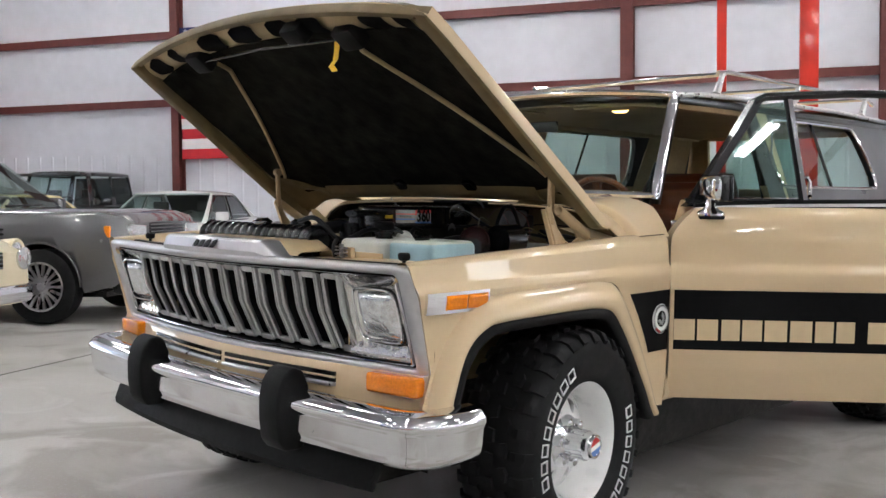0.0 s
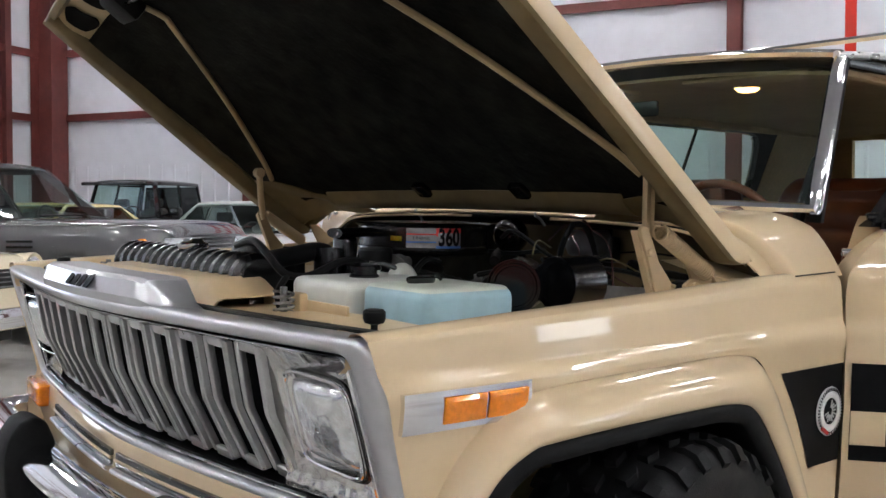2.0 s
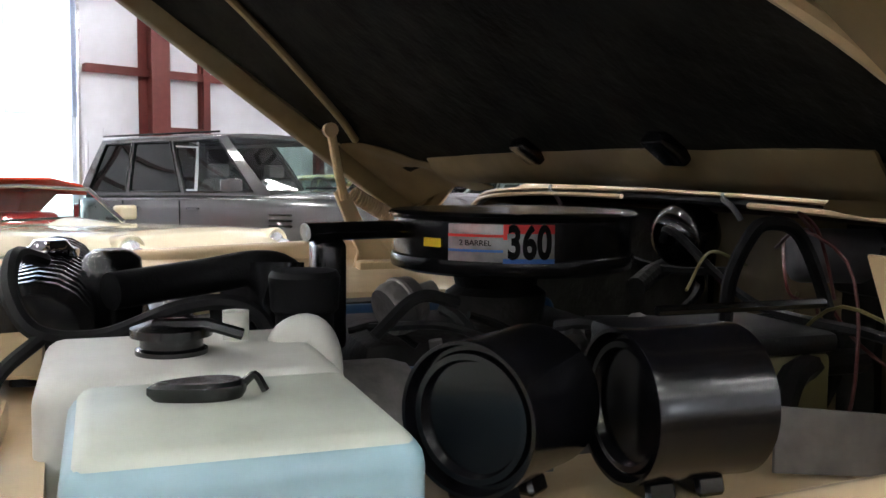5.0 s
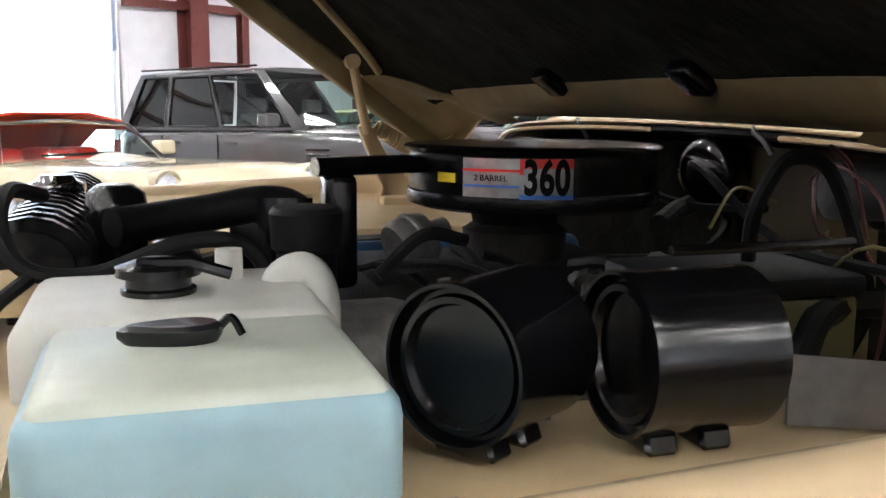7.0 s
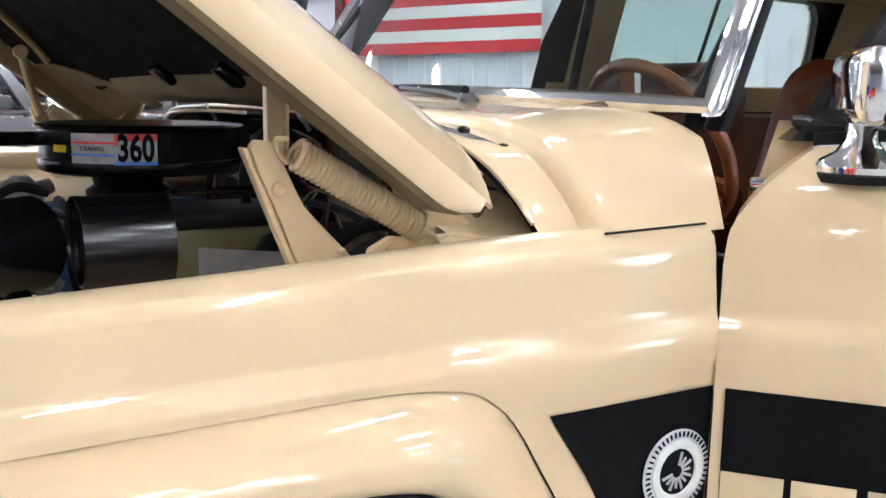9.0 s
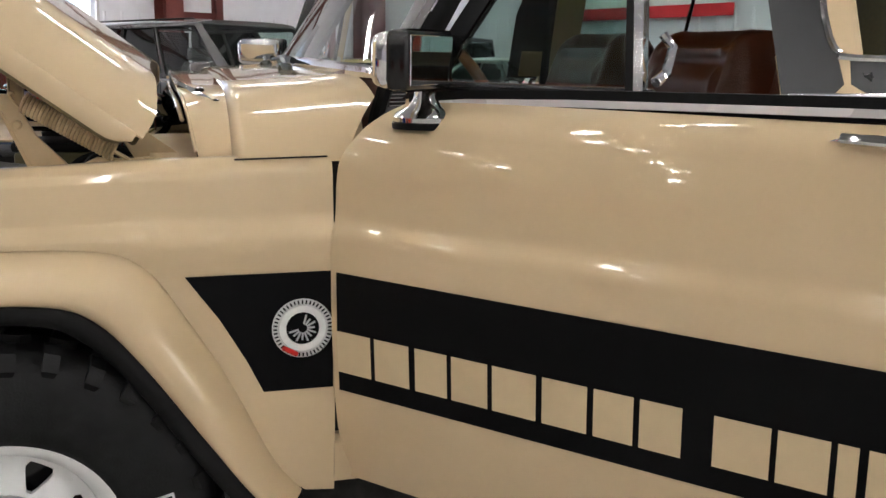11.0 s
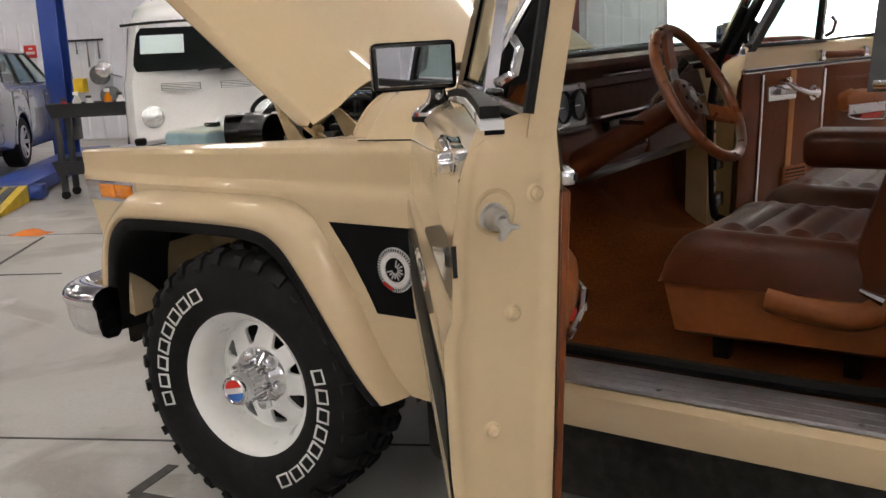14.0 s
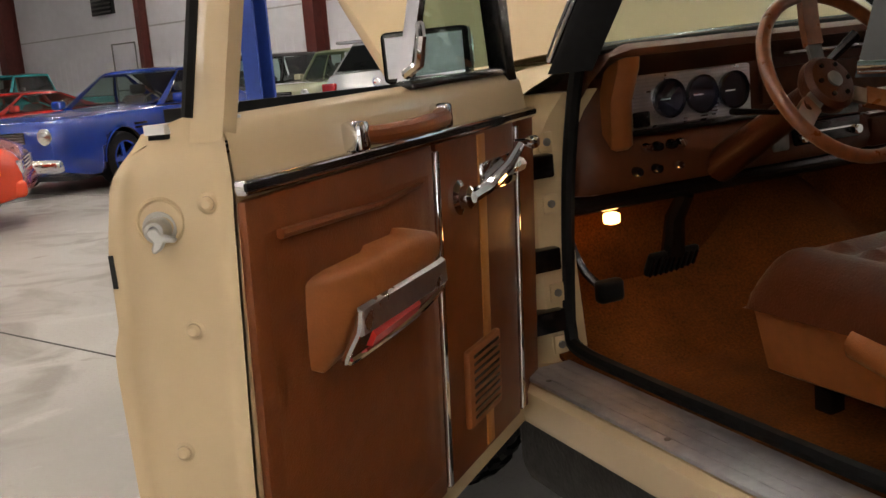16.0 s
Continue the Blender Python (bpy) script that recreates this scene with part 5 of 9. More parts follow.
gl = part("windshield", sheet(ws, 24, 10), GLASS, car, "tinted curved windshield")
gl.visible_shadow = False
edge = [ws(i / 20, 0) for i in range(21)] + [ws(1, i / 8) for i in range(1, 9)] + [ws(1 - i / 20, 1) for i in range(1, 21)] + [ws(0, 1 - i / 8) for i in range(1, 8)]
part("windshield_trim", tube(edge, 0.015, 8, True), CHROME, car, "chrome windshield moulding")
part("windshield_seal", tube([p + Vector((-0.012, 0, 0)) for p in edge], 0.01, 8, True), RUBBER, car, "black windshield seal")
for s in (-1, 1):
    lo, hi = ws(1 if s > 0 else 0, 0), ws(1 if s > 0 else 0, 1)
    rings = []
    for b in (-0.03, 0.0, 0.25, 0.5, 0.75, 0.97, 1.01):
        p = lo.lerp(hi, b)
        k = 0.75 if b in (-0.03, 1.01) else 1.0
        rings.append([p + Vector(q) * k for q in ((0.008, -s * 0.004, 0), (0.006, s * 0.006, 0), (-0.006, s * 0.014, 0.0), (-0.02, s * 0.015, 0.0), (-0.024, s * 0.006, 0.0), (-0.02, -s * 0.01, 0.0))])
    part("a_pillar", loft(rings), CHROME, car, "bright windshield pillar with black seal")
    part("pillar_seal", loft([[lo.lerp(hi, b) + Vector(q) for q in ((-0.026, s * 0.012, 0), (-0.05, s * 0.006, 0), (-0.092, -s * 0.055, 0), (-0.07, -s * 0.062, 0), (-0.034, -s * 0.02, 0))] for b in (-0.08, 0.0, 0.3, 0.7, 1.0)]), RUBBER, car, "black door seal on the pillar", sharp=50)


# roof: two-way crown, drip rails
def roof_half(x):
    return lerp([(-3.72, 0.66), (-3.5, 0.69), (-2.0, 0.715), (-1.2, 0.715), (-0.95, 0.7), (-0.9, 0.685)], x)


def roof_z(x, e):
    base = lerp([(-3.75, 1.6), (-3.5, 1.645), (-2.5, 1.665), (-1.5, 1.66), (-1.05, 1.648), (-0.92, 1.635)], x)
    return base + lerp([(-3.7, 0.03), (-2.0, 0.045), (-1.0, 0.04), (-0.9, 0.033)], x) * (1 - e ** 2.2)


part("roof", sheet(lambda a, b: Vector((-0.915 - 2.62 * a + 0.05 * (1 - (2 * b - 1) ** 2) * (1 - min(1, a * 8)), roof_half(-0.915 - 2.62 * a) * (2 * b - 1), roof_z(-0.915 - 2.62 * a, abs(2 * b - 1)))), 40, 30), TAN, car, "tan roof with roof rack", sharp=60, thick=0.012)
part("headlining", sheet(lambda a, b: Vector((-0.96 - 2.5 * a, (roof_half(-0.96 - 2.5 * a) - 0.02) * (2 * b - 1), roof_z(-0.96 - 2.5 * a, abs(2 * b - 1)) - 0.05)), 16, 16), HEADLINER, car, "beige headlining", thick=0.01)
for s in (-1, 1):
    part("drip_rail", tube([(-0.92 - 2.6 * i / 12, s * (roof_half(-0.92 - 2.6 * i / 12) + 0.006), roof_z(-0.92 - 2.6 * i / 12, 1) - 0.006) for i in range(13)], 0.011, 8), ALU, car, "bright drip rail")
    part("roof_rail", box(-3.4, -0.98, s * 0.7 - 0.03, s * 0.7 + 0.004, 1.6, 1.635, 0.008), BLACKM, car, "black window header")
    # rack
    part("rack_rail", tube([(-1.55, s * 0.56, 1.79), (-1.65, s * 0.56, 1.8), (-3.3, s * 0.56, 1.79), (-3.4, s * 0.56, 1.76)], 0.011, 8), CHROME, car, "chrome roof rack rail")
    for x in (-1.6, -2.4, -3.3):
        part("rack_foot", tube([(x + 0.06, s * 0.56, 1.69), (x, s * 0.56, 1.795)], [0.02, 0.012], 8), ALU, car)
for x in (-1.62, -2.45, -3.3):
    part("rack_bar", tube([(x, -0.56, 1.79), (x, 0.56, 1.79)], 0.011, 8), CHROME, car)

dl = part("dome_lamp", lathe([(0.0, -0.022), (0.03, -0.02), (0.042, -0.01), (0.045, 0.0), (0, 0.0)], Matrix.Translation((-1.45, 0.08, roof_z(-1.45, 0.1) - 0.06)), 20), LAMPLIT, car, "small lit dome lamp under the roof")
part("bezel", tube([(-1.45 + 0.047 * math.cos(0.3142 * k), 0.08 + 0.047 * math.sin(0.3142 * k), roof_z(-1.45, 0.1) - 0.063) for k in range(20)], 0.005, 6, True), CHROME, dl)

# body sides behind the doors
for s in (-1, 1):
    prof = [(0.93, 0.5), (0.945, 0.62), (0.95, 0.8), (0.953, 0.94), (0.94, 0.96), (0.935, 1.04), (0.915, 1.12), (0.87, 1.16)]

    def quarter(a, b):
        x = -1.69 - 2.03 * a
        k = b * (len(prof) - 1)
        i = min(int(k), len(prof) - 2)
        y, z = (prof[i][j] + (prof[i + 1][j] - prof[i][j]) * (k - i) for j in (0, 1))
        arch = 0.47 - abs(x + 2.76)
        if arch > 0 and z < 0.5 + 0.85 * min(arch, 0.4):
            z = 0.5 + 0.85 * min(arch, 0.4)
        return Vector((x, s * (y - 0.05 * max(0, (a - 0.8) / 0.2) ** 2), z))
    q = part("quarter_panel", sheet(quarter, 60, 21), TAN, car, "tan rear quarter panel", sharp=50)
    part("side_band", sheet(lambda a, b: Vector((-1.695 - 0.55 * a, s * lerp([(0.637, 0.949), (0.8, 0.9525), (0.863, 0.9545)], 0.637 + 0.226 * b), 0.637 + 0.226 * b)), 8, 6), BLACKP, car, "black side band decal")
    # black upper side with a rounded rear window
    def upper(x, z):
        b = (z - 1.16) / 0.44
        return Vector((x - 0.12 * max(0.0, (-x - 2.9) / 0.7) * -b, s * (0.865 - 0.165 * b), z))
    hole = [(-1.668, 1.4), (-1.67, 1.3), (-1.69, 1.268), (-1.73, 1.257), (-2.2, 1.255), (-2.72, 1.255), (-2.79, 1.268), (-2.815, 1.31), (-2.8, 1.4), (-2.76, 1.52), (-2.72, 1.565), (-2.66, 1.578), (-2.2, 1.58), (-1.84, 1.578), (-1.79, 1.565), (-1.755, 1.53), (-1.71, 1.46)]
    edge = [(-1.53, 1.39), (-1.53, 1.3), (-1.53, 1.2), (-1.53, 1.16), (-2.2, 1.16), (-2.9, 1.16), (-3.3, 1.16), (-3.62, 1.16), (-3.6, 1.4), (-3.56, 1.62), (-3.2, 1.625), (-2.8, 1.63), (-2.2, 1.632), (-1.8, 1.63), (-1.64, 1.625), (-1.58, 1.6), (-1.56, 1.5)]
    bm = bmesh.new()
    va, vb, vc = ([bm.verts.new(upper(*p) - Vector((0, s * d, 0))) for p in line_] for line_, d in ((edge, 0.0), (hole, 0.0), (hole, 0.03)))
    for k in range(len(edge)):
        k2 = (k + 1) % len(edge)
        bm.faces.new((va[k], va[k2], vb[k2], vb[k]))
        bm.faces.new((vb[k], vb[k2], vc[k2], vc[k]))
    part("upper_side", bm, mat("black_side_paint", (0.012, 0.0125, 0.015), 0.3, coat=0.6, grain=0.05, scale=10), car, "black painted side round the rear window", sharp=25)
    part("upper_trim", sheet(lambda a, b: upper(-1.56 - 1.9 * a, 1.17 + 0.09 * b) - Vector((0, s * 0.04, 0)), 8, 2), HEADLINER, car, thick=0.006)
    part("pillar_trim", sheet(lambda a, b: upper(-2.86 - 0.62 * a, 1.17 + 0.42 * b) - Vector((0, s * 0.045, 0)), 6, 6), HEADLINER, car, "beige rear pillar trim", thick=0.006)
    bm = bmesh.new()
    bm.faces.new([bm.verts.new(upper(*p) - Vector((0, s * 0.012, 0))) for p in hole])
    g = part("rear_side_window", bm, GLASS, car, "fixed rear side window")
    g.visible_shadow = False
    part("window_trim", tube([upper(*p) + Vector((0, s * 0.004, 0)) for p in hole], 0.008, 6, True, smooth=2), CHROME, car, "chrome rear window trim")
    part("slider_bar", tube([upper(-2.24, 1.262) - Vector((0, s * 0.006, 0)), upper(-2.24, 1.575) - Vector((0, s * 0.006, 0))], 0.008, 6), BLACKM, car)
    part("belt_trim", box(-3.6, -1.54, s * 0.868 - 0.006, s * 0.868 + 0.006, 1.164, 1.182, 0.003), CHROME, car, "chrome belt trim")
    # b pillar, sill, rocker
    part("b_pillar", loft([[Vector((x, s * y, z)) for x, y in ((-1.655, y0), (-1.7, y0 + 0.012), (-1.76, y0), (-1.76, y0 - 0.08), (-1.655, y0 - 0.08))] for z, y0 in ((0.5, 0.915), (0.9, 0.93), (1.1, 0.915), (1.2, 0.84), (1.6, 0.7))]), TAN, car, "tan door pillar")
    part("pillar_vent", box(-1.667, -1.653, s * 0.885 - 0.02, s * 0.885 + 0.02, 0.75, 0.95, 0.003), GREYP, car)
    part("rocker", loft([[Vector((x, s * y, z)) for y, z in ((0.8, 0.43), (0.915, 0.435), (0.93, 0.46), (0.932, 0.52), (0.92, 0.535), (0.8, 0.54))] for x in (-0.556, -1.1, -1.66, -2.3)]), TAN, car, "tan rocker panel")
    sp = part("sill_plate", box(-1.66, -0.67, s * 0.855 - 0.065, s * 0.855 + 0.065, 0.538, 0.548, 0.003), SILLM, car, "dull scuffed aluminium sill plate")
    for k in range(3):
        part("rib", box(-1.6, -0.69, s * (0.83 + 0.03 * k) - 0.003, s * (0.83 + 0.03 * k) + 0.003, 0.547, 0.5493), SILLM, sp)
    for x in (-0.76, -1.15, -1.55):
        part("screw", lathe([(0.006, 0), (0.006, 0.002), (0, 0.003)], Matrix.Translation((x, s * 0.9, 0.5478)), 8), CASTM, sp)
    # black rubber door seal round the opening
    seal = [(-0.78, 0.735, 1.34), (-0.735, 0.735, 1.26), (-0.69, 0.735, 1.16), (-0.66, 0.742, 1.02), (-0.648, 0.752, 0.88), (-0.645, 0.765, 0.68), (-0.655, 0.772, 0.61), (-0.69, 0.775, 0.572), (-0.9, 0.775, 0.562), (-1.5, 0.775, 0.562), (-1.59, 0.775, 0.58), (-1.635, 0.775, 0.66), (-1.645, 0.775, 0.9), (-1.645, 0.775, 1.15), (-1.645, 0.675, 1.55)]
    part("door_seal", tube([(x, s * y, z) for x, y, z in seal], 0.016, 8, smooth=5), RUBBER, car, "black rubber door seal")
    # hinge post
    hp = part("hinge_post", loft([[Vector((x, s * y, z)) for x, y in ((-0.562, y0 - 0.03), (-0.59, y0 - 0.045), (-0.62, y0 - 0.065), (-0.645, y0 - 0.1), (-0.645, y0 - 0.19), (-0.562, y0 - 0.19))] for z, y0 in ((0.5, 0.91), (0.8, 0.93), (1.0, 0.925), (1.05, 0.905), (1.09, 0.88), (1.135, 0.84))]), TANJ, car, "tan door hinge post")
    # Black strip added to darken the gap between wing and door.
    part("door_gap_shade", loft([[Vector((x, s * y, z)) for x, y in ((-0.558, y0 - 0.012), (-0.588, y0 - 0.022), (-0.588, y0 - 0.06), (-0.558, y0 - 0.06))] for z, y0 in ((0.5, 0.92), (0.8, 0.94), (1.0, 0.935), (1.05, 0.915), (1.09, 0.88))]), RUBBER, car, "black strip added to darken the door gap")
    for z in (0.58, 0.7, 0.9, 1.035):
        bp_ = part("bolt_plate", box(-0.651, -0.643, s * 0.795 - 0.018, s * 0.795 + 0.018, z - 0.022, z + 0.022, 0.004), TANJ, hp)
        part("bolt", lathe([(0, 0), (0.009, 0), (0.009, 0.006), (0, 0.009)], Matrix.Translation((-0.65, s * 0.795, z)) @ Matrix.Rotation(radians(-90), 4, "Y"), 8), CASTM, bp_)
    for z in (0.64, 0.78, 0.985):
        part("hinge", box(-0.668, -0.6, s * 0.82 - 0.032, s * 0.82 + 0.05, z - 0.026, z + 0.026, 0.006), BLACKM, hp, "black door hinge")
# Blocks added low under the car to keep light off the floor there.
part("front_shade_block", box(-0.46, 0.62, -0.52, 0.52, 0.24, 0.42, 0.04, 2), GRIME, car, "dark block added under the front end to shade the floor")
part("underbody", box(-3.4, -0.46, -0.84, 0.84, 0.2, 0.45, 0.05, 2), GRIME, car, "dark block added under the body to shade the floor")
# tail
part("tail", loft([[Vector((x, y, z)) for y, z in ((-0.9, 0.5), (0.9, 0.5), (0.93, 0.9), (0.87, 1.2), (-0.87, 1.2), (-0.93, 0.9))] for x in (-3.68, -3.73)]), TAN, car, "tan tailgate end")
tw = [[Vector((-3.68 + 0.5 * (z - 1.2), y, z)) for y, z in pts] for pts in ([(-0.87, 1.2), (0.87, 1.2), (0.7, 1.64), (-0.7, 1.64)], [(-0.66, 1.25), (0.66, 1.25), (0.58, 1.58), (-0.58, 1.58)])]
bm = loft([tw[0], tw[1], [p + Vector((0.03, 0, 0)) for p in tw[1]], [p + Vector((0.03, 0, 0)) for p in tw[0]]], True, False, end_closed=True)
part("tail_frame", bm, HEADLINER, car, "beige frame of the tailgate window")
bm = bmesh.new()
bm.faces.new([bm.verts.new(p + Vector((0.015, 0, 0))) for p in tw[1]])
part("tail_window", bm, GLASS, car, "tailgate window").visible_shadow = False

# ---- doors ----
MIRROR = mat("mirror_glass", (0.8, 0.82, 0.84), 0.01, 1.0, rvar=0)
def make_door(s, open_deg):
    """A door in its own frame: x back from the hinge, y outwards, z up."""
    t = radians(open_deg)
    d, n = Vector((-math.cos(t), s * math.sin(t), 0)), Vector((math.sin(t), s * math.cos(t), 0))
    H = Vector((-0.565, s * 0.947, 0))
    m = Matrix(((d.x, n.x, 0, H.x), (d.y, n.y, 0, H.y), (0, 0, 1, 0), (0, 0, 0, 1)))
    LEN = 1.074
    zt, zb = 1.172, 0.445

    def b_out(z):
        return lerp([(0.43, -0.04), (0.5, -0.018), (0.56, -0.002), (0.62, 0.006), (0.75, 0.013), (0.9, 0.014), (0.93, 0.012), (0.945, 0.006), (0.958, 0.0), (1.0, -0.002), (1.05, -0.004), (1.075, -0.009), (1.1, -0.016), (1.13, -0.028), (1.15, -0.047), (1.163, -0.072), (1.172, -0.098)], z)

    def back(z):
        return LEN - lerp([(0.44, 0.02), (0.56, 0.003), (0.62, 0.0), (1.08, 0.0), (1.13, 0.006), (1.15, 0.014), (1.172, 0.034)], z)

    def front(z):
        return lerp([(0.44, -0.008), (1.02, -0.008), (1.06, -0.004), (1.085, 0.008), (1.12, 0.036), (1.15, 0.07), (1.172, 0.1)], z)

    def b_in(z):
        return lerp([(0.44, -0.108), (0.56, -0.12), (1.09, -0.152), (1.12, -0.155), (1.17, -0.152), (1.19, -0.145), (1.198, -0.132)], z)

    def corner(z):
        """Where the shut face meets the inner panel."""
        return lerp([(0.44, 1.024), (0.76, 1.026), (0.95, 1.021), (1.13, 1.016), (1.2, 1.014)], z)

    def rear_lift(z):
        """The rear of the skin stands more upright under the belt."""
        return lerp([(1.08, 0.0), (1.1, 0.003), (1.13, 0.011), (1.15, 0.022), (1.163, 0.034), (1.172, 0.044)], z)

    def skin(a, b):
        z = zb + (zt - zb) * b
        return Vector((front(z) + (back(z) - front(z)) * a, b_out(z) + rear_lift(z) * a ** 1.4, z))
    door = part("door", sheet(skin, 20, 80), TAN, car, "tan door standing wide open", m, sharp=50)
    # rear shut face: outer hem, a step, a slanted face, the shoulder below the window post
    def shut(a, b):
        z = zb + (1.2 - zb) * b
        o = Vector((back(min(z, zt)) - lerp([(1.172, 0), (1.2, 0.016)], z), lerp([(1.1, b_out(1.1) + 0.003), (1.132, -0.018), (1.168, -0.036), (1.187, -0.046), (1.196, -0.066), (1.2, -0.1)], z) if z > 1.1 else b_out(z) + rear_lift(z), z))
        i = Vector((corner(z), b_in(min(z, 1.17)) + 0.004, z))
        p = o.lerp(i, a)
        dip = lerp([(0, 0), (0.09, 0.0), (0.16, 0.007), (0.24, 0.009), (0.84, 0.007), (0.93, 0.001), (1, 0)], a)
        return p - Vector((dip * min(1, (1.2 - z) * 12), 0, 0))
    part("shut_face", sheet(shut, 34, 50), TAN, door, "tan shut face of the door with latch", sharp=60)
    bm = bmesh.new()
    sheet(lambda a, b: Vector((front(zb + (zt - zb) * a), b_out(zb + (zt - zb) * a) + (b_in(zb + (zt - zb) * a) - b_out(zb + (zt - zb) * a)) * b, zb + (zt - zb) * a)), 30, 3, bm)
    sheet(lambda a, b: Vector((0.006 + (LEN - 0.03) * a, b_out(zb) + (b_in(zb) - b_out(zb)) * b, zb)), 10, 3, bm)
    part("front_face", bm, TANJ, door, sharp=50)
    # inner shell: tan metal, rolled over at the window sill
    def shell(a, b):
        z = zb + (1.198 - zb) * (1 - (1 - b) ** 1.6)
        f = lerp([(0.44, 0.006), (1.1, 0.02), (1.198, 0.045)], z)
        return Vector((f + (corner(z) - f) * a, b_in(z), z))
    part("inner_shell", sheet(shell, 12, 40), TAN, door, "tan metal upper part of the door inside", sharp=50)
    part("window_slot", box(0.09, 1.012, -0.131, -0.112, 1.165, 1.196, 0.002, 1), BLACKM, door, "dark window slot")
    bead = part("inner_trim", prism([(0.012, 1.097), (1.018, 1.105), (1.018, 1.125), (0.012, 1.118)], "y", -0.17, -0.152, 0.004, 2), CHROME, door, "black and chrome trim strip")
    part("insert", prism([(0.012, 1.103), (1.019, 1.111), (1.019, 1.12), (0.012, 1.113)], "y", -0.1725, -0.168), BLACKM, bead)
    # trim panels: brown vinyl, three fields, leaning with the shell
    lean_in = Matrix(((1, 0, 0, 0), (0, 1, -0.06, 0.06 * 1.09), (0, 0, 1, 0), (0, 0, 0, 1)))

    def lay(bm):
        return merge(bmesh.new(), bm, lean_in)
    for x0, x1 in ((0.507, 1.016), (0.13, 0.493), (0.012, 0.116)):
        part("trim_panel", lay(box(x0, x1, -0.164, -0.148, 0.49, 1.1, 0.006)), VINYL, door, "brown vinyl door trim")

    def press(a, b):
        k = min(1, 7 * min(a, 1 - a), 8 * min(b, 1 - b))
        return Vector((0.53 + 0.455 * a, -0.1645 - 0.007 * k * k * (3 - 2 * k), 0.535 + 0.52 * b))
    part("pressing", lay(sheet(press, 28, 28)), VINYL, door)
    part("crease", lay(tube([(0.56, -0.168, 1.047), (0.7, -0.171, 1.04), (0.96, -0.17, 1.05)], [0.004, 0.007, 0.004], 8)), VINYL, door)
    for x in (0.5, 0.123):
        part("chrome_strip", lay(box(x - 0.007, x + 0.007, -0.17, -0.155, 0.5, 1.09, 0.003)), CHROME, door, "chrome strip")
    part("tan_stripe", lay(box(0.288, 0.322, -0.167, -0.16, 0.5, 1.095, 0.002)), TANS, door, "caramel stripe")
    gr_ = part("speaker_grille", lay(box(0.262, 0.42, -0.177, -0.16, 0.57, 0.72, 0.008)), TANV, door, "brown slotted speaker grille")
    for k in range(9):
        part("slot", lay(box(0.28, 0.402, -0.179, -0.1755, 0.586 + 0.0145 * k, 0.592 + 0.0145 * k, 0.001, 1)), BLACKM, gr_)
    # armrest: a padded box, stepped on top, tapering to a point below at the back
    rings = []
    for x, z0, zi, zo, dep in ((0.592, 0.93, 0.975, 0.97, 0.03), (0.6, 0.915, 0.982, 0.976, 0.046), (0.63, 0.905, 0.99, 0.982, 0.05), (0.676, 0.9, 1.002, 0.984, 0.05), (0.684, 0.9, 0.992, 0.984, 0.05), (0.765, 0.89, 0.994, 0.984, 0.05), (0.775, 0.89, 0.985, 0.981, 0.049), (0.862, 0.862, 0.985, 0.978, 0.046), (0.9, 0.853, 0.984, 0.975, 0.028), (0.918, 0.862, 0.98, 0.972, 0.008), (0.923, 0.88, 0.97, 0.965, 0.0)):
        rings.append([Vector((x, -0.157 - dep * e, z0 + (zi + (zo - zi) * e - z0) * f)) for e, f in ((-0.2, 0), (0.3, 0.0), (0.62, 0.14), (0.9, 0.36), (1, 0.5), (1, 0.8), (0.94, 0.95), (0.8, 1), (0.3, 1.0), (-0.2, 1))])
    ar = part("armrest", loft(rings), TANV, door, "caramel padded armrest with metal pull", sharp=50)
    part("pull", loft([[Vector((x, y - 0.006, z)) for y, z in ((-0.2, zc + 0.02), (-0.207, zc + 0.016), (-0.207, zc - 0.017), (-0.2, zc - 0.02))] for x, zc in ((0.603, 0.918), (0.62, 0.916), (0.74, 0.914), (0.868, 0.912))]), ALU, ar, "brushed metal pull")
    part("reflector", loft([[Vector((x, y, z)) for y, z in ((-0.203, zc + 0.012), (-0.208, zc + 0.004), (-0.2, zc - 0.01), (-0.19, zc - 0.01))] for x, zc in ((0.69, 0.884), (0.83, 0.878))]), RED, ar, "red door reflector")
    part("lip", tube([(0.6, -0.205, 0.905), (0.615, -0.203, 0.888), (0.7, -0.199, 0.871), (0.82, -0.192, 0.862), (0.87, -0.184, 0.857), (0.878, -0.19, 0.872), (0.872, -0.205, 0.9), (0.869, -0.21, 0.928)], 0.005, 6, smooth=3), CHROME, ar, "bright edge of the pull")
    # window winder, latch lever, grab handle
    wn = part("winder", lathe([(0.0, 0), (0.03, 0), (0.03, 0.01), (0.02, 0.016), (0.02, 0.03), (0.012, 0.036), (0, 0.036)], Matrix.Translation((0.426, -0.158, 1.0)) @ Matrix.Rotation(radians(90), 4, "X"), 20), CHROME, door, "chrome window winder")
    part("arm", tube([(0.426, -0.188, 1.0), (0.36, -0.192, 1.005), (0.27, -0.2, 1.03), (0.21, -0.204, 1.06)], [0.013, 0.009, 0.008, 0.01], 8), CHROME, wn)
    part("knob", lathe([(0.0, 0), (0.007, 0), (0.008, 0.02), (0.013, 0.03), (0.013, 0.04), (0.008, 0.046), (0, 0.046)], Matrix.Translation((0.195, -0.19, 1.064)) @ Matrix.Rotation(radians(90), 4, "X"), 12), CHROME, wn)
    lp = part("latch_plate", box(0.15, 0.32, -0.17, -0.156, 0.985, 1.045, 0.006), CHROME, door, "chrome inside latch")
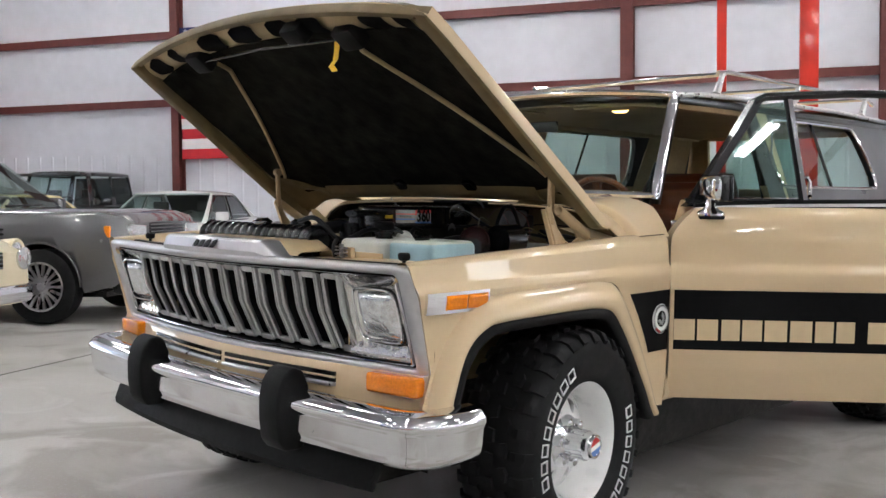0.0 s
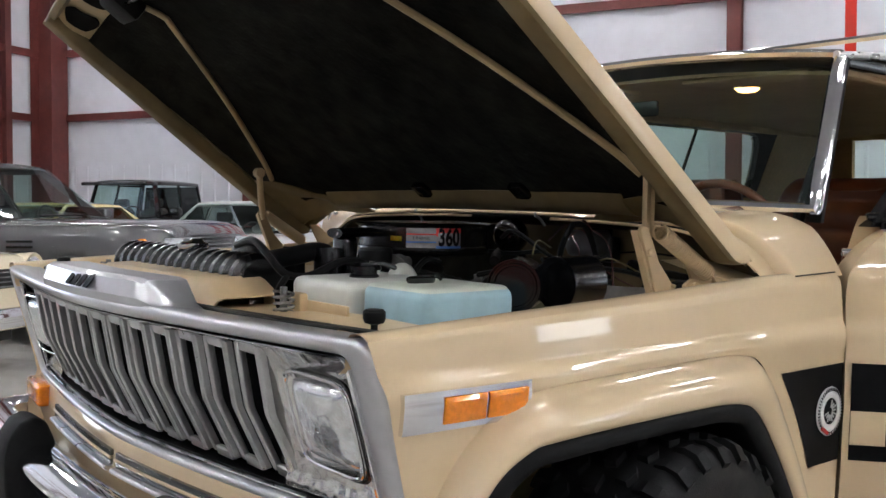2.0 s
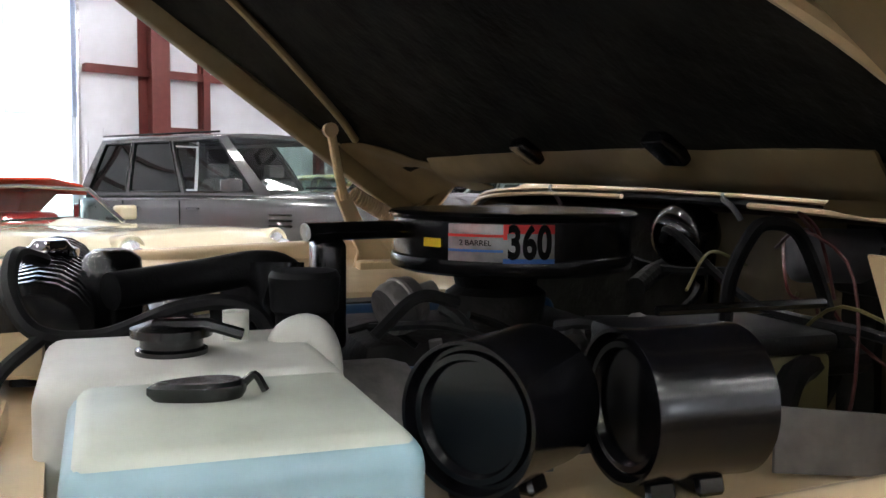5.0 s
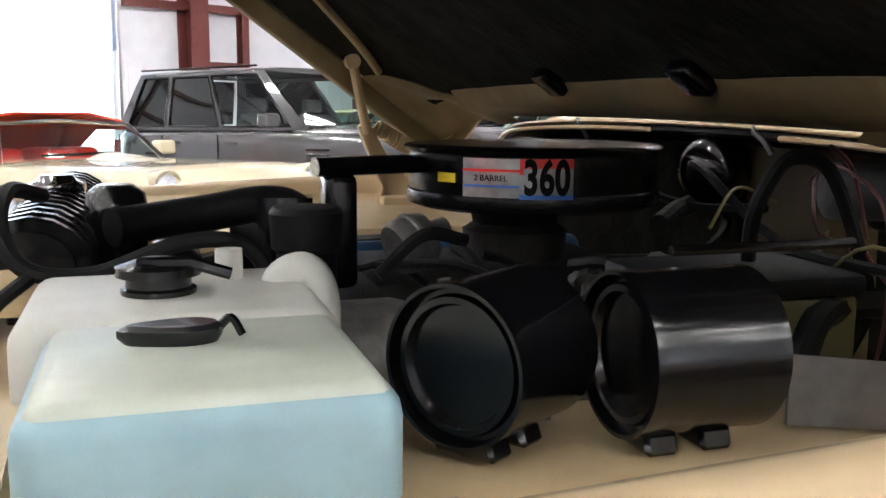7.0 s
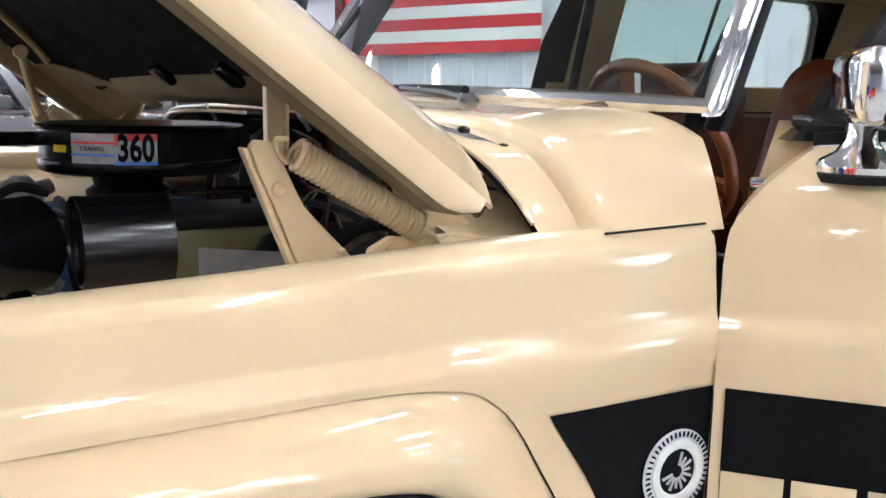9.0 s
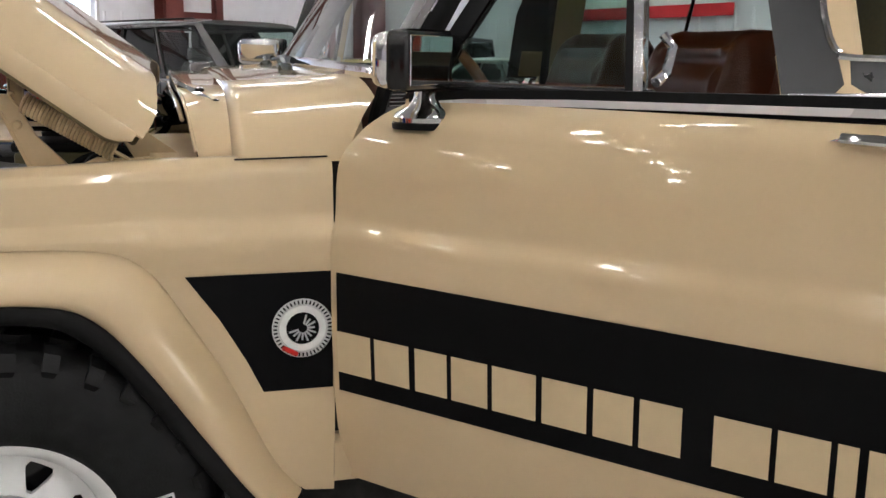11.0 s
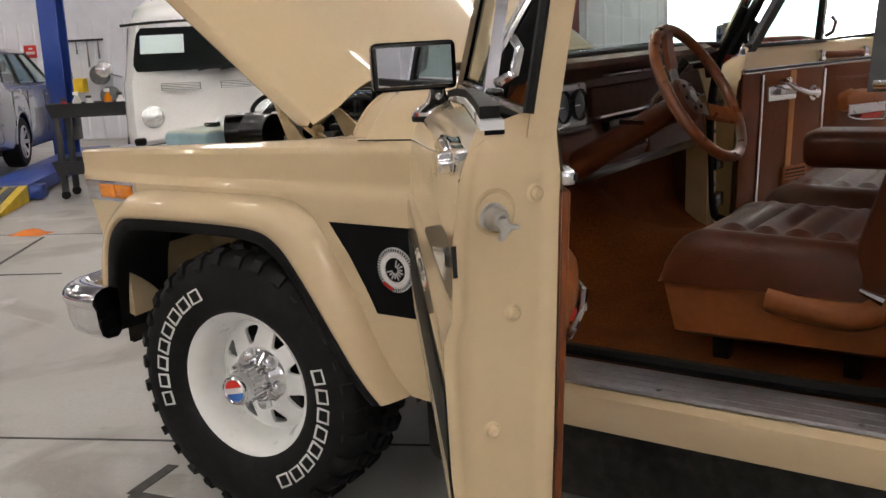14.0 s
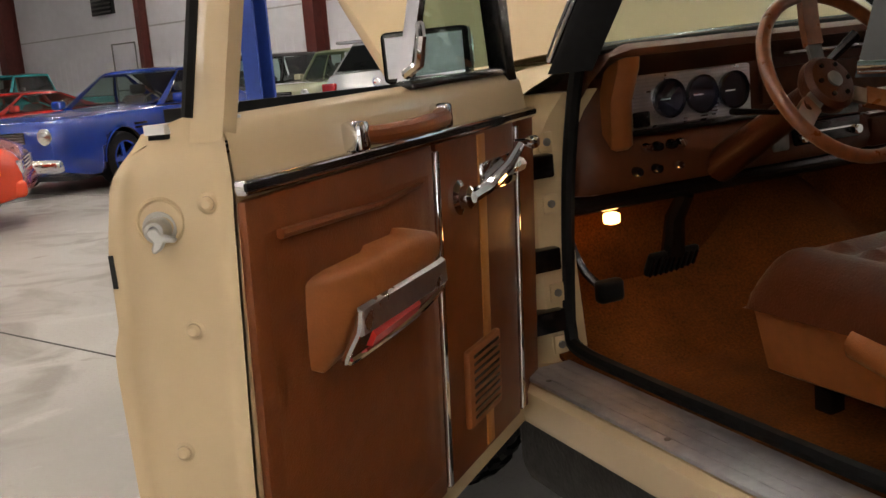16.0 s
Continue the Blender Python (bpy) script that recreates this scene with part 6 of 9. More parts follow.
    part("lever", tube([(0.3, -0.172, 1.015), (0.24, -0.186, 1.02), (0.18, -0.19, 1.022)], [0.01, 0.014, 0.01], 8), ALU, lp)
    gh = part("grab_handle", tube([(0.47, -0.165, 1.145), (0.53, -0.195, 1.142), (0.68, -0.192, 1.14), (0.742, -0.162, 1.142)], 0.014, 10, smooth=5), VINYL, door, "brown grab handle with chrome ends")
    for x in (0.468, 0.752):
        part("end_cap", box(x - 0.015, x + 0.015, -0.184, -0.15, 1.122, 1.164, 0.007), CHROME, gh)
    part("lock_button", lathe([(0.012, 0), (0.012, 0.003), (0.006, 0.004), (0.006, 0.014), (0.012, 0.017), (0.012, 0.026), (0.006, 0.03), (0, 0.03)], Matrix.Translation((0.985, -0.138, 1.193)), 12), ALU, door)
    # outside: band, plain bars in place of the model lettering, belt trim, handle, lock, mirror
    z0, z1 = 0.637, 0.863
    part("side_band", sheet(lambda a, b: Vector((0.006 + (LEN - 0.008) * a, b_out(z0 + (z1 - z0) * b) + 0.002, z0 + (z1 - z0) * b)), 4, 14), BLACKP, door, "black side band decal")
    for x0, x1 in ((0.007, 0.084), (0.093, 0.169), (0.182, 0.249), (0.258, 0.33), (0.339, 0.421), (0.432, 0.511), (0.522, 0.588), (0.598, 0.664), (0.711, 0.792), (0.801, 0.871), (0.88, 0.907), (0.919, 0.985), (0.996, 1.052)):
        part("band_bar", sheet(lambda a, b: Vector((x0 + (x1 - x0) * a, b_out(0.674 + 0.079 * b) + 0.0035, 0.674 + 0.079 * b)), 2, 3), BONE, door, "plain tan bar on the band")
    def belt(dz0, dz1, out, x1):
        """A strip along the belt, from the front corner to the rear edge."""
        rows = ((0.09, 1.156, -0.09), (0.2, 1.166, -0.1), (0.4, 1.173, -0.099), (0.7, 1.178, -0.08), (x1, 1.183, -0.056))
        return loft([[Vector((x, y + o, z + dz)) for o, dz in ((out, dz0), (out, dz1), (-0.024, dz1), (-0.024, dz0))] for x, z, y in rows])
    part("belt_line", belt(-0.006, 0.0, 0.001, 1.034), BLACKP, door, "thin black line under the belt trim")
    part("belt_trim", belt(0.0, 0.0115, 0.006, 1.034), BRIGHT, door, "white bright belt trim")
    part("belt_seal", belt(0.0115, 0.027, 0.002, 1.0), RUBBER, door, "black belt seal")
    hd = part("outside_handle", tube([(0.835, -0.04, 1.146), (0.84, -0.018, 1.155), (0.9, -0.011, 1.154), (0.95, -0.014, 1.146)], 0.008, 10), CHROME, door, "chrome push-button door handle")
    part("base", prism([(0.85, 1.16), (0.93, 1.156), (1.035, 1.158), (1.045, 1.148), (0.975, 1.118), (0.945, 1.112), (0.925, 1.122), (0.91, 1.142), (0.82, 1.15)], "y", -0.06, -0.017, 0.005, 2), CHROME, hd)
    part("button", lathe([(0.013, 0), (0.013, 0.014), (0.01, 0.018), (0, 0.018)], Matrix.Translation((0.95, -0.019, 1.136)) @ Matrix.Rotation(radians(-90), 4, "X"), 14), CHROME, hd)
    lk = part("key_lock", lathe([(0.0, 0), (0.014, 0), (0.014, 0.004), (0.011, 0.007), (0.006, 0.006), (0, 0.006)], Matrix.Translation((1.02, b_out(1.025) - 0.001, 1.025)) @ Matrix.Rotation(radians(-90), 4, "X"), 20), BLACKM, door, "round dark key lock")
    part("keyhole", box(1.0185, 1.0215, b_out(1.025), b_out(1.025) + 0.0065, 1.019, 1.031, 0.001, 1), ALU, lk)
    # latch and screws on the slanted shut face
    def on_shut(b, z):
        o, i = shut(0, (z - zb) / (1.2 - zb)), shut(1, (z - zb) / (1.2 - zb))
        k = (b - o.y) / (i.y - o.y)
        ang = math.atan2(o.x - i.x, o.y - i.y)
        return Matrix.Translation(shut(k, (z - zb) / (1.2 - zb))) @ Matrix.Rotation(-ang, 4, "Z") @ Matrix.Rotation(radians(90), 4, "Y")
    LATCHM = bpy.data.materials.get("bright_zinc_latch") or mat("bright_zinc_latch", (0.55, 0.54, 0.52), 0.32, 0.85, grain=0.15, scale=60)
    la = part("latch", lathe([(0.0, 0.018), (0.005, 0.018), (0.007, 0.022), (0.011, 0.021), (0.014, 0.016), (0.015, 0.0), (0.02, 0.001), (0.022, -0.002)], on_shut(-0.06, 1.075), 20), LATCHM, door, "cast metal door latch")
    part("claw", merge(bmesh.new(), prism([(-0.005, -0.004), (0.003, -0.009), (0.008, -0.024), (0.014, -0.024), (0.013, -0.011), (0.021, -0.006), (0.026, 0.003), (0.021, 0.006), (0.012, 0.002), (0.003, 0.009), (-0.004, 0.007)], "z", 0.015, 0.024, 0.002, 1), on_shut(-0.06, 1.075)), LATCHM, la)
    part("latch_recess", lathe([(0.024, 0.0), (0.027, 0.0015), (0.03, 0.0)], on_shut(-0.062, 1.083), 24, caps=False), TANJ, la)
    for b, z in ((-0.107, 1.1), (-0.07, 0.95), (-0.035, 0.796)):
        part("screw", lathe([(0.013, 0), (0.011, 0.0012), (0.009, 0.002), (0.0085, 0.006), (0.005, 0.009), (0, 0.009)], on_shut(b - 0.01, z), 14), TAN, door)
    part("striker_slot", merge(bmesh.new(), box(-0.02, 0.02, -0.003, 0.003, -0.002, 0.001), on_shut(-0.006, 1.03)), BLACKM, door)
    # window frame: black front quarter, tan rear post, glass let down
    def wf(x, z):
        return Vector((x, -0.122 - 0.2 * (z - 1.19), z))
    top = 1.6
    fr = part("window_frame", loft([[wf(x, z) + Vector(q) for q in ((-0.03, -0.03, 0), (0.016, -0.03, 0), (0.022, 0.004, 0), (-0.014, 0.012, 0))] for x, z in ((0.075, 1.172), (0.1, 1.2), (0.19, 1.34), (0.28, 1.48), (0.345, top - 0.005))]), BLACKM, door, "black front window frame")
    part("sill_foot", box(0.06, 0.53, -0.152, -0.12, 1.19, 1.206, 0.006), BLACKM, fr)
    part("top_frame", tube([wf(0.33, top - 0.02), wf(0.37, top), wf(0.7, top + 0.012), wf(1.0, top + 0.005)], 0.016, 8), BLACKM, door, "black upper window frame")

    def post(z):
        k = (z - 1.2)
        return [wf(x - 0.06 * k, z) + Vector((0, y, 0)) for x, y in ((1.026, 0.01), (1.02, -0.004), (1.015, -0.028), (0.993, -0.031), (0.988, -0.02), (0.988, 0.01))]
    part("rear_post", loft([post(z) for z in (1.17, 1.33, 1.46, top + 0.01)]), TAN, door, "tan rear window post", sharp=40)
    part("post_seal", tube([wf(1.028, 1.2) + Vector((0, 0.013, 0)), wf(1.018, 1.36) + Vector((0, 0.013, 0)), wf(1.004, top) + Vector((0, 0.013, 0))], 0.007, 6), RUBBER, door)
    part("channel", tube([wf(0.974, 1.2), wf(0.964, 1.36), wf(0.95, top)], 0.008, 6), BLACKM, door)
    part("vent_bar", loft([[wf(x + dx, z) + Vector((0, dy, 0)) for dx, dy in ((-0.008, -0.016), (0.008, -0.016), (0.008, 0.006), (-0.008, 0.006))] for x, z in ((0.512, 1.19), (0.46, top))]), CHROME, door, "chrome vent window bar")
    part("bar_seal", loft([[wf(x + dx, z) + Vector((0, dy, 0)) for dx, dy in ((-0.022, -0.012), (-0.009, -0.012), (-0.009, 0.004), (-0.022, 0.004))] for x, z in ((0.512, 1.19), (0.46, top))]), RUBBER, door)
    part("vent_handle", tube([wf(0.53, 1.215) + Vector((0, -0.014, 0)), wf(0.536, 1.23) + Vector((0, -0.04, 0)), wf(0.54, 1.27) + Vector((0, -0.042, 0)), wf(0.525, 1.29) + Vector((0, -0.03, 0))], [0.009, 0.008, 0.006, 0.007], 8), CHROME, door, "chrome vent latch")
    shear = Matrix(((1, 0, 0, 0), (0, 1, -0.2, -0.122 + 0.2 * 1.19), (0, 0, 1, 0), (0, 0, 0, 1)))
    g = part("vent_glass", merge(bmesh.new(), prism([(0.115, 1.21), (0.49, 1.21), (0.445, top - 0.02), (0.35, top - 0.03), (0.2, 1.34)], "y", -0.003, 0.0), shear), GLASS, door, "vent glass")
    g.visible_shadow = False
    # mirror on the belt line
    mi = part("door_mirror", lathe([(0.056, 0.0), (0.056, 0.008), (0.05, 0.016), (0.03, 0.026), (0.02, 0.04), (0.016, 0.07), (0, 0.07)], Matrix.Translation((0.144, -0.062, 1.138)), 28), CHROME, door, "chrome door mirror on a pedestal")
    # the head looks back along the car
    part("foot_gasket", lathe([(0.0, -0.012), (0.057, -0.012), (0.058, -0.002), (0.055, 0.002), (0, 0.002)], Matrix.Translation((0.144, -0.062, 1.138)), 28), RUBBER, mi)
    turn = Matrix.Translation((0.164, -0.012, 1.243)) @ Matrix.Rotation(radians(-9), 4, "Z")
    part("shell", box(-0.05, -0.008, -0.085, 0.085, -0.045, 0.045, 0.02, 3), CHROME, mi, "chrome mirror shell", m=turn)
    part("rim", box(-0.016, 0.014, -0.088, 0.088, -0.049, 0.049, 0.01, 2), BLACKM, mi, m=turn)
    part("bezel", box(0.008, 0.024, -0.089, 0.089, -0.05, 0.05, 0.012, 3), BLACKM, mi, m=turn)
    part("glass", box(0.024, 0.0265, -0.079, 0.079, -0.04, 0.04, 0.001, 1), MIRROR, mi, m=turn)
    return door


make_door(1, 50), make_door(-1, 69)

# ---- engine bay ----
# inner fenders with flat shelves, radiator support
for s in (-1, 1):
    sh = part("inner_fender", loft([[Vector((x, s * y, z)) for y, z in ((0.882, 1.022), (0.862, 1.012), (0.835, 1.0), (0.8, 0.997), (0.62, 0.989), (0.56, 0.97), (0.535, 0.9), (0.53, 0.55))] for x in (0.66, 0.4, 0.1, -0.1, -0.27)], False, False), TANJ, car, "tan inner fender shelf", sharp=50, thick=0.003)
for x, y in ((0.31, 0.8), (0.2, 0.66), (0.02, 0.82), (-0.02, 0.6)):
    part("bolt", lathe([(0, 0), (0.01, 0), (0.01, 0.007), (0, 0.009)], Matrix.Translation((x, y, 0.996)), 6), GREYP, car)
part("shelf_slot", box(0.215, 0.258, 0.857, 0.872, 1.008, 1.02, 0.002, 1), BLACKM, car, "dark slot in the inner fender")
# support panel behind the grille: sloping deck with a raised middle shroud
part("radiator_support", sheet(lambda a, b: Vector((0.56 + 0.15 * b - 0.02 * (2 * a - 1) ** 2, 0.84 * (2 * a - 1), 1.0 + 0.008 * math.sin(9 * a))), 30, 6), TANJ, car, "tan radiator support deck", thick=0.004)
part("deck_edge_seal", bowed(-0.86, 0.86, 1.0, 1.01, -0.068, -0.042, 30, 0.003), RUBBER, car, "black seal along the header")
part("deck_flange", sheet(lambda a, b: Vector((0.555 - 0.004 * b, 0.3 + 0.54 * a, 1.004 - 0.2 * b)), 8, 3), TANJ, car, thick=0.004)
rings = [[Vector((x, y, z)) for x, z in ((0.72, 1.0), (0.705, 1.04), (0.69, 1.054), (0.58, 1.058), (0.566, 1.05), (0.555, 0.95))] for y in (-0.36, -0.3, 0.0, 0.265, 0.33)]
for r_, k in ((rings[0], 0.5), (rings[-1], 0.4)):
    for p in r_:
        p.z = 1.0 + (p.z - 1.0) * k
part("latch_shroud", loft(rings, False, False), TANJ, car, "tan raised latch shroud", sharp=40, thick=0.004)
# hood catch springs and rubber buffers
for y in (0.455, -0.455):
    cat = part("hood_catch", box(0.592, 0.612, y - 0.012, y + 0.03, 1.0, 1.04, 0.006), TANJ, car, "hood catch with a coil spring")
    pts = [(0.636 + 0.019 * math.cos(k * 0.7), y + 0.012 + 0.019 * math.sin(k * 0.7), 0.975 + 0.0013 * k) for k in range(54)]
    part("spring", tube(pts, 0.0028, 6), CASTM, cat, "steel spring")
    part("pin", tube([(0.636, y + 0.012, 0.98), (0.636, y + 0.012, 1.052)], 0.007, 8), GREYP, cat)
    part("lip", box(0.585, 0.592, y - 0.02, y + 0.16, 1.0, 1.026, 0.003), TANJ, cat)
for x, y in ((0.645, 0.775), (0.645, -0.775)):
    part("rubber_buffer", lathe([(0.006, 0), (0.006, 0.015), (0.016, 0.018), (0.019, 0.025), (0.019, 0.036), (0.015, 0.04), (0, 0.04)], Matrix.Translation((x, y, 1.0)), 16), RUBBER, car, "black rubber hood buffer")
# radiator with ribbed black top tank
rd = part("radiator", box(0.53, 0.6, -0.42, 0.26, 0.55, 1.02, 0.01), BLACKM, car, "black radiator with ribbed top tank")
bm = bmesh.new()
rings = []
for i in range(90):
    y = -0.42 + 0.69 * i / 89
    r_ = 0.047 + 0.006 * (1 if math.sin(i * 1.05) > 0 else -1)
    rings.append([Vector((0.575 + 1.1 * r_ * math.cos(2 * math.pi * k / 16), y, 1.05 + r_ * math.sin(2 * math.pi * k / 16))) for k in range(16)])
part("top_tank", loft(rings), BLACKM, rd, "glossy ribbed black tank", sharp=30)
part("filler_cap", lathe([(0.0, 0.0), (0.034, 0.0), (0.036, 0.006), (0.036, 0.012), (0.026, 0.016), (0.02, 0.024), (0, 0.024)], Matrix.Translation((0.572, -0.07, 1.098)), 20), CHROME, rd, "chrome radiator cap")
part("shroud", box(0.4, 0.46, -0.36, 0.3, 0.6, 1.05, 0.02), BLACKM, car, "black fan shroud")
part("thermostat_housing", loft([[Vector((0.497 + 0.036 * k_ * math.cos(2 * math.pi * k / 16), 0.06 + 0.045 * k_ * math.sin(2 * math.pi * k / 16), z)) for k in range(16)] for z, k_ in ((0.9, 0.95), (1.02, 0.95), (1.055, 1.0), (1.085, 1.05), (1.108, 0.95), (1.118, 0.6))]), BLACKM, car, "glossy black housing", sharp=50)
# fan
fan = part("fan", lathe([(0.0, 0), (0.06, 0), (0.06, 0.03), (0.03, 0.05), (0, 0.05)], Matrix.Translation((0.32, 0, 0.9)) @ Matrix.Rotation(radians(90), 4, "Y"), 16), CASTM, car, "cooling fan at rest")
for k in range(7):
    part("blade", box(-0.004, 0.004, -0.03, 0.03, 0.05, 0.2, 0.002, 1), BLACKM, fan, m=Matrix.Translation((0.34, 0, 0.9)) @ Matrix.Rotation(2 * math.pi * k / 7, 4, "X") @ Matrix.Rotation(radians(30), 4, "Z"))
# block, heads and valve covers
part("engine_block", box(-0.25, 0.28, -0.2, 0.2, 0.55, 0.86, 0.03), GRIME, car, "dark oily engine block")
for s in (-1, 1):
    part("valve_cover", box(-0.26, 0.22, -0.055, 0.055, -0.04, 0.045, 0.018, 3), mat("dark_blue_enamel", (0.015, 0.05, 0.12), 0.4, grain=0.3, scale=25, stain=0.3, sscale=8), car, "dark blue valve cover", m=Matrix.Translation((0, s * 0.27, 0.93)) @ Matrix.Rotation(radians(-35 * s), 4, "X"))
    part("exhaust_manifold", tube([(0.2, s * 0.34, 0.83), (0.0, s * 0.38, 0.82), (-0.2, s * 0.36, 0.78)], 0.035, 10), GRIME, car)
part("intake", box(-0.2, 0.2, -0.13, 0.13, 0.86, 1.0, 0.03), GRIME, car, "dark intake manifold")
part("carburettor", lathe([(0.07, 0), (0.075, 0.05), (0.06, 0.06), (0.07, 0.1), (0, 0.1)], Matrix.Translation((-0.04, 0, 0.99)), 16), GRIME, car)
# air cleaner with snorkel and printed plate
AC = Vector((-0.0685, -0.0085, 0))
AR = 0.176
ac = part("air_cleaner", lathe([(0.0, 1.075), (AR - 0.01, 1.075), (AR + 0.003, 1.08), (AR + 0.005, 1.088), (AR + 0.003, 1.098), (AR, 1.1), (AR, 1.15), (AR + 0.006, 1.152), (AR + 0.008, 1.157), (AR + 0.004, 1.16), (AR - 0.03, 1.161), (0.02, 1.16), (0, 1.16)], Matrix.Translation(AC), 64), BLACKM, car, "round black air cleaner", sharp=40)
part("snorkel", loft([[Vector((x, y + 0.036 * math.cos(2 * math.pi * k / 14), z + 0.0125 * math.sin(2 * math.pi * k / 14))) for k in range(14)] for x, y, z in ((0.08, 0.0, 1.134), (0.13, 0.03, 1.136), (0.2, 0.05, 1.136), (0.246, 0.05, 1.135), (0.255, 0.05, 1.135))]), BLACKM, ac, "black snorkel", sharp=60)
part("intake_leg", box(0.205, 0.246, 0.02, 0.085, 0.98, 1.128, 0.012, 3), BLACKM, ac, "black intake leg")
part("filler_neck", lathe([(0.03, 0.9), (0.031, 1.06), (0.036, 1.065), (0.038, 1.1), (0.034, 1.106), (0.02, 1.107), (0, 1.107)], Matrix.Translation((0.307, 0.3, 0.006)), 24), RUBBER, car, "black rubber-capped filler neck")


def round_plate(a0, a1, z0, z1, off):
    return sheet(lambda a, b: AC + Vector(((AR + off) * math.cos(a0 + (a1 - a0) * a), (AR + off) * math.sin(a0 + (a1 - a0) * a), z0 + (z1 - z0) * b)), 16, 2)


A0, A1 = radians(84.5), radians(38)
SILV = mat("printed_silver_foil", (0.7, 0.7, 0.7), 0.25, 0.7, grain=0.25, scale=60)
pl = part("printed_plate", round_plate(A0, A1, 1.097, 1.148, 0.0025), SILV, ac, "silver, red and blue engine plate")
mid = A0 + (A1 - A0) * 0.47
part("field", round_plate(mid, A0, 1.136, 1.148, 0.0035), RED, pl)
part("field", round_plate(mid, A0, 1.097, 1.103, 0.0035), BLUEM, pl)
part("field", round_plate(mid, mid + 0.03, 1.128, 1.148, 0.0036), RED, pl)
part("field", round_plate(A1, mid, 1.131, 1.1345, 0.0035), RED, pl)
part("field", round_plate(A1, mid, 1.111, 1.1145, 0.0035), BLUEM, pl)


def wrap_words(text, size, ang, z, off, sx=1.0, bold=0.0):
    """Lettering wrapped round the air cleaner."""
    me = words(text, size, 0.0008, bold)
    for v in me.vertices:
        a = ang + v.co.x * sx / AR
        r_ = AR + off + v.co.z
        v.co = Vector((AC.x + r_ * math.cos(a), AC.y + r_ * math.sin(a), z + v.co.y))
    return me


for k, digit in enumerate("360"):
    part("digit", wrap_words(digit, 0.06, A0 + (A1 - A0) * (0.37 - 0.135 * k), 1.1225, 0.005, 0.62, 0.0022), BLACKP, pl, "black figure")
part("words", wrap_words("2 BARREL", 0.0105, A0 + (A1 - A0) * 0.73, 1.1228, 0.0035, 1.0), BLACKP, pl, "small black lettering")
part("caution_label", round_plate(radians(24), radians(34), 1.115, 1.127, 0.0025), YELLOW, ac, "yellow label")
# upper radiator hose and small hoses
part("upper_hose", tube([(0.5, 0.13, 1.075), (0.45, 0.1, 1.078), (0.386, 0.08, 1.084), (0.32, 0.07, 1.092), (0.28, 0.06, 1.08), (0.25, 0.05, 1.03)], 0.0225, 12, smooth=6), RUBBER, car, "thick black radiator hose")
part("snorkel_hose", tube([(0.3, 0.09, 1.1), (0.3, 0.1, 1.02), (0.28, 0.14, 0.92)], 0.035, 12, smooth=6), BLACKM, car, "black intake duct")
part("overflow_hose", tube([(0.57, 0.15, 1.115), (0.59, 0.26, 1.13), (0.59, 0.33, 1.1), (0.566, 0.35, 1.066), (0.51, 0.35, 1.06), (0.441, 0.35, 1.084), (0.393, 0.35, 1.088), (0.361, 0.35, 1.07), (0.35, 0.36, 1.03)], 0.0085, 8, smooth=8), RUBBER, car, "thin black overflow hose")
part("overflow_hose", tube([(0.56, 0.35, 1.064), (0.6, 0.38, 1.03), (0.61, 0.42, 0.98)], 0.007, 8, smooth=6), RUBBER, car)
part("alternator", lathe([(0.0, 0), (0.06, 0), (0.066, 0.02), (0.066, 0.09), (0.055, 0.11), (0, 0.11)], Matrix.Translation((0.2, 0.32, 0.95)) @ Matrix.Rotation(radians(90), 4, "Y"), 20), CASTM, car, "cast alternator")
part("bracket", prism([(0.3, 0.95), (0.35, 0.95), (0.348, 1.08), (0.338, 1.11), (0.322, 1.06)], "y", 0.275, 0.28, 0.001, 1), BLACKM, car, "black pointed bracket")
part("vacuum_motor", lathe([(0.0, 0), (0.03, 0), (0.034, 0.01), (0.034, 0.022), (0.036, 0.024), (0.036, 0.028), (0.034, 0.03), (0.03, 0.045), (0.015, 0.05), (0.012, 0.075), (0, 0.075)], Matrix.Translation((0.185, 0.19, 1.045)) @ Matrix.Rotation(radians(-70), 4, "Y") @ Matrix.Rotation(radians(15), 4, "X"), 20), CASTM, car, "grey vacuum valve")
rnd = random.Random(5)
for k in range(16):
    x, y, z = rnd.uniform(-0.1, 0.22), rnd.uniform(0.22, 0.42), rnd.uniform(0.93, 1.04)
    part("fitting", lathe([(0, 0), (0.014, 0), (0.016, 0.012), (0.008, 0.016), (0.008, 0.035), (0, 0.035)], Matrix.Translation((x, y, z)) @ Matrix.Rotation(rnd.uniform(0, 3), 4, "X") @ Matrix.Rotation(rnd.uniform(0, 3), 4, "Y"), 10), rnd.choice((CASTM, GRIME, GRIME)), car)
for k in range(14):
    a = Vector((rnd.uniform(-0.15, 0.25), rnd.uniform(0.15, 0.42), rnd.uniform(0.92, 1.05)))
    b = a + Vector((rnd.uniform(-0.2, 0.1), rnd.uniform(-0.05, 0.15), rnd.uniform(-0.08, 0.05)))
    part("hose", tube([a, a.lerp(b, 0.5) + Vector((0, 0, rnd.uniform(0.0, 0.05))), b], rnd.uniform(0.004, 0.008), 7, smooth=6), RUBBER, car)
WIRER = mat("dull_red_wire", (0.06, 0.008, 0.006), 0.5)
WIREY = mat("dull_yellow_wire", (0.11, 0.09, 0.02), 0.5)
GLOSSB = mat("glossy_black_enamel", (0.004, 0.004, 0.0045), 0.12, coat=0.5, grain=0.2, scale=30)
MOTORG = mat("grey_motor_paint", (0.11, 0.11, 0.115), 0.45, grain=0.2, scale=40, stain=0.2, sscale=12)
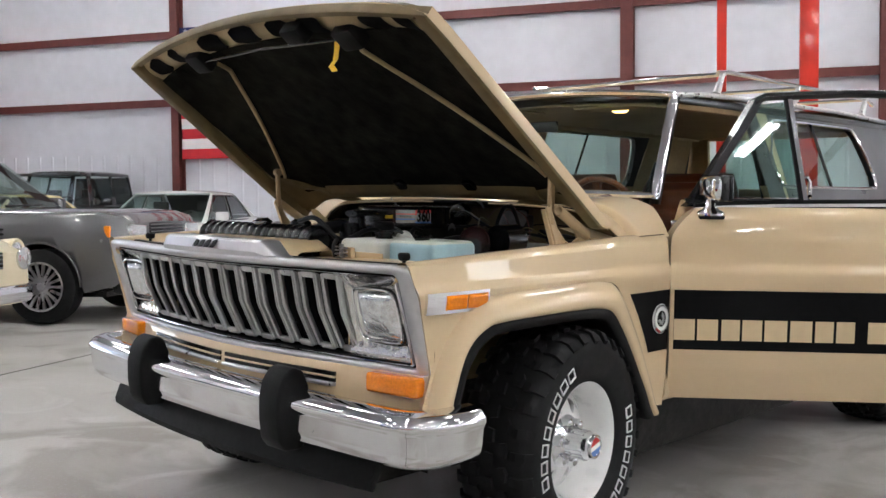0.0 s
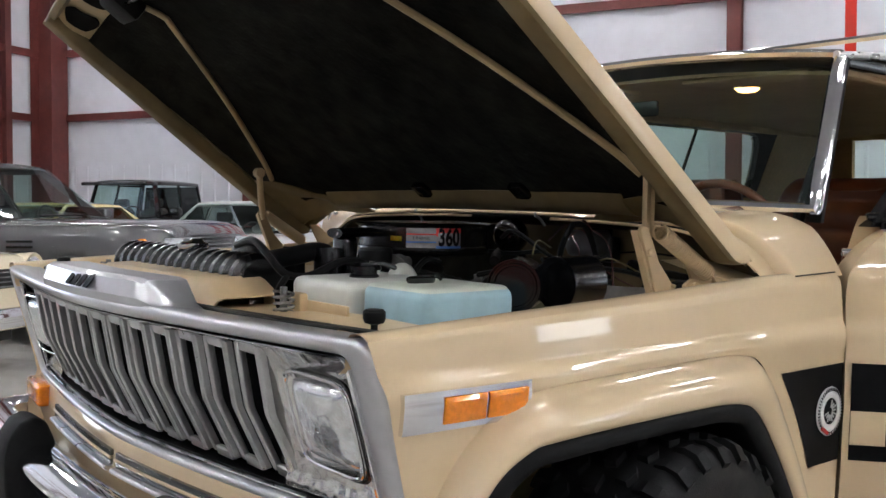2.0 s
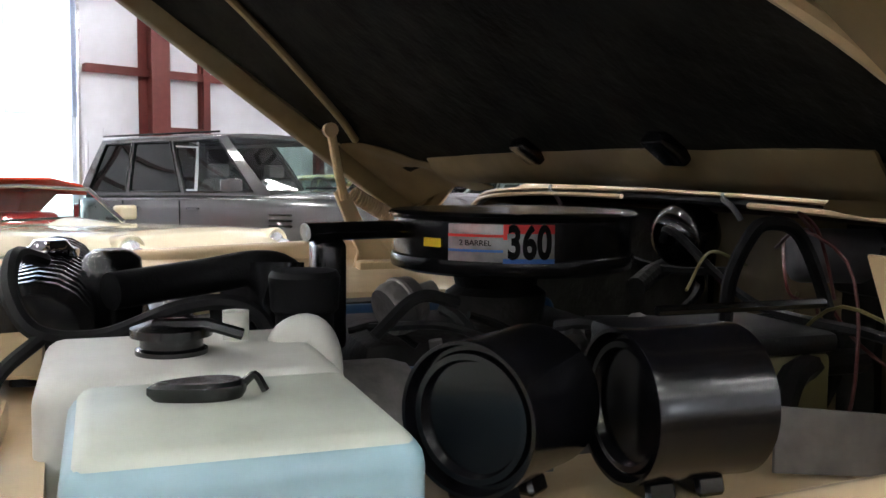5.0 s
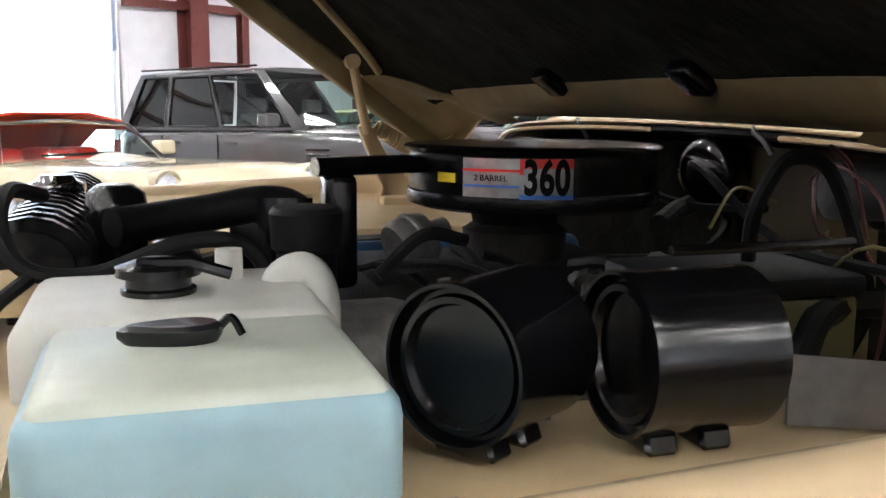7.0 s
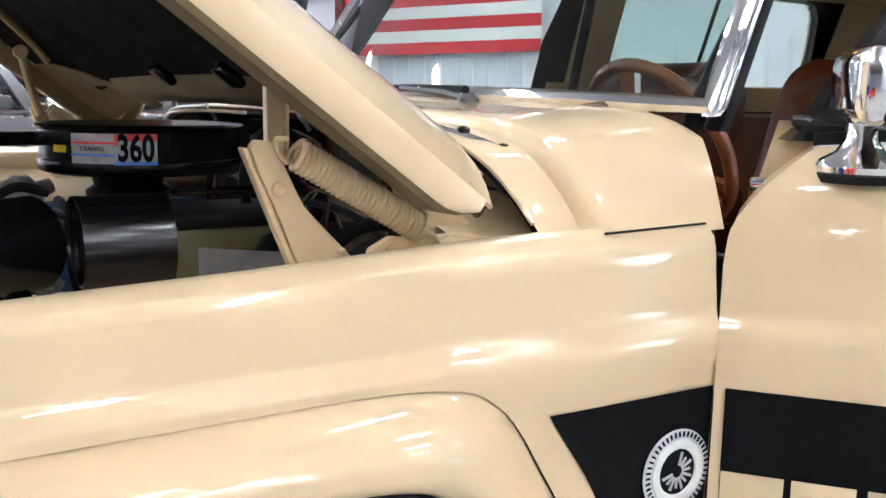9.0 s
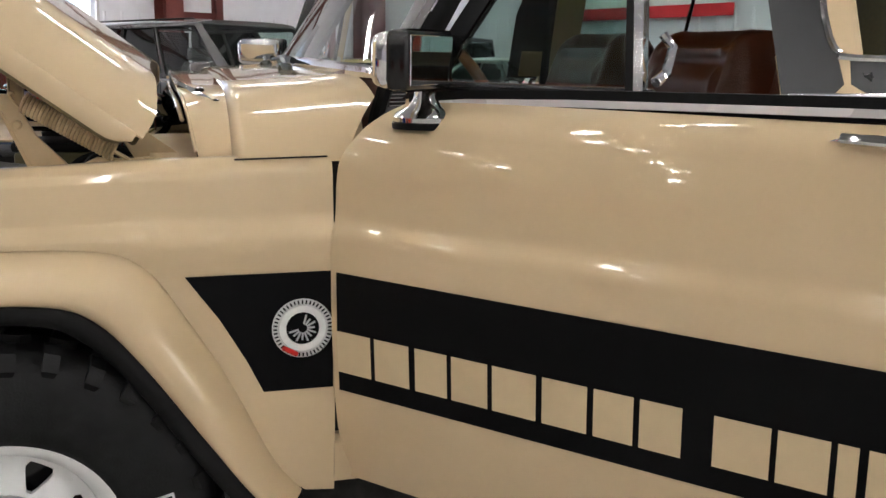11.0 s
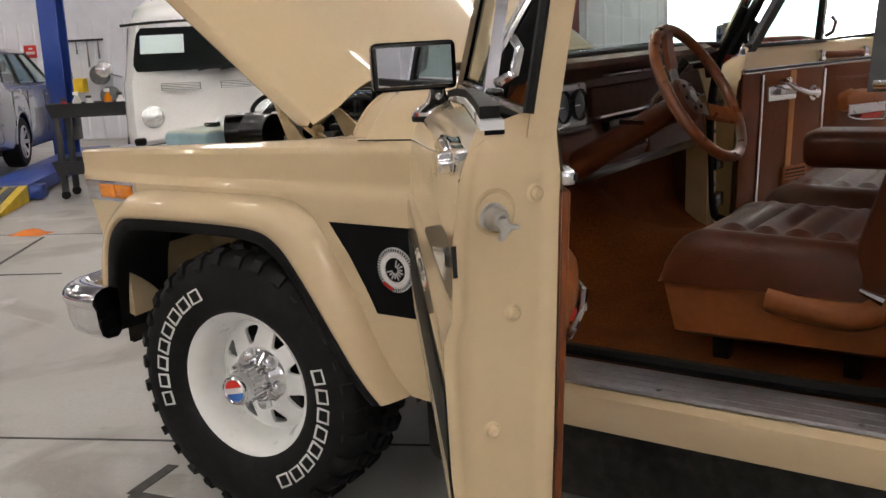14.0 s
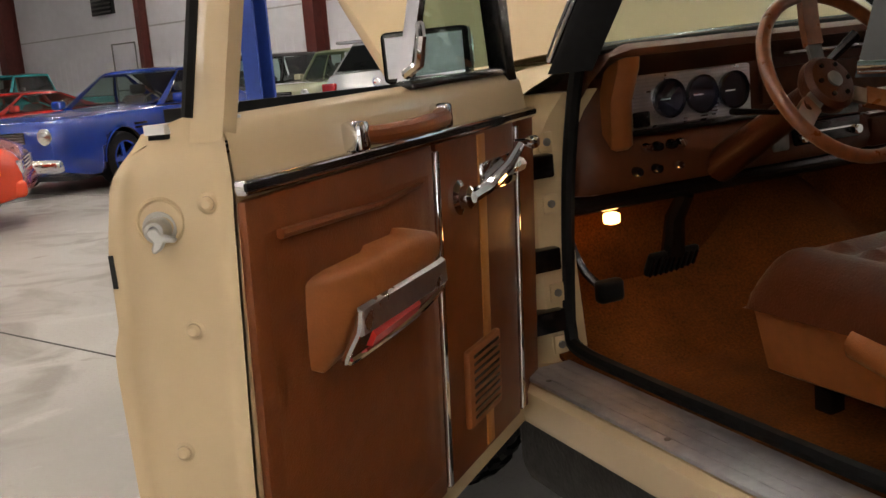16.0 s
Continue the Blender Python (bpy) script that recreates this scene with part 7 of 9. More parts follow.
# brake booster and master cylinder, wiper motor, firewall pieces
part("brake_booster", lathe([(0.0, 0), (0.03, 0.0), (0.044, 0.006), (0.05, 0.02), (0.05, 0.04), (0.045, 0.058), (0.032, 0.072), (0.014, 0.079), (0, 0.08)], Matrix.Translation((-0.34, 0.06, 1.12)) @ Matrix.Rotation(radians(35), 4, "Z") @ Matrix.Rotation(radians(82), 4, "Y"), 32), GLOSSB, car, "glossy black brake booster", sharp=60)
part("booster_pipe", tube([(-0.3, 0.11, 1.085), (-0.28, 0.16, 1.075), (-0.26, 0.19, 1.05), (-0.2, 0.22, 1.02)], 0.009, 8, smooth=6), BLACKM, car)
part("master_cylinder", tube([(-0.33, 0.02, 1.075), (-0.24, 0.1, 1.07), (-0.18, 0.16, 1.06)], 0.014, 10), GRIME, car)
wm = part("wiper_motor", lathe([(0, 0), (0.022, 0.0), (0.032, 0.006), (0.0355, 0.016), (0.0355, 0.11), (0, 0.11)], Matrix.Translation((-0.332, 0.283, 1.112)) @ Matrix.Rotation(radians(155), 4, "Z") @ Matrix.Rotation(radians(90), 4, "Y"), 28), MOTORG, car, "grey wiper motor", sharp=40)
part("gear_case", box(-0.45, -0.41, 0.27, 0.37, 1.06, 1.13, 0.012, 2), GRIME, wm)
for y, z, r_ in ((0.421, 1.054, 0.018), (0.462, 1.04, 0.02), (0.51, 1.02, 0.016)):
    part("grommet", lathe([(0, 0), (r_, 0), (r_, 0.012), (r_ * 0.5, 0.02), (0, 0.02)], Matrix.Translation((-0.44, y, z)) @ Matrix.Rotation(radians(90), 4, "Y"), 14), RUBBER, car)
# Thin black tube draws the shaded bend of the firewall panel.
part("firewall_bend_shade", tube([(-0.44, 0.37, 1.088), (-0.436, 0.45, 1.094), (-0.44, 0.6, 1.085)], 0.0025, 6), RUBBER, car)
for c, (pts, r_) in enumerate((
        ([(-0.1, 0.47, 1.06), (-0.09, 0.49, 1.112), (-0.103, 0.5, 1.153), (-0.124, 0.5, 1.168), (-0.164, 0.5, 1.157), (-0.2, 0.5, 1.09), (-0.221, 0.5, 1.019), (-0.194, 0.5, 0.962)], 0.0075),
        ([(-0.27, 0.4, 1.15), (-0.205, 0.45, 1.176), (-0.23, 0.45, 1.159), (-0.247, 0.45, 1.12), (-0.25, 0.46, 1.08)], 0.002),
        ([(-0.26, 0.36, 1.14), (-0.19, 0.45, 1.11), (-0.2, 0.45, 1.085), (-0.235, 0.45, 1.07), (-0.22, 0.46, 1.03)], 0.002),
        ([(-0.27, 0.28, 1.1), (-0.2, 0.3, 1.12), (-0.14, 0.34, 1.08)], 0.002),
        ([(-0.27, 0.72, 1.05), (-0.16, 0.72, 1.06), (-0.1, 0.7, 1.0), (-0.08, 0.68, 0.95)], 0.01),
        ([(-0.27, 0.77, 1.03), (-0.16, 0.76, 1.04), (-0.11, 0.74, 0.99), (-0.1, 0.7, 0.94)], 0.012),
        ([(-0.25, 0.5, 1.02), (-0.12, 0.56, 1.03), (-0.06, 0.6, 0.98)], 0.014))):
    part("wire" if r_ < 0.005 else "heater_hose", tube(pts, r_, 8, smooth=8), (WIRER if c in (1, 2) else WIREY) if r_ < 0.005 else RUBBER, car)
# battery
bt = part("battery", box(-0.16, 0.025, 0.42, 0.56, 0.9, 1.046, 0.008), mat("olive_battery_case", (0.09, 0.08, 0.03), 0.5, grain=0.2, scale=20), car, "battery with a black lid")
part("lid", box(-0.165, 0.03, 0.415, 0.565, 1.045, 1.066, 0.008), RUBBER, bt)
part("label", box(0.024, 0.0265, 0.47, 0.5, 1.005, 1.035), YELLOW, bt)
part("clamp", tube([(-0.16, 0.545, 1.092), (0.03, 0.545, 1.092)], 0.005, 8), BLACKM, bt)


# two black canisters on the shelf
def canister(p, yaw, r_, ln):
    """A lying can with ringed end, on two feet."""
    m = Matrix.Translation(p) @ Matrix.Rotation(radians(yaw), 4, "Z")
    cm = m @ Matrix.Rotation(radians(90), 4, "Y")
    c = part("canister", lathe([(0.0, 0.006), (r_ * 0.72, 0.006), (r_ * 0.76, 0.0), (r_ * 0.84, 0.0), (r_ * 0.87, 0.005), (r_ * 0.93, 0.005), (r_ * 0.96, -0.004), (r_ * 1.01, -0.004), (r_ * 1.01, 0.004), (r_, 0.008), (r_, ln - 0.01), (r_ * 1.01, ln - 0.006), (r_ * 1.01, ln), (r_ * 0.95, ln), (0, ln - 0.004)], cm, 56), SATIN, car, "black satin vacuum canister", sharp=30)
    for h in (0.02, ln - 0.03):
        part("foot", prism([(-0.02, p[2] - r_ * 0.9), (0.02, p[2] - r_ * 0.9), (0.025, 0.996), (-0.025, 0.996)], "x", h - 0.012, h + 0.012, 0.003, 1), BLACKM, c, m=Matrix.Translation((p[0], p[1], 0)) @ Matrix.Rotation(radians(yaw), 4, "Z"))
    return c


canister((0.285, 0.724, 1.057), 215, 0.052, 0.086)
canister((0.175, 0.731, 1.059), 181, 0.0535, 0.09)
part("steel_plate", loft([[Vector(p) for p in ((0.048, 0.735, 1.0), (-0.1, 0.79, 0.996), (-0.1, 0.79, 1.04), (0.048, 0.735, 1.05))], [Vector(p) for p in ((0.048, 0.732, 1.0), (-0.1, 0.787, 0.996), (-0.1, 0.787, 1.04), (0.048, 0.732, 1.05))]]), GREYP, car, "bare grey steel plate")


# fluid bottles
def bottle(x0, x1, y0, y1, z0, z1, ma, label, crease):
    """A blow-moulded tank with soft edges."""
    bm = box(x0, x1, y0, y1, z0, z1)
    bmesh.ops.bevel(bm, geom=bm.edges[:], offset=0.018, segments=4, profile=0.5, affect="EDGES")
    b = part("fluid_bottle", bm, ma, car, label, sharp=60)
    return b


TOPP = mat("milky_top_plastic", (0.52, 0.56, 0.48), 0.33, grain=0.1, scale=14, stain=0.1, sscale=8, sub=0.2)
b1 = bottle(0.327, 0.535, 0.575, 0.774, 0.88, 1.062, PLASTIC_B, "milky washer bottle with blue fluid", True)
part("bottle_top", box(0.333, 0.529, 0.581, 0.768, 1.03, 1.0655, 0.012, 3), TOPP, b1, "pale top above the fluid")
part("cap", loft([[Vector((0.442 + 0.8 * k_ * x, 0.647 + 0.8 * k_ * y, z)) for x, y in [(0.03 * math.cos(2 * math.pi * i / 20) + 0.022 * max(0, math.cos(2 * math.pi * i / 20)) ** 3, 0.021 * math.sin(2 * math.pi * i / 20)) for i in range(20)]] for z, k_ in ((1.064, 0.85), (1.07, 1.0), (1.075, 1.0), (1.078, 0.85))]), BLACKM, b1, "black flip cap")
part("cap_loop", tube([(0.422, 0.647, 1.072), (0.413, 0.65, 1.08), (0.406, 0.653, 1.069)], 0.003, 6, smooth=5), BLACKM, b1)
b2 = bottle(0.325, 0.56, 0.36, 0.57, 0.88, 1.064, PLASTIC_W, "milky white coolant bottle", False)
part("cap", lathe([(0.03, 0), (0.03, 0.006), (0.026, 0.008), (0.026, 0.016), (0.034, 0.017), (0.034, 0.024), (0.015, 0.03), (0, 0.03)], Matrix.Translation((0.455, 0.47, 1.062)), 20), BLACKM, b2, "black cap")
part("cap_strap", tube([(0.47, 0.48, 1.09), (0.43, 0.5, 1.092), (0.4, 0.5, 1.082)], 0.005, 6), BLACKM, b2)
part("pipe_elbow", tube([(0.32, 0.45, 0.98), (0.318, 0.444, 1.045), (0.33, 0.438, 1.07), (0.352, 0.436, 1.062), (0.356, 0.436, 1.03)], 0.0165, 12, smooth=6), PLASTIC_W, b2, "milky moulded pipe")
part("hose_nipple", lathe([(0.012, 0), (0.012, 0.03), (0.009, 0.03), (0, 0.028)], Matrix.Translation((0.395, 0.42, 1.06)), 12), PLASTIC_W, b2)
# Dark tray added for the shade at the bottom of the bay.
part("bay_shadow_tray", box(-0.2, 0.6, -0.5, 0.5, 0.5, 0.53, 0.01), GRIME, car, "dark tray standing in for shade under the engine")

# loose wiring along the firewall
for k, (pts, ma) in enumerate((
        ([(-0.24, 0.3, 1.12), (-0.19, 0.42, 1.165), (-0.2, 0.53, 1.13), (-0.17, 0.58, 1.02), (-0.12, 0.6, 0.93)], WIRER),
        ([(-0.25, 0.36, 1.13), (-0.2, 0.46, 1.15), (-0.21, 0.52, 1.06), (-0.18, 0.66, 1.02)], WIRER),
        ([(-0.25, 0.4, 1.08), (-0.17, 0.48, 1.04), (-0.17, 0.56, 1.09), (-0.22, 0.64, 1.05)], WIREY),
        ([(-0.26, 0.1, 1.12), (-0.2, 0.22, 1.14), (-0.19, 0.4, 1.07), (-0.2, 0.6, 1.06), (-0.22, 0.74, 1.02)], RUBBER),
        ([(-0.24, -0.6, 1.12), (-0.2, -0.3, 1.15), (-0.26, 0.05, 1.08), (-0.27, 0.26, 1.09)], RUBBER))):
    part("wire", tube(pts, 0.002 if ma is not RUBBER else 0.006, 6, smooth=5), ma, car, "loose engine bay wire")

# ---- interior ----
part("carpet", sheet(lambda a, b: Vector((-0.47 - 2.15 * a, 0.8 * (2 * b - 1), lerp([(0, 0.68), (0.06, 0.58), (0.13, 0.51), (0.5, 0.5), (1, 0.5)], a) + 0.19 * math.exp(-((2 * b - 1) / 0.27) ** 2) + 0.006 * noise.noise(Vector((20 * a, 9 * b, 0))))), 60, 40), CARPET, car, "rust brown carpet", sharp=60, thick=0.01)
part("toe_board", sheet(lambda a, b: Vector((-0.465 - 0.06 * (1 - b), 0.82 * (2 * a - 1), 0.52 + 0.55 * b)), 10, 4), CARPET, car, thick=0.01)
for s in (-1, 1):
    part("kick_panel", box(-0.625, -0.465, s * 0.75 - 0.01, s * 0.775 + 0.01, 0.52, 0.95, 0.008), DASHV, car, "brown kick panel")
    part("rear_trim", box(-3.6, -1.7, s * 0.82 - 0.015, s * 0.82 + 0.015, 0.55, 1.15, 0.01), VINYL, car, "brown rear side trim")
# dashboard
prof = [(-0.5, 1.14), (-0.58, 1.195), (-0.65, 1.219), (-0.69, 1.224), (-0.712, 1.212), (-0.712, 1.196), (-0.66, 1.178), (-0.622, 1.152), (-0.622, 1.03), (-0.65, 1.0), (-0.665, 0.93), (-0.65, 0.9), (-0.55, 0.88), (-0.45, 0.9)]
dash = part("dashboard", loft([[Vector((x + dx, y, min(z, top))) for x, z in prof] for y, dx, top in ((-0.72, 0.05, 1.1), (-0.7, 0.02, 1.15), (-0.66, 0.0, 1.2), (-0.6, 0.0, 9), (0.0, 0.0, 9), (0.6, 0.0, 9), (0.66, 0.0, 1.2), (0.7, 0.02, 1.15), (0.72, 0.05, 1.1))]), DASHV, car, "brown padded dashboard", sharp=40)
part("end_pad", loft([[Vector((x, y, z)) for x, y in ((xf, 0.572), (xf - 0.012, 0.585), (xf - 0.012, 0.615), (xf, 0.63), (xf + 0.05, 0.63), (xf + 0.05, 0.572))] for z, xf in ((0.99, -0.64), (1.0, -0.655), (1.1, -0.662), (1.17, -0.695), (1.195, -0.7))]), TANV, dash, "caramel end pad", sharp=50)
cl = part("instrument_panel", box(-0.643, -0.612, 0.21, 0.57, 1.03, 1.15, 0.006), ALU, dash, "ribbed metal gauge cluster")
for k in range(14):
    z = 1.035 + 0.008 * k
    part("rib", box(-0.6455, -0.642, 0.215, 0.565, z, z + 0.003), SILVERP, cl)
for y in (0.46, 0.365, 0.27):
    part("gauge", lathe([(0.0, 0), (0.042, 0), (0.045, 0.008), (0.045, 0.016), (0.041, 0.018), (0.039, 0.012), (0, 0.012)], Matrix.Translation((-0.64, y, 1.092)) @ Matrix.Rotation(radians(-90), 4, "Y"), 32), GAUGE, cl, "round dark gauge")
    part("needle", box(-0.6525, -0.6515, y - 0.002, y + 0.026, 1.09, 1.0925), WHITE, cl)
part("vent", box(-0.65, -0.64, 0.515, 0.56, 1.035, 1.07, 0.003), BLACKM, cl)
part("cluster_base", box(-0.655, -0.62, 0.2, 0.575, 1.018, 1.03, 0.003), BLACKM, dash)
for k, (y, z) in enumerate(((0.545, 0.99), (0.515, 0.99), (0.475, 0.99), (0.45, 0.99), (0.575, 0.94), (0.52, 0.94), (0.46, 0.94))):
    part("knob", lathe([(0.0, 0), (0.011, 0), (0.012, 0.01), (0.009, 0.022), (0, 0.023)], Matrix.Translation((-0.66, y, z)) @ Matrix.Rotation(radians(-90), 4, "Y"), 14), CHROME if k % 3 == 0 else BLACKM, dash, "dashboard knob")
part("radio", box(-0.672, -0.64, -0.12, 0.1, 0.935, 0.99, 0.005), BLACKM, dash, "dark radio")
part("radio_trim", box(-0.676, -0.67, -0.11, 0.09, 0.962, 0.968, 0.001, 1), CHROME, dash)
for y in (-0.1, 0.08):
    part("knob", lathe([(0.013, 0), (0.013, 0.012), (0.01, 0.016), (0, 0.016)], Matrix.Translation((-0.672, y, 0.955)) @ Matrix.Rotation(radians(-90), 4, "Y"), 14), CHROME, dash)
part("wood_panel", box(-0.64, -0.622, -0.74, 0.17, 1.045, 1.13, 0.004), mat("dark_wood_panel", (0.055, 0.016, 0.005), 0.55, spec=0.2, grain=0.3, scale=40), dash, "wood-grain dash panel")
part("bright_line", box(-0.642, -0.62, -0.74, 0.12, 1.038, 1.045, 0.002), ALU, dash)
for z in (1.16, 0.985):
    part("trim_line", box(-0.668 if z < 1 else -0.66, -0.64, -0.7, 0.1 if z > 1 else -0.14, z, z + 0.005, 0.001, 1), ALU, dash, "thin bright trim line")
part("glove_box", box(-0.672, -0.64, -0.64, -0.16, 0.9, 0.975, 0.01, 2), LEATHER, dash, "brown glove box lid")
part("heater_panel", box(-0.668, -0.64, -0.12, 0.12, 0.995, 1.03, 0.004), BLACKM, dash)
part("ashtray", box(-0.672, -0.65, 0.12, 0.17, 0.93, 0.985, 0.004), GREYP, dash)
part("under_dash", box(-0.62, -0.45, -0.72, 0.72, 0.85, 0.9, 0.02), BLACKM, dash)
lamp = part("courtesy_lamp", box(-0.592, -0.56, 0.57, 0.605, 0.812, 0.84, 0.008), LAMPLIT, dash, "lit courtesy lamp under the dashboard")
pl_ = new("courtesy_light", bpy.data.lights.new("courtesy_light", "POINT"))
pl_.data.energy, pl_.data.color, pl_.data.shadow_soft_size = 0.24, (1.0, 0.5, 0.18), 0.02
pl_.location = LEAN @ Vector((-0.61, 0.6, 0.83))
# pedals
tilt = Matrix.Translation((-0.515, 0.378, 0.67)) @ Matrix.Rotation(radians(-28), 4, "Y")
pe = part("pedal", box(-0.012, 0.008, -0.078, 0.078, -0.05, 0.045, 0.01, 3), RUBBER, car, "black ribbed brake pedal", m=tilt)
for k in range(9):
    part("rib", box(-0.0165, -0.011, -0.07 + 0.0165 * k, -0.063 + 0.0165 * k, -0.042, 0.036, 0.001, 1), BLACKM, pe)
part("pad_edge", box(-0.015, -0.01, -0.076, 0.076, -0.05, -0.043, 0.002, 1), GREYP, pe)
part("arm", tube([(0.0, 0.0, 0.03), (0.03, 0.0, 0.12), (0.02, 0.0, 0.2)], [0.03, 0.02], 8), BLACKM, pe)
part("accelerator", box(-0.52, -0.505, 0.12, 0.18, 0.56, 0.72, 0.006), RUBBER, car, "black accelerator pedal")
pb = part("parking_brake", box(-0.62, -0.585, 0.59, 0.66, 0.635, 0.69, 0.012, 3), RUBBER, car, "black parking brake pedal")
part("arm", tube([(-0.59, 0.63, 0.66), (-0.54, 0.66, 0.72), (-0.5, 0.68, 0.85)], [0.012, 0.009], 8, smooth=4), BLACKM, pb)
# steering column and wheel
WC = Vector((-1.018, 0.325, 1.125))
axis = Vector((-0.87, 0.0, 0.49)).normalized()
wm = Matrix.Translation(WC) @ axis.to_track_quat("Z", "Y").to_matrix().to_4x4()
st = part("steering_wheel", tube([wm @ Vector((0.183 * math.cos(2 * math.pi * k / 48), 0.183 * math.sin(2 * math.pi * k / 48), 0)) for k in range(48)], 0.014, 12, True), WOODV, car, "brown steering wheel with three spokes")
part("hub", lathe([(0.0, -0.07), (0.05, -0.07), (0.06, -0.055), (0.06, -0.035), (0.05, -0.024), (0.03, -0.02), (0, -0.02)], wm, 28), LEATHER, st, "dark brown hub pad")
part("emblem", lathe([(0.017, -0.022), (0.017, -0.016), (0.012, -0.015), (0, -0.015)], wm, 20), GREYP, st)
for a in range(6):
    part("hub_bolt", lathe([(0.005, -0.024), (0.005, -0.017), (0, -0.016)], wm @ Matrix.Translation((0.036 * math.cos(a * 1.047), 0.036 * math.sin(a * 1.047), 0)), 8), BLACKM, st)
for a in (90, 210, 330):
    d = Vector((math.cos(radians(a)), math.sin(radians(a)), 0))
    e = Vector((-d.y, d.x, 0))
    part("spoke", loft([[wm @ (d * r_ + e * w + Vector((0, 0, h))) for w, h in ((-0.018, z0), (0.018, z0), (0.018, z0 + 0.008), (-0.018, z0 + 0.008))] for r_, z0 in ((0.05, -0.045), (0.11, -0.03), (0.175, -0.003))]), GREYP, st, "metal spoke")
    part("spoke_wrap", loft([[wm @ (d * r_ + e * w + Vector((0, 0, h))) for w, h in ((-0.021, z0 - 0.004), (0.021, z0 - 0.004), (0.021, z0 + 0.012), (-0.021, z0 + 0.012))] for r_, z0 in ((0.085, -0.037), (0.13, -0.023), (0.176, -0.003))]), WOODV, st)
part("column", tube([WC - axis * 0.05, WC - axis * 0.42], [0.03, 0.042], 16), LEATHER, car, "brown steering column")
sl = part("shift_lever", tube([WC - axis * 0.16, WC - axis * 0.15 + Vector((0.02, -0.06, 0.05)), WC - axis * 0.13 + Vector((0.01, -0.1, 0.085))], 0.006, 8), CHROME, car, "column shift lever with a black grip")
part("grip", tube([WC - axis * 0.13 + Vector((0.01, -0.098, 0.083)), WC - axis * 0.11 + Vector((0.0, -0.15, 0.125))], [0.009, 0.013], 10), BLACKM, sl, "black grip")
part("turn_stalk", tube([WC - axis * 0.16, WC - axis * 0.16 + Vector((0.0, 0.09, 0.012)), WC - axis * 0.16 + Vector((0.0, 0.16, 0.02))], [0.006, 0.007, 0.011], 8), BLACKM, car, "black turn signal stalk")


# seats
def seat(yc):
    t = part("front_seat", loft([[Vector((x, y, z)) for x, y in ((x0, yc - w), (x0, yc + w), (x1, yc + w), (x1, yc - w))] for z, x0, x1, w in ((0.56, -1.5, -1.1, 0.2), (0.575, -1.53, -1.05, 0.225), (0.71, -1.55, -1.025, 0.238), (0.725, -1.54, -1.035, 0.23))]), TANV, car, "pleated brown leather bucket seat")

    def cushion(a, b):
        x, y = -1.02 - 0.55 * a, 2 * b - 1
        edge_ = max(0.0, 1 - abs(y) ** 6) ** 0.5
        nose = max(0.0, 1 - (1 - min(a / 0.22, 1)) ** 2.4) ** 0.5
        pleat = 0.018 * abs(math.sin(11 * math.pi * min(max((a - 0.2) / 0.75, 0), 1) * 0.5)) * (1 if abs(y) < 0.62 else 0)
        bol = 0.022 * math.exp(-((abs(y) - 0.8) / 0.16) ** 2)
        return Vector((x, yc + 0.258 * y, 0.7 + (0.118 - 0.02 * a + pleat + bol) * edge_ * nose))
    for lx in (-1.15, -1.45):
        for ly in (-0.17, 0.17):
            part("seat_foot", box(lx - 0.02, lx + 0.02, yc + ly - 0.02, yc + ly + 0.02, 0.5, 0.57, 0.004), BLACKM, t)
    part("cushion", sheet(cushion, 60, 40), LEATHER, t, "brown leather cushion", sharp=60)

    def shell(a, b, back=False):
        y, h = 2 * b - 1, a
        w = 0.265 - 0.05 * max(0, (h - 0.75) / 0.25) ** 2
        ed = max(0.0, 1 - abs(y) ** 6) ** 0.5
        tp = max(0.0, 1 - max(0, (h - 0.85) / 0.15) ** 2) ** 0.5
        pleat = 0.018 * abs(math.sin(12 * math.pi * h * 0.5)) * (1 if abs(y) < 0.62 and 0.1 < h < 0.9 else 0)
        bol = 0.03 * math.exp(-((abs(y) - 0.8) / 0.17) ** 2)
        dep = (0.075 + pleat + bol) * ed * tp
        px, pz = -1.52 - 0.2 * h, 0.7 + 0.62 * h
        off = -dep * 0.9 if back else dep
        return Vector((px + off, yc + w * y, pz + 0.3 * off))
    bm = sheet(lambda a, b: shell(a, b), 60, 36)
    sheet(lambda a, b: shell(a, b, True), 30, 24, bm)
    part("backrest", bm, LEATHER, t, "pleated brown leather backrest", sharp=60)
    part("hinge_cover", tube([(-1.28, yc + 0.238, 0.685), (-1.38, yc + 0.246, 0.668), (-1.48, yc + 0.25, 0.668), (-1.56, yc + 0.24, 0.72)], 0.032, 12, smooth=4), TANV, t, "caramel hinge cover")
    part("lever", tube([(-1.48, yc + 0.285, 0.733), (-1.53, yc + 0.29, 0.715)], [0.006, 0.012], 8), CHROME, t, "chrome recliner lever")
    return t


seat(0.345), seat(-0.345)
part("armrest", box(-1.58, -1.2, -0.075, 0.075, 0.9, 1.0, 0.03, 4), LEATHER, car, "brown leather folding armrest")
part("rear_seat", box(-2.6, -2.2, -0.65, 0.65, 0.55, 0.85, 0.05, 4), LEATHER, car, "brown rear bench")
part("rear_backrest", box(-2.72, -2.55, -0.65, 0.65, 0.7, 1.2, 0.05, 4), LEATHER, car)
for s in (-1, 1):
    part("headliner_rail", box(-3.5, -1.0, s * 0.66 - 0.02, s * 0.66 + 0.02, 1.58, 1.625, 0.01), HEADLINER, car)
    part("sun_visor", box(-1.14, -0.99, s * 0.36 - 0.22, s * 0.36 + 0.22, 1.6, 1.614, 0.006), HEADLINER, car, "beige sun visor")
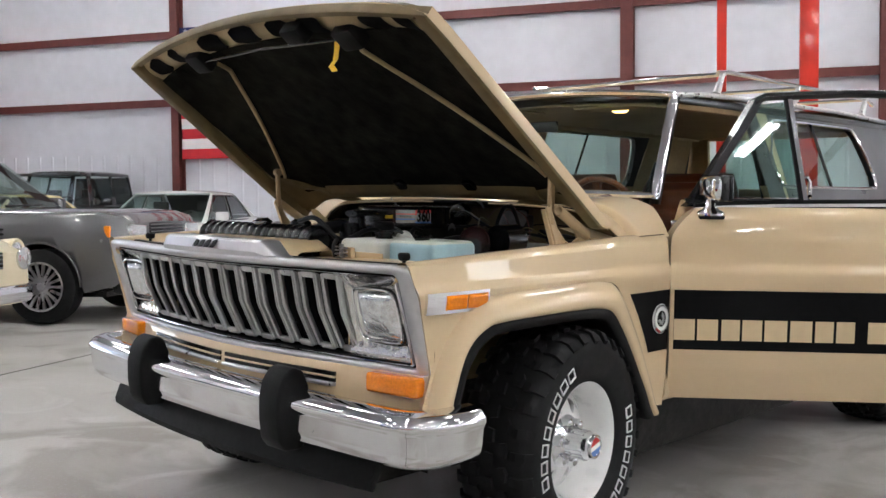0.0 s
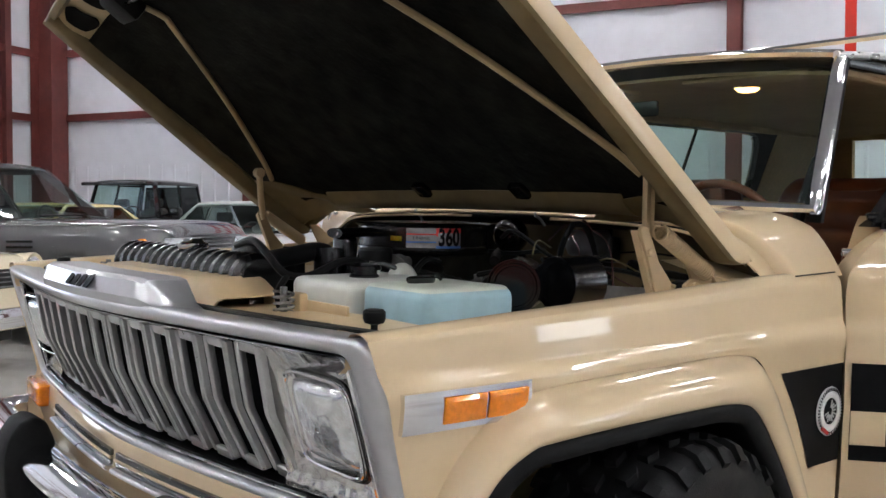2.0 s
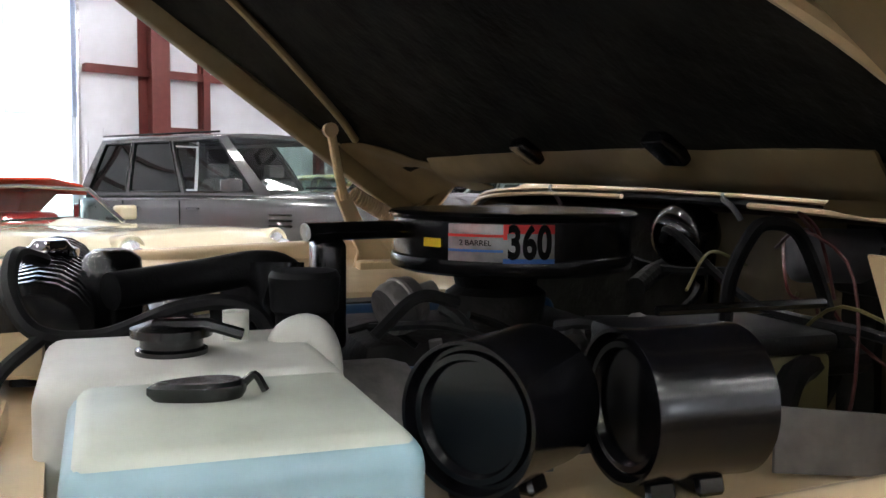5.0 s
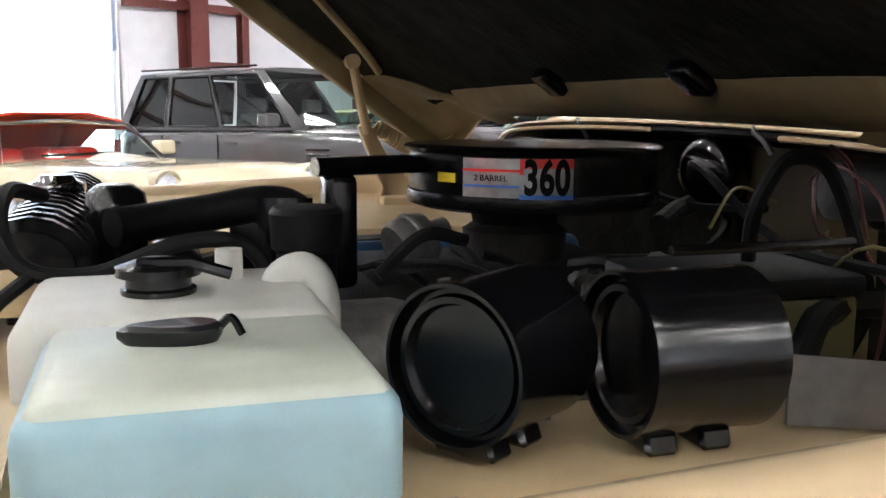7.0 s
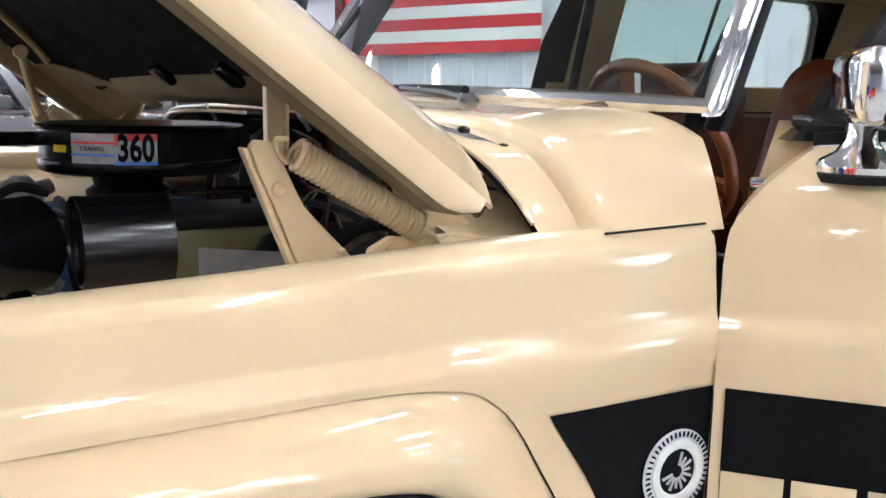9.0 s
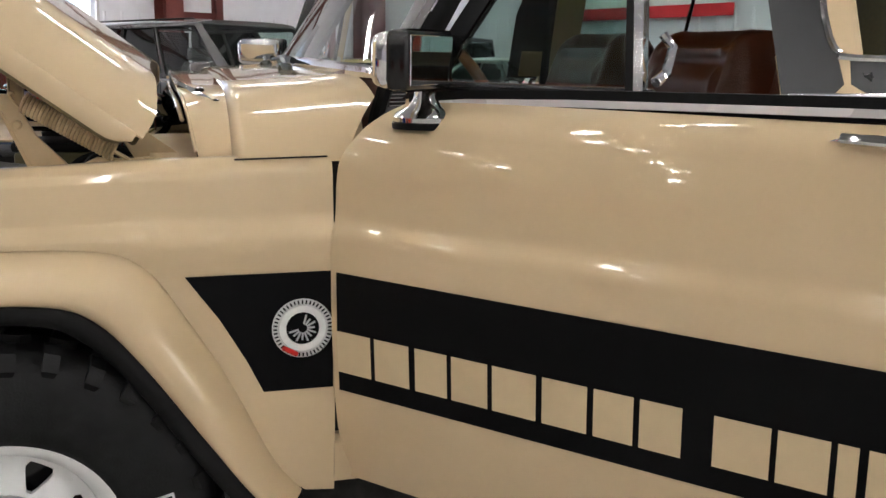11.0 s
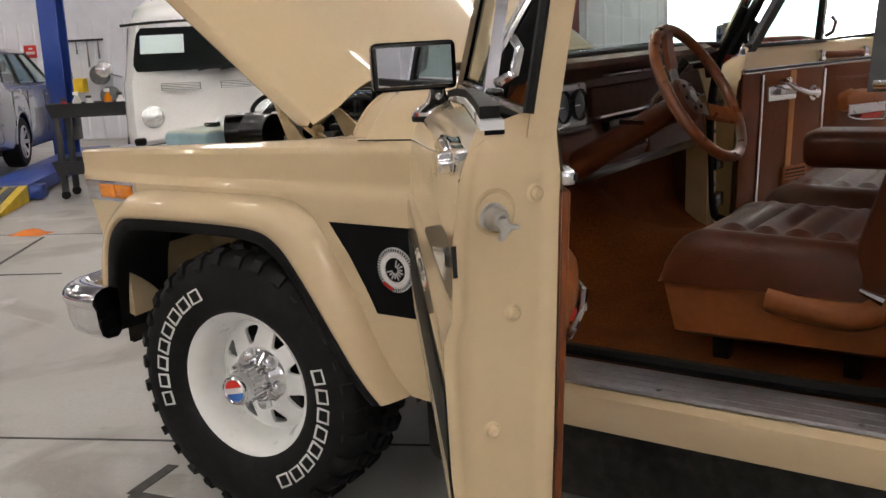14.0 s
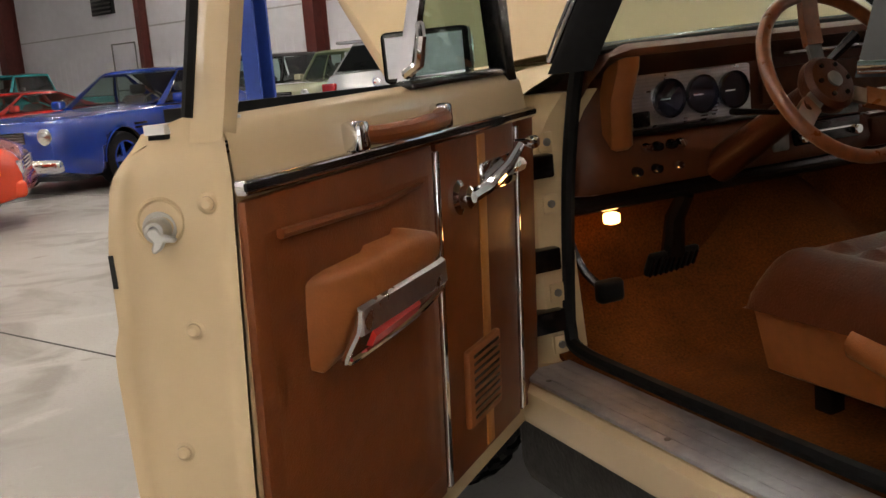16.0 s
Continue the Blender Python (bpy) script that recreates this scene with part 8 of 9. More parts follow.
part("inside_mirror", box(-0.94, -0.92, -0.1, 0.1, 1.5, 1.55, 0.01), BLACKM, car, "inside mirror")

# ---- parked vehicles of the hall ----
def road_wheel(parent, x, y, r, s, spokes, ma):
    """Tyre and alloy rim; s is the side it faces."""
    m = Matrix.Translation((x, y, r)) @ Matrix.Rotation(radians(-90 * s), 4, "X")
    w = part("wheel", lathe([(r * 0.62, -0.1), (r * 0.9, -0.11), (r * 0.98, -0.09), (r, -0.04), (r, 0.05), (r * 0.98, 0.09), (r * 0.9, 0.108), (r * 0.66, 0.105), (r * 0.62, 0.09)], None, 40, caps=False), TYRE, parent, "black tyre on a spoked rim", m)
    part("rim", lathe([(r * 0.66, 0.104), (r * 0.64, 0.11), (r * 0.6, 0.1), (r * 0.57, 0.05), (r * 0.55, 0.0), (0.001, 0.0)], None, 40, caps=False), BLACKM if spokes else ma, w)
    part("rim_edge", lathe([(r * 0.66, 0.1), (r * 0.66, 0.112), (r * 0.62, 0.114), (r * 0.6, 0.1), (r * 0.58, 0.06)], None, 40, caps=False), ma, w)
    hubm = lathe([(r * 0.14, 0.0), (r * 0.16, 0.07), (r * 0.1, 0.09), (0, 0.09)], None, 16)
    for k in range(spokes):
        own = loft([[Vector((rr, d, h)) for d, h in ((-w_, h0), (w_, h0), (w_, h0 + 0.02), (-w_, h0 + 0.02))] for rr, w_, h0 in ((r * 0.1, 0.4 / (spokes + 6), 0.06), (r * 0.35, 0.3 / (spokes + 6), 0.075), (r * 0.61, 0.36 / (spokes + 6), 0.085))])
        merge(hubm, own, Matrix.Rotation(2 * math.pi * k / max(spokes, 1), 4, "Z"))
    part("spokes", hubm, ma, w)


DARKIN = mat("cabin_shade_black", (0.012, 0.011, 0.011), 0.7, grain=0.2, scale=20)
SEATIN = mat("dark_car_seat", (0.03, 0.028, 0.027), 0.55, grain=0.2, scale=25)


def vehicle(name, m, label, paint, L, W, H, wb, r, belt, nose, hood, ws0, ws1, rf1, rw0, tail, deck, spokes=10, rim=None, roofpaint=None, glasses=(0.5,), top="TINT", lamps="square", groundz=0.2, open_top=False, group="", bulge=1.0, privacy=0):
    """A car from a few numbers, x forward: nose and hood heights, windshield foot ws0 and top ws1, roof end rf1, rear glass foot rw0, deck height."""
    t = thing(name, m, label, "car", group)
    hw = W / 2
    x0, x1 = -L / 2, L / 2
    ax = [wb / 2, -wb / 2]
    rim = rim or ALU
    deckpts = [(x0, tail), (x0 + 0.06, deck - 0.02), (rw0, deck), (ws0, hood), (x1 - 0.25, (hood + nose) / 2 + 0.02), (x1 - 0.06, nose), (x1, nose - 0.08)]
    N = 60
    rings = []
    for i in range(N + 1):
        x = x0 + L * i / N
        zt = lerp(deckpts, x)
        end = min((x - x0) / 0.45, (x1 - x) / 0.6, 1.0)
        w = hw * (0.84 + 0.16 * math.sqrt(max(0.0, 1 - (1 - end) ** 2)))
        zb = groundz + 0.1 * (1 - min(1, min((x - x0), (x1 - x)) / 0.5))
        zs = min(belt, zt)
        hh = zs - zb
        half = [(0.84, zb), (0.94, zb + 0.02), (0.975, zb + 0.1 * hh), (0.995, zb + 0.3 * hh), (1.0, zb + 0.55 * hh), (0.99, zb + 0.72 * hh), (0.975, zb + 0.84 * hh), (0.955, zs - 0.05), (0.925, zs - 0.018), (0.88, zt + 0.0), (0.8, zt + 0.014 * bulge), (0.6, zt + 0.026 * bulge), (0.3, zt + 0.034 * bulge), (0.1, zt + 0.036 * bulge)]
        rings.append([Vector((x, -w * k, z)) for k, z in half] + [Vector((x, w * k, z)) for k, z in reversed(half)])
    bm = loft(rings)
    bmesh.ops.recalc_face_normals(bm, faces=bm.faces)
    body = part("body", bm, paint, t, sharp=38)
    # wheel arches are cut out of the body
    cut = bmesh.new()
    for x in ax:
        for s in (-1, 1):
            merge(cut, prism([(x + (r + 0.06) * math.cos(math.pi * k / 12), r + (r + 0.06) * math.sin(math.pi * k / 12)) for k in range(13)] + [(x - r - 0.06, -0.2), (x + r + 0.06, -0.2)], "y", min(s * hw * 0.62, s * hw * 1.3), max(s * hw * 0.62, s * hw * 1.3)))
    cutter = part("arch_cut", cut, BLACKM)
    mod = body.modifiers.new("arches", "BOOLEAN")
    mod.operation, mod.object, mod.solver, mod.material_mode = "DIFFERENCE", cutter, "EXACT", "TRANSFER"
    cutter.matrix_basis = m
    bpy.context.view_layer.update()
    done = bpy.data.meshes.new_from_object(body.evaluated_get(bpy.context.evaluated_depsgraph_get()))
    body.modifiers.remove(mod)
    body.data = done
    bpy.data.objects.remove(cutter)
    # glasshouse: pillars and roof round real window openings, seats inside
    top_w = hw * 0.74
    wins = []
    cuts = [0.05, *glasses, 0.95]
    for u0, u1 in zip(cuts, cuts[1:]):
        wins.append((u0 + 0.012, u1 - 0.012))
    us = sorted({0.0, 1.0, *(u for w in wins for u in w), *(w[0] + (w[1] - w[0]) * k / 4 for w in wins for k in (1, 2, 3))})
    fs = [0.0, 0.06, 0.3, 0.55, 0.8, 0.93, 1.0]

    def side_at(u, f, s, e=0.0):
        """On the side of the cabin: u from the rear glass to the windscreen, f from the belt to the roof."""
        lowz = lerp([(0.0, deck), (0.06, belt), (0.94, belt), (1.0, hood)], u)
        xb_, xt_ = rw0 + (ws0 - rw0) * u, rf1 + (ws1 - rf1) * u
        y = hw * 0.9 + (top_w - hw * 0.9) * f ** 1.25 + e - 0.03 * (2 * u - 1) ** 4
        return Vector((xb_ + (xt_ - xb_) * f, s * y, lowz + (H - 0.06 - lowz) * f))

    def roof_row(u):
        q = side_at(u, 1.0, 1)
        dz = 0.02 * (2 * u - 1) ** 2
        return [Vector((q.x, q.y * c, q.z + (0.06 - dz) * math.sqrt(max(0.0, 1 - abs(c) ** 3)))) for c in (-1, -0.97, -0.9, -0.75, -0.4, 0, 0.4, 0.75, 0.9, 0.97, 1)]
    if not open_top:
        bm = bmesh.new()
        for s in (-1, 1):
            vs = [[bm.verts.new(side_at(u, f, s)) for f in fs] for u in us]
            for a in range(len(us) - 1):
                um = (us[a] + us[a + 1]) / 2
                for b in range(len(fs) - 1):
                    if any(w[0] < um < w[1] for w in wins) and 1 <= b <= 4:
                        continue
                    bm.faces.new((vs[a][b], vs[a + 1][b], vs[a + 1][b + 1], vs[a][b + 1]))
        loft([roof_row(u) for u in us], False, False, bm)
        for u in (0.0, 1.0):
            bm.faces.new([bm.verts.new(p) for p in roof_row(u)])
        part("cabin", bm, roofpaint or paint, t, sharp=30, thick=0.02)
        # Black slab over the closed deck stands in for the cabin's shade.
        part("cabin_shade_slab", box(rw0 + 0.08, ws0 - 0.08, -hw * 0.84, hw * 0.84, belt - 0.03, belt + 0.015), DARKIN, t, "dark slab standing in for the shaded interior")
        for n_, xs in enumerate((ws1 - 0.35, ws1 - 1.25)):
            if xs - 0.4 < rf1 - 0.2:
                continue
            for y in (-hw * 0.42, hw * 0.42):
                st_ = part("seat_back", loft([[Vector((x, y + w * c, z)) for x, c in ((xs + 0.06 - l, -1), (xs + 0.08 - l, 0), (xs + 0.06 - l, 1), (xs - 0.06 - l, 1), (xs - 0.06 - l, -1))] for z, w, l in ((belt - 0.02, 0.24, 0.0), (belt + 0.1, 0.23, 0.03), (belt + 0.16, 0.16, 0.05))]), SEATIN, t, "dark seat seen through the glass")
                part("headrest", box(xs - 0.13, xs - 0.03, y - 0.12, y + 0.12, belt + 0.18, belt + 0.32, 0.03, 2), SEATIN, st_)
        part("wheel_rim", tube([Vector((ws1 + 0.28 - 0.06 * math.sin(q), hw * 0.42 + 0.18 * math.cos(q), belt + 0.02 + 0.16 * math.sin(q))) for q in [2 * math.pi * k / 20 for k in range(20)]], 0.014, 6, True), SEATIN, t, "steering wheel seen through the glass")

    def xb(u):
        return rw0 + (ws0 - rw0) * u
    for s in (-1, 1):
        for n_, (u0, u1) in enumerate(wins):
            if not open_top:
                g = part("side_window", sheet(lambda a, b: side_at(u0 + (u1 - u0) * a, 0.06 + 0.87 * b, s, -0.008), 5, 4), TINT if n_ < privacy else GLASS, t, "dark side window" if n_ < privacy else "clear side window")
                g.visible_shadow = False
                rim_ = [side_at(u0 + (u1 - u0) * a, f, s, 0.004) for a, f in ((0, 0.06), (0.5, 0.06), (1, 0.06), (1, 0.5), (1, 0.93), (0.5, 0.93), (0, 0.93), (0, 0.5))]
                part("window_seal", tube(rim_, 0.011, 6, True), BLACKM, t)
            part("door_handle", box(xb(u0) + 0.1, xb(u0) + 0.26, s * (hw * 0.985) - 0.012, s * (hw * 0.985) + 0.014, belt - 0.14, belt - 0.115, 0.006), paint, t)
            part("shut_line", box(xb(u0) - 0.004, xb(u0) + 0.004, s * hw * 0.99 - 0.01, s * hw * 0.99 + 0.004, groundz + 0.15, belt - 0.05), BLACKM, t)
        mi = part("mirror", box(ws0 - 0.32, ws0 - 0.18, s * (hw + 0.12) - 0.1, s * (hw + 0.12) + 0.08, belt + 0.03, belt + 0.16, 0.03, 3), paint, t, "door mirror")
        part("mirror_stalk", box(ws0 - 0.26, ws0 - 0.22, min(s * hw * 0.9, s * (hw + 0.1)), max(s * hw * 0.9, s * (hw + 0.1)), belt + 0.03, belt + 0.06, 0.005), BLACKM, mi)
        # wheels in dark arches
        for x in ax:
            part("arch_edge", tube([(x + (r + 0.065) * math.cos(math.pi * k / 16), s * (hw - 0.004), r + (r + 0.065) * math.sin(math.pi * k / 16)) for k in range(17)], 0.012, 6), paint, t)
            road_wheel(t, x, s * (hw - 0.12), r, s, spokes, rim)
        # lamps
        y = s * hw * 0.68
        if lamps == "round":
            part("headlamp", lathe([(0.0, 0.03), (0.06, 0.026), (0.085, 0.012), (0.09, 0.0), (0.1, 0.0), (0.1, 0.02), (0.09, 0.024)], Matrix.Translation((x1 + 0.0, y * 1.1, nose - 0.12)) @ Matrix.Rotation(radians(90), 4, "Y"), 24), LENS, t, "round headlamp")
        else:
            part("headlamp", box(x1 - 0.2, x1 + 0.014, min(y * 0.72, y * 1.24), max(y * 0.72, y * 1.24), nose - 0.2, nose - 0.07, 0.03, 3), LENS, t, "clear headlamp")
            part("indicator", box(x1 - 0.24, x1 - 0.17, s * hw * 0.91 - 0.04, s * hw * 0.91 + 0.045, nose - 0.2, nose - 0.08, 0.012), AMBER, t)
        part("tail_lamp", box(x0 - 0.012, x0 + 0.2, min(y * 1.02, y * 1.36), max(y * 1.02, y * 1.36), deck - 0.26, deck - 0.1, 0.02, 3), TAILM, t, "red tail lamp")
    # front and rear glass
    if True:
        f = lambda a, b: Vector((ws0 - 0.01 + (ws1 - ws0) * (0.04 + 0.9 * b) + 0.03 * (1 - (2 * a - 1) ** 2), (hw * 0.86 + (top_w - hw * 0.88) * b) * (2 * a - 1), hood + 0.03 + (H - 0.07 - hood - 0.03) * b + 0.012))
        part("windscreen", sheet(f, 10, 6), GLASS, t, "windscreen").visible_shadow = False
        part("wiper", tube([(ws0 + 0.02, -hw * 0.4, hood + 0.06), (ws0 + 0.0, hw * 0.35, hood + 0.07)], 0.01, 6), BLACKM, t)
    if not open_top:
        f = lambda a, b: Vector((rw0 - 0.012 + (rf1 - rw0) * (0.08 + 0.84 * b) - 0.02 * (1 - (2 * a - 1) ** 2), (hw * 0.8 + (top_w - hw * 0.86) * b) * (2 * a - 1), deck + (H - 0.05 - deck) * (0.08 + 0.84 * b) + 0.01))
        part("rear_window", sheet(f, 10, 6), TINT, t, "dark rear window", thick=0.004)
    part("grille", box(x1 - 0.07, x1 + 0.006, -hw * 0.42, hw * 0.42, nose - 0.2, nose - 0.05, 0.012), BLACKM, t, "dark grille")
    for k in range(4):
        part("grille_bar", box(x1 + 0.004, x1 + 0.014, -hw * 0.4, hw * 0.4, nose - 0.19 + 0.036 * k, nose - 0.18 + 0.036 * k, 0.003, 1), GREYP, t)
    part("front_bumper", box(x1 - 0.14, x1 + 0.03, -hw * 0.9, hw * 0.9, groundz + 0.1, groundz + 0.27, 0.05, 3), paint if lamps == "square" else CHROME, t)
    part("rear_bumper", box(x0 - 0.03, x0 + 0.14, -hw * 0.92, hw * 0.92, groundz + 0.12, groundz + 0.3, 0.05, 3), paint if lamps == "square" else CHROME, t)
    part("plate", box(x0 - 0.02, x0 - 0.005, -0.2, 0.2, (tail + groundz) / 2 + 0.18, (tail + groundz) / 2 + 0.29, 0.004), WHITEP, t, "plain pale plate")
    part("underside", box(x0 + 0.3, x1 - 0.3, -hw * 0.8, hw * 0.8, groundz - 0.03, groundz + 0.05), BLACKM, t)
    return t


TAILM = mat("red_tail_lens", (0.28, 0.01, 0.012), 0.12, coat=0.8, grain=0.2, scale=60)


def stand(x, y, az, z=0.0):
    return Matrix.Translation((x, y, z)) @ Matrix.Rotation(radians(az), 4, "Z")


def gloss(name, c, metal=0.0):
    return mat(name, c, 0.25, metal, coat=0.8, grain=0.04, scale=60, rvar=0.05, stain=0.03, sscale=2)


GREYC, CREAM, WHITEC, BLACKC = gloss("grey_metallic", (0.1, 0.098, 0.1), 0.4), gloss("cream_paint", (0.72, 0.63, 0.44)), gloss("white_car_paint", (0.74, 0.74, 0.73)), gloss("black_car_paint", (0.012, 0.012, 0.014))
BLUEC, SILVERC, ORANGEC, TEALC = gloss("blue_car_paint", (0.005, 0.034, 0.28), 0.1), gloss("silver_car_paint", (0.52, 0.53, 0.56), 0.5), gloss("orange_red_paint", (0.6, 0.05, 0.015)), gloss("teal_paint", (0.02, 0.3, 0.34))
SAGEC, DKBLUE, REDC = gloss("sage_paint", (0.28, 0.3, 0.2)), gloss("dark_blue_paint", (0.012, 0.07, 0.2)), gloss("red_car_paint", (0.4, 0.02, 0.015))

SUV_AT = (-1.3, -8.5, 126)


def bus():
    """Flat-nosed vintage camper van, x forward."""
    t = thing("camper_van", stand(6.66, -4.88, 136), "white flat-nosed vintage camper van with a dark windscreen", "van")
    def outline(x, w, z0, z1, z2):
        half = [(0.82, z0), (0.96, z0 + 0.06), (1.0, z0 + 0.35), (0.985, z1 - 0.06), (0.96, z1), (0.9, z1 + 0.5), (0.84, z2 - 0.1), (0.7, z2 - 0.02), (0.35, z2 + 0.03)]
        return [Vector((x, -w * k, z)) for k, z in half] + [Vector((x, w * k, z)) for k, z in reversed(half)]
    def nose(z_frac):
        return z_frac
    rings = [outline(x, w, z0, z1, z2) for x, w, z0, z1, z2 in ((-2.2, 0.74, 0.42, 1.2, 1.82), (-2.12, 0.84, 0.34, 1.2, 1.9), (-1.5, 0.86, 0.3, 1.2, 1.94), (0.0, 0.86, 0.3, 1.2, 1.95), (1.3, 0.86, 0.3, 1.2, 1.94), (1.65, 0.85, 0.3, 1.2, 1.92), (1.85, 0.83, 0.32, 1.2, 1.86), (1.98, 0.79, 0.36, 1.2, 1.76), (2.06, 0.72, 0.42, 1.2, 1.66))]
    for ring in rings[-4:]:
        for p in ring:
            p.x -= 0.32 * max(0.0, (p.z - 1.2) / 0.6)
            p.x += 0.08 * (1 - (p.y / 0.86) ** 2)
    part("body", loft(rings), WHITEC, t, sharp=50)

    def face(y, z, e=0.012):
        return Vector((2.06 + 0.08 * (1 - (y / 0.86) ** 2) - 0.32 * max(0.0, (z - 1.2) / 0.6) + e, y, z))
    part("windscreen", sheet(lambda a, b: face((0.7 - 0.05 * b) * (2 * a - 1) * (1 - 0.06 * (2 * b - 1) ** 6), 1.24 + 0.4 * b), 16, 8), TINT, t, "dark curved windscreen", thick=0.004)
    part("window_card", sheet(lambda a, b: face(-0.62 + 0.4 * a, 1.4 + 0.17 * b, 0.02), 4, 3), mat("pale_card", (0.6, 0.72, 0.72), 0.6), t, "pale paper card behind the glass")
    part("gutter", tube([face(0.8 * (i / 8 - 1), 1.7 - 0.03 * (i / 8 - 1) ** 2, 0.0) for i in range(17)], 0.014, 6), BLACKM, t, "dark roof gutter")
    for s in (-1, 1):
        vn = part("vent", sheet(lambda a, b: face(s * (0.09 + 0.36 * a), 1.06 + 0.065 * b), 6, 3), GREYP, t, "grey fresh-air vent", thick=0.004)
        for k in range(4):
            part("slat", tube([face(s * 0.1, 1.07 + 0.015 * k, 0.016), face(s * 0.44, 1.07 + 0.015 * k, 0.016)], 0.004, 5), WHITEC, vn)
        part("headlamp", lathe([(0.0, 0.035), (0.06, 0.03), (0.085, 0.014), (0.09, 0.0), (0.105, 0.0), (0.105, 0.02), (0.09, 0.024)], Matrix.Translation((2.08, s * 0.55, 0.82)) @ Matrix.Rotation(radians(90), 4, "Y"), 24), LENS, t, "round headlamp")
        part("wiper", tube([face(s * 0.1, 1.23, 0.02), face(s * 0.1 + 0.4, 1.3, 0.024)], 0.007, 5), BLACKM, t)
        part("mirror", lathe([(0.0, 0), (0.07, 0), (0.075, 0.015), (0.05, 0.035), (0, 0.04)], Matrix.Translation((1.75, s * 1.0, 1.28)) @ Matrix.Rotation(radians(90), 4, "Y"), 16), CHROME, t, "round chrome mirror")
        part("mirror_stalk", tube([(1.75, s * 0.84, 1.2), (1.75, s * 1.0, 1.25)], 0.008, 6), CHROME, t)
        for u in range(3):
            part("side_window", sheet(lambda a, b: Vector((1.45 - 1.15 * u - 0.95 * a, s * (0.838 - 0.055 * b), 1.26 + 0.4 * b)), 4, 3), TINT, t, "dark side window", thick=0.004)
        for x in (1.2, -1.2):
            road_wheel(t, x, s * 0.77, 0.33, s, 0, WHITEP)
            part("arch_edge", tube([(x + 0.4 * math.cos(math.pi * k / 12), s * 0.862, 0.33 + 0.4 * math.sin(math.pi * k / 12)) for k in range(13)], 0.02, 6), BLACKM, t, "dark wheel arch")
    part("front_bumper", box(2.05, 2.2, -0.82, 0.82, 0.36, 0.5, 0.03, 3), WHITEP, t)
    return t


suv = vehicle("parked_suv", stand(*SUV_AT), "grey metallic luxury off-road SUV parked nose outwards", GREYC, 4.6, 1.93, 1.78, 2.745, 0.385, 1.14, 1.08, 1.15, 0.62, -0.12, -2.05, -2.27, 0.95, 1.14, 18, ALU, glasses=(0.3, 0.6), groundz=0.3, privacy=2)
part("lower_cladding", box(2.1, 2.325, -0.86, 0.86, 0.3, 0.5, 0.05, 3), BLACKM, suv, "black lower bumper")
part("roof_rail", box(-2.0, -0.2, -0.72, -0.69, 1.755, 1.775, 0.006), BLACKM, suv)
for k in range(7):
    part("hood_bar", box(2.25, 2.257, -0.21 + 0.07 * k, -0.17 + 0.07 * k, 0.985, 1.005, 0.002, 1), SILVERP, suv)
for k in range(3):
    part("side_vent", box(0.72, 1.0, -0.985, -0.965, 0.86 + 0.05 * k, 0.88 + 0.05 * k, 0.005), BLACKM, suv, "dark side vent")

tb = vehicle("convertible", stand(1.15, -7.2, 126.9), "cream two-seat vintage convertible with a red interior", CREAM, 4.6, 1.78, 1.25, 2.59, 0.35, 0.9, 0.86, 0.9, 0.35, 0.0, -0.75, -0.9, 0.75, 0.88, 0, CHROME, lamps="round", groundz=0.25, open_top=True, top="GLASS", roofpaint=CREAM)
part("hardtop", loft([[Vector(p) for p in ((x, -w, z0), (x, -w * 0.92, z1), (x, -w * 0.5, z1 + 0.06), (x, w * 0.5, z1 + 0.06), (x, w * 0.92, z1), (x, w, z0))] for x, w, z0, z1 in ((-1.15, 0.78, 0.88, 0.9), (-0.95, 0.76, 0.9, 1.18), (-0.5, 0.74, 1.16, 1.25), (-0.02, 0.7, 1.16, 1.24))], False, False), gloss("red_top", (0.5, 0.05, 0.02)), tb, "red hard top", sharp=40, thick=0.02)
for s in (-1, 1):
    part("windscreen_post", tube([(0.36, s * 0.78, 0.92), (0.02, s * 0.68, 1.2)], 0.018, 8), CHROME, tb, "chrome windscreen post")
    part("seat", box(-0.75, -0.3, s * 0.36 - 0.27, s * 0.36 + 0.27, 0.6, 1.0, 0.06, 3), RED, tb, "red seat")
part("windscreen_header", tube([(0.02, -0.68, 1.2), (0.06, 0, 1.23), (0.02, 0.68, 1.2)], 0.016, 8), CHROME, tb)
part("hood_scoop", sheet(lambda a, b: Vector((0.75 + 0.75 * a, 0.24 * (2 * b - 1), 0.93 + 0.06 * (1 - (2 * b - 1) ** 2) * (1 - a) ** 0.5 - 0.02 * a)), 10, 8), CREAM, tb, "raised hood scoop")
for s in (-1, 1):
    pod = part("fender_pod", lathe([(0.02, -0.7), (0.06, -0.5), (0.1, -0.2), (0.118, 0.0), (0.12, 0.05), (0.112, 0.06), (0.1, 0.055), (0.095, 0.03)], Matrix.Translation((2.2, s * 0.66, 0.8)) @ Matrix.Rotation(radians(90), 4, "Y"), 24), CREAM, tb, "cream headlamp pod", sharp=60)
    part("lens", lathe([(0.096, 0.035), (0.085, 0.055), (0.05, 0.07), (0, 0.075)], Matrix.Translation((2.2, s * 0.66, 0.8)) @ Matrix.Rotation(radians(90), 4, "Y"), 24), LENS, pod, "round headlamp glass")
part("antenna", tube([(0.5, -0.75, 0.9), (0.5, -0.78, 1.6)], 0.003, 5), CHROME, tb)

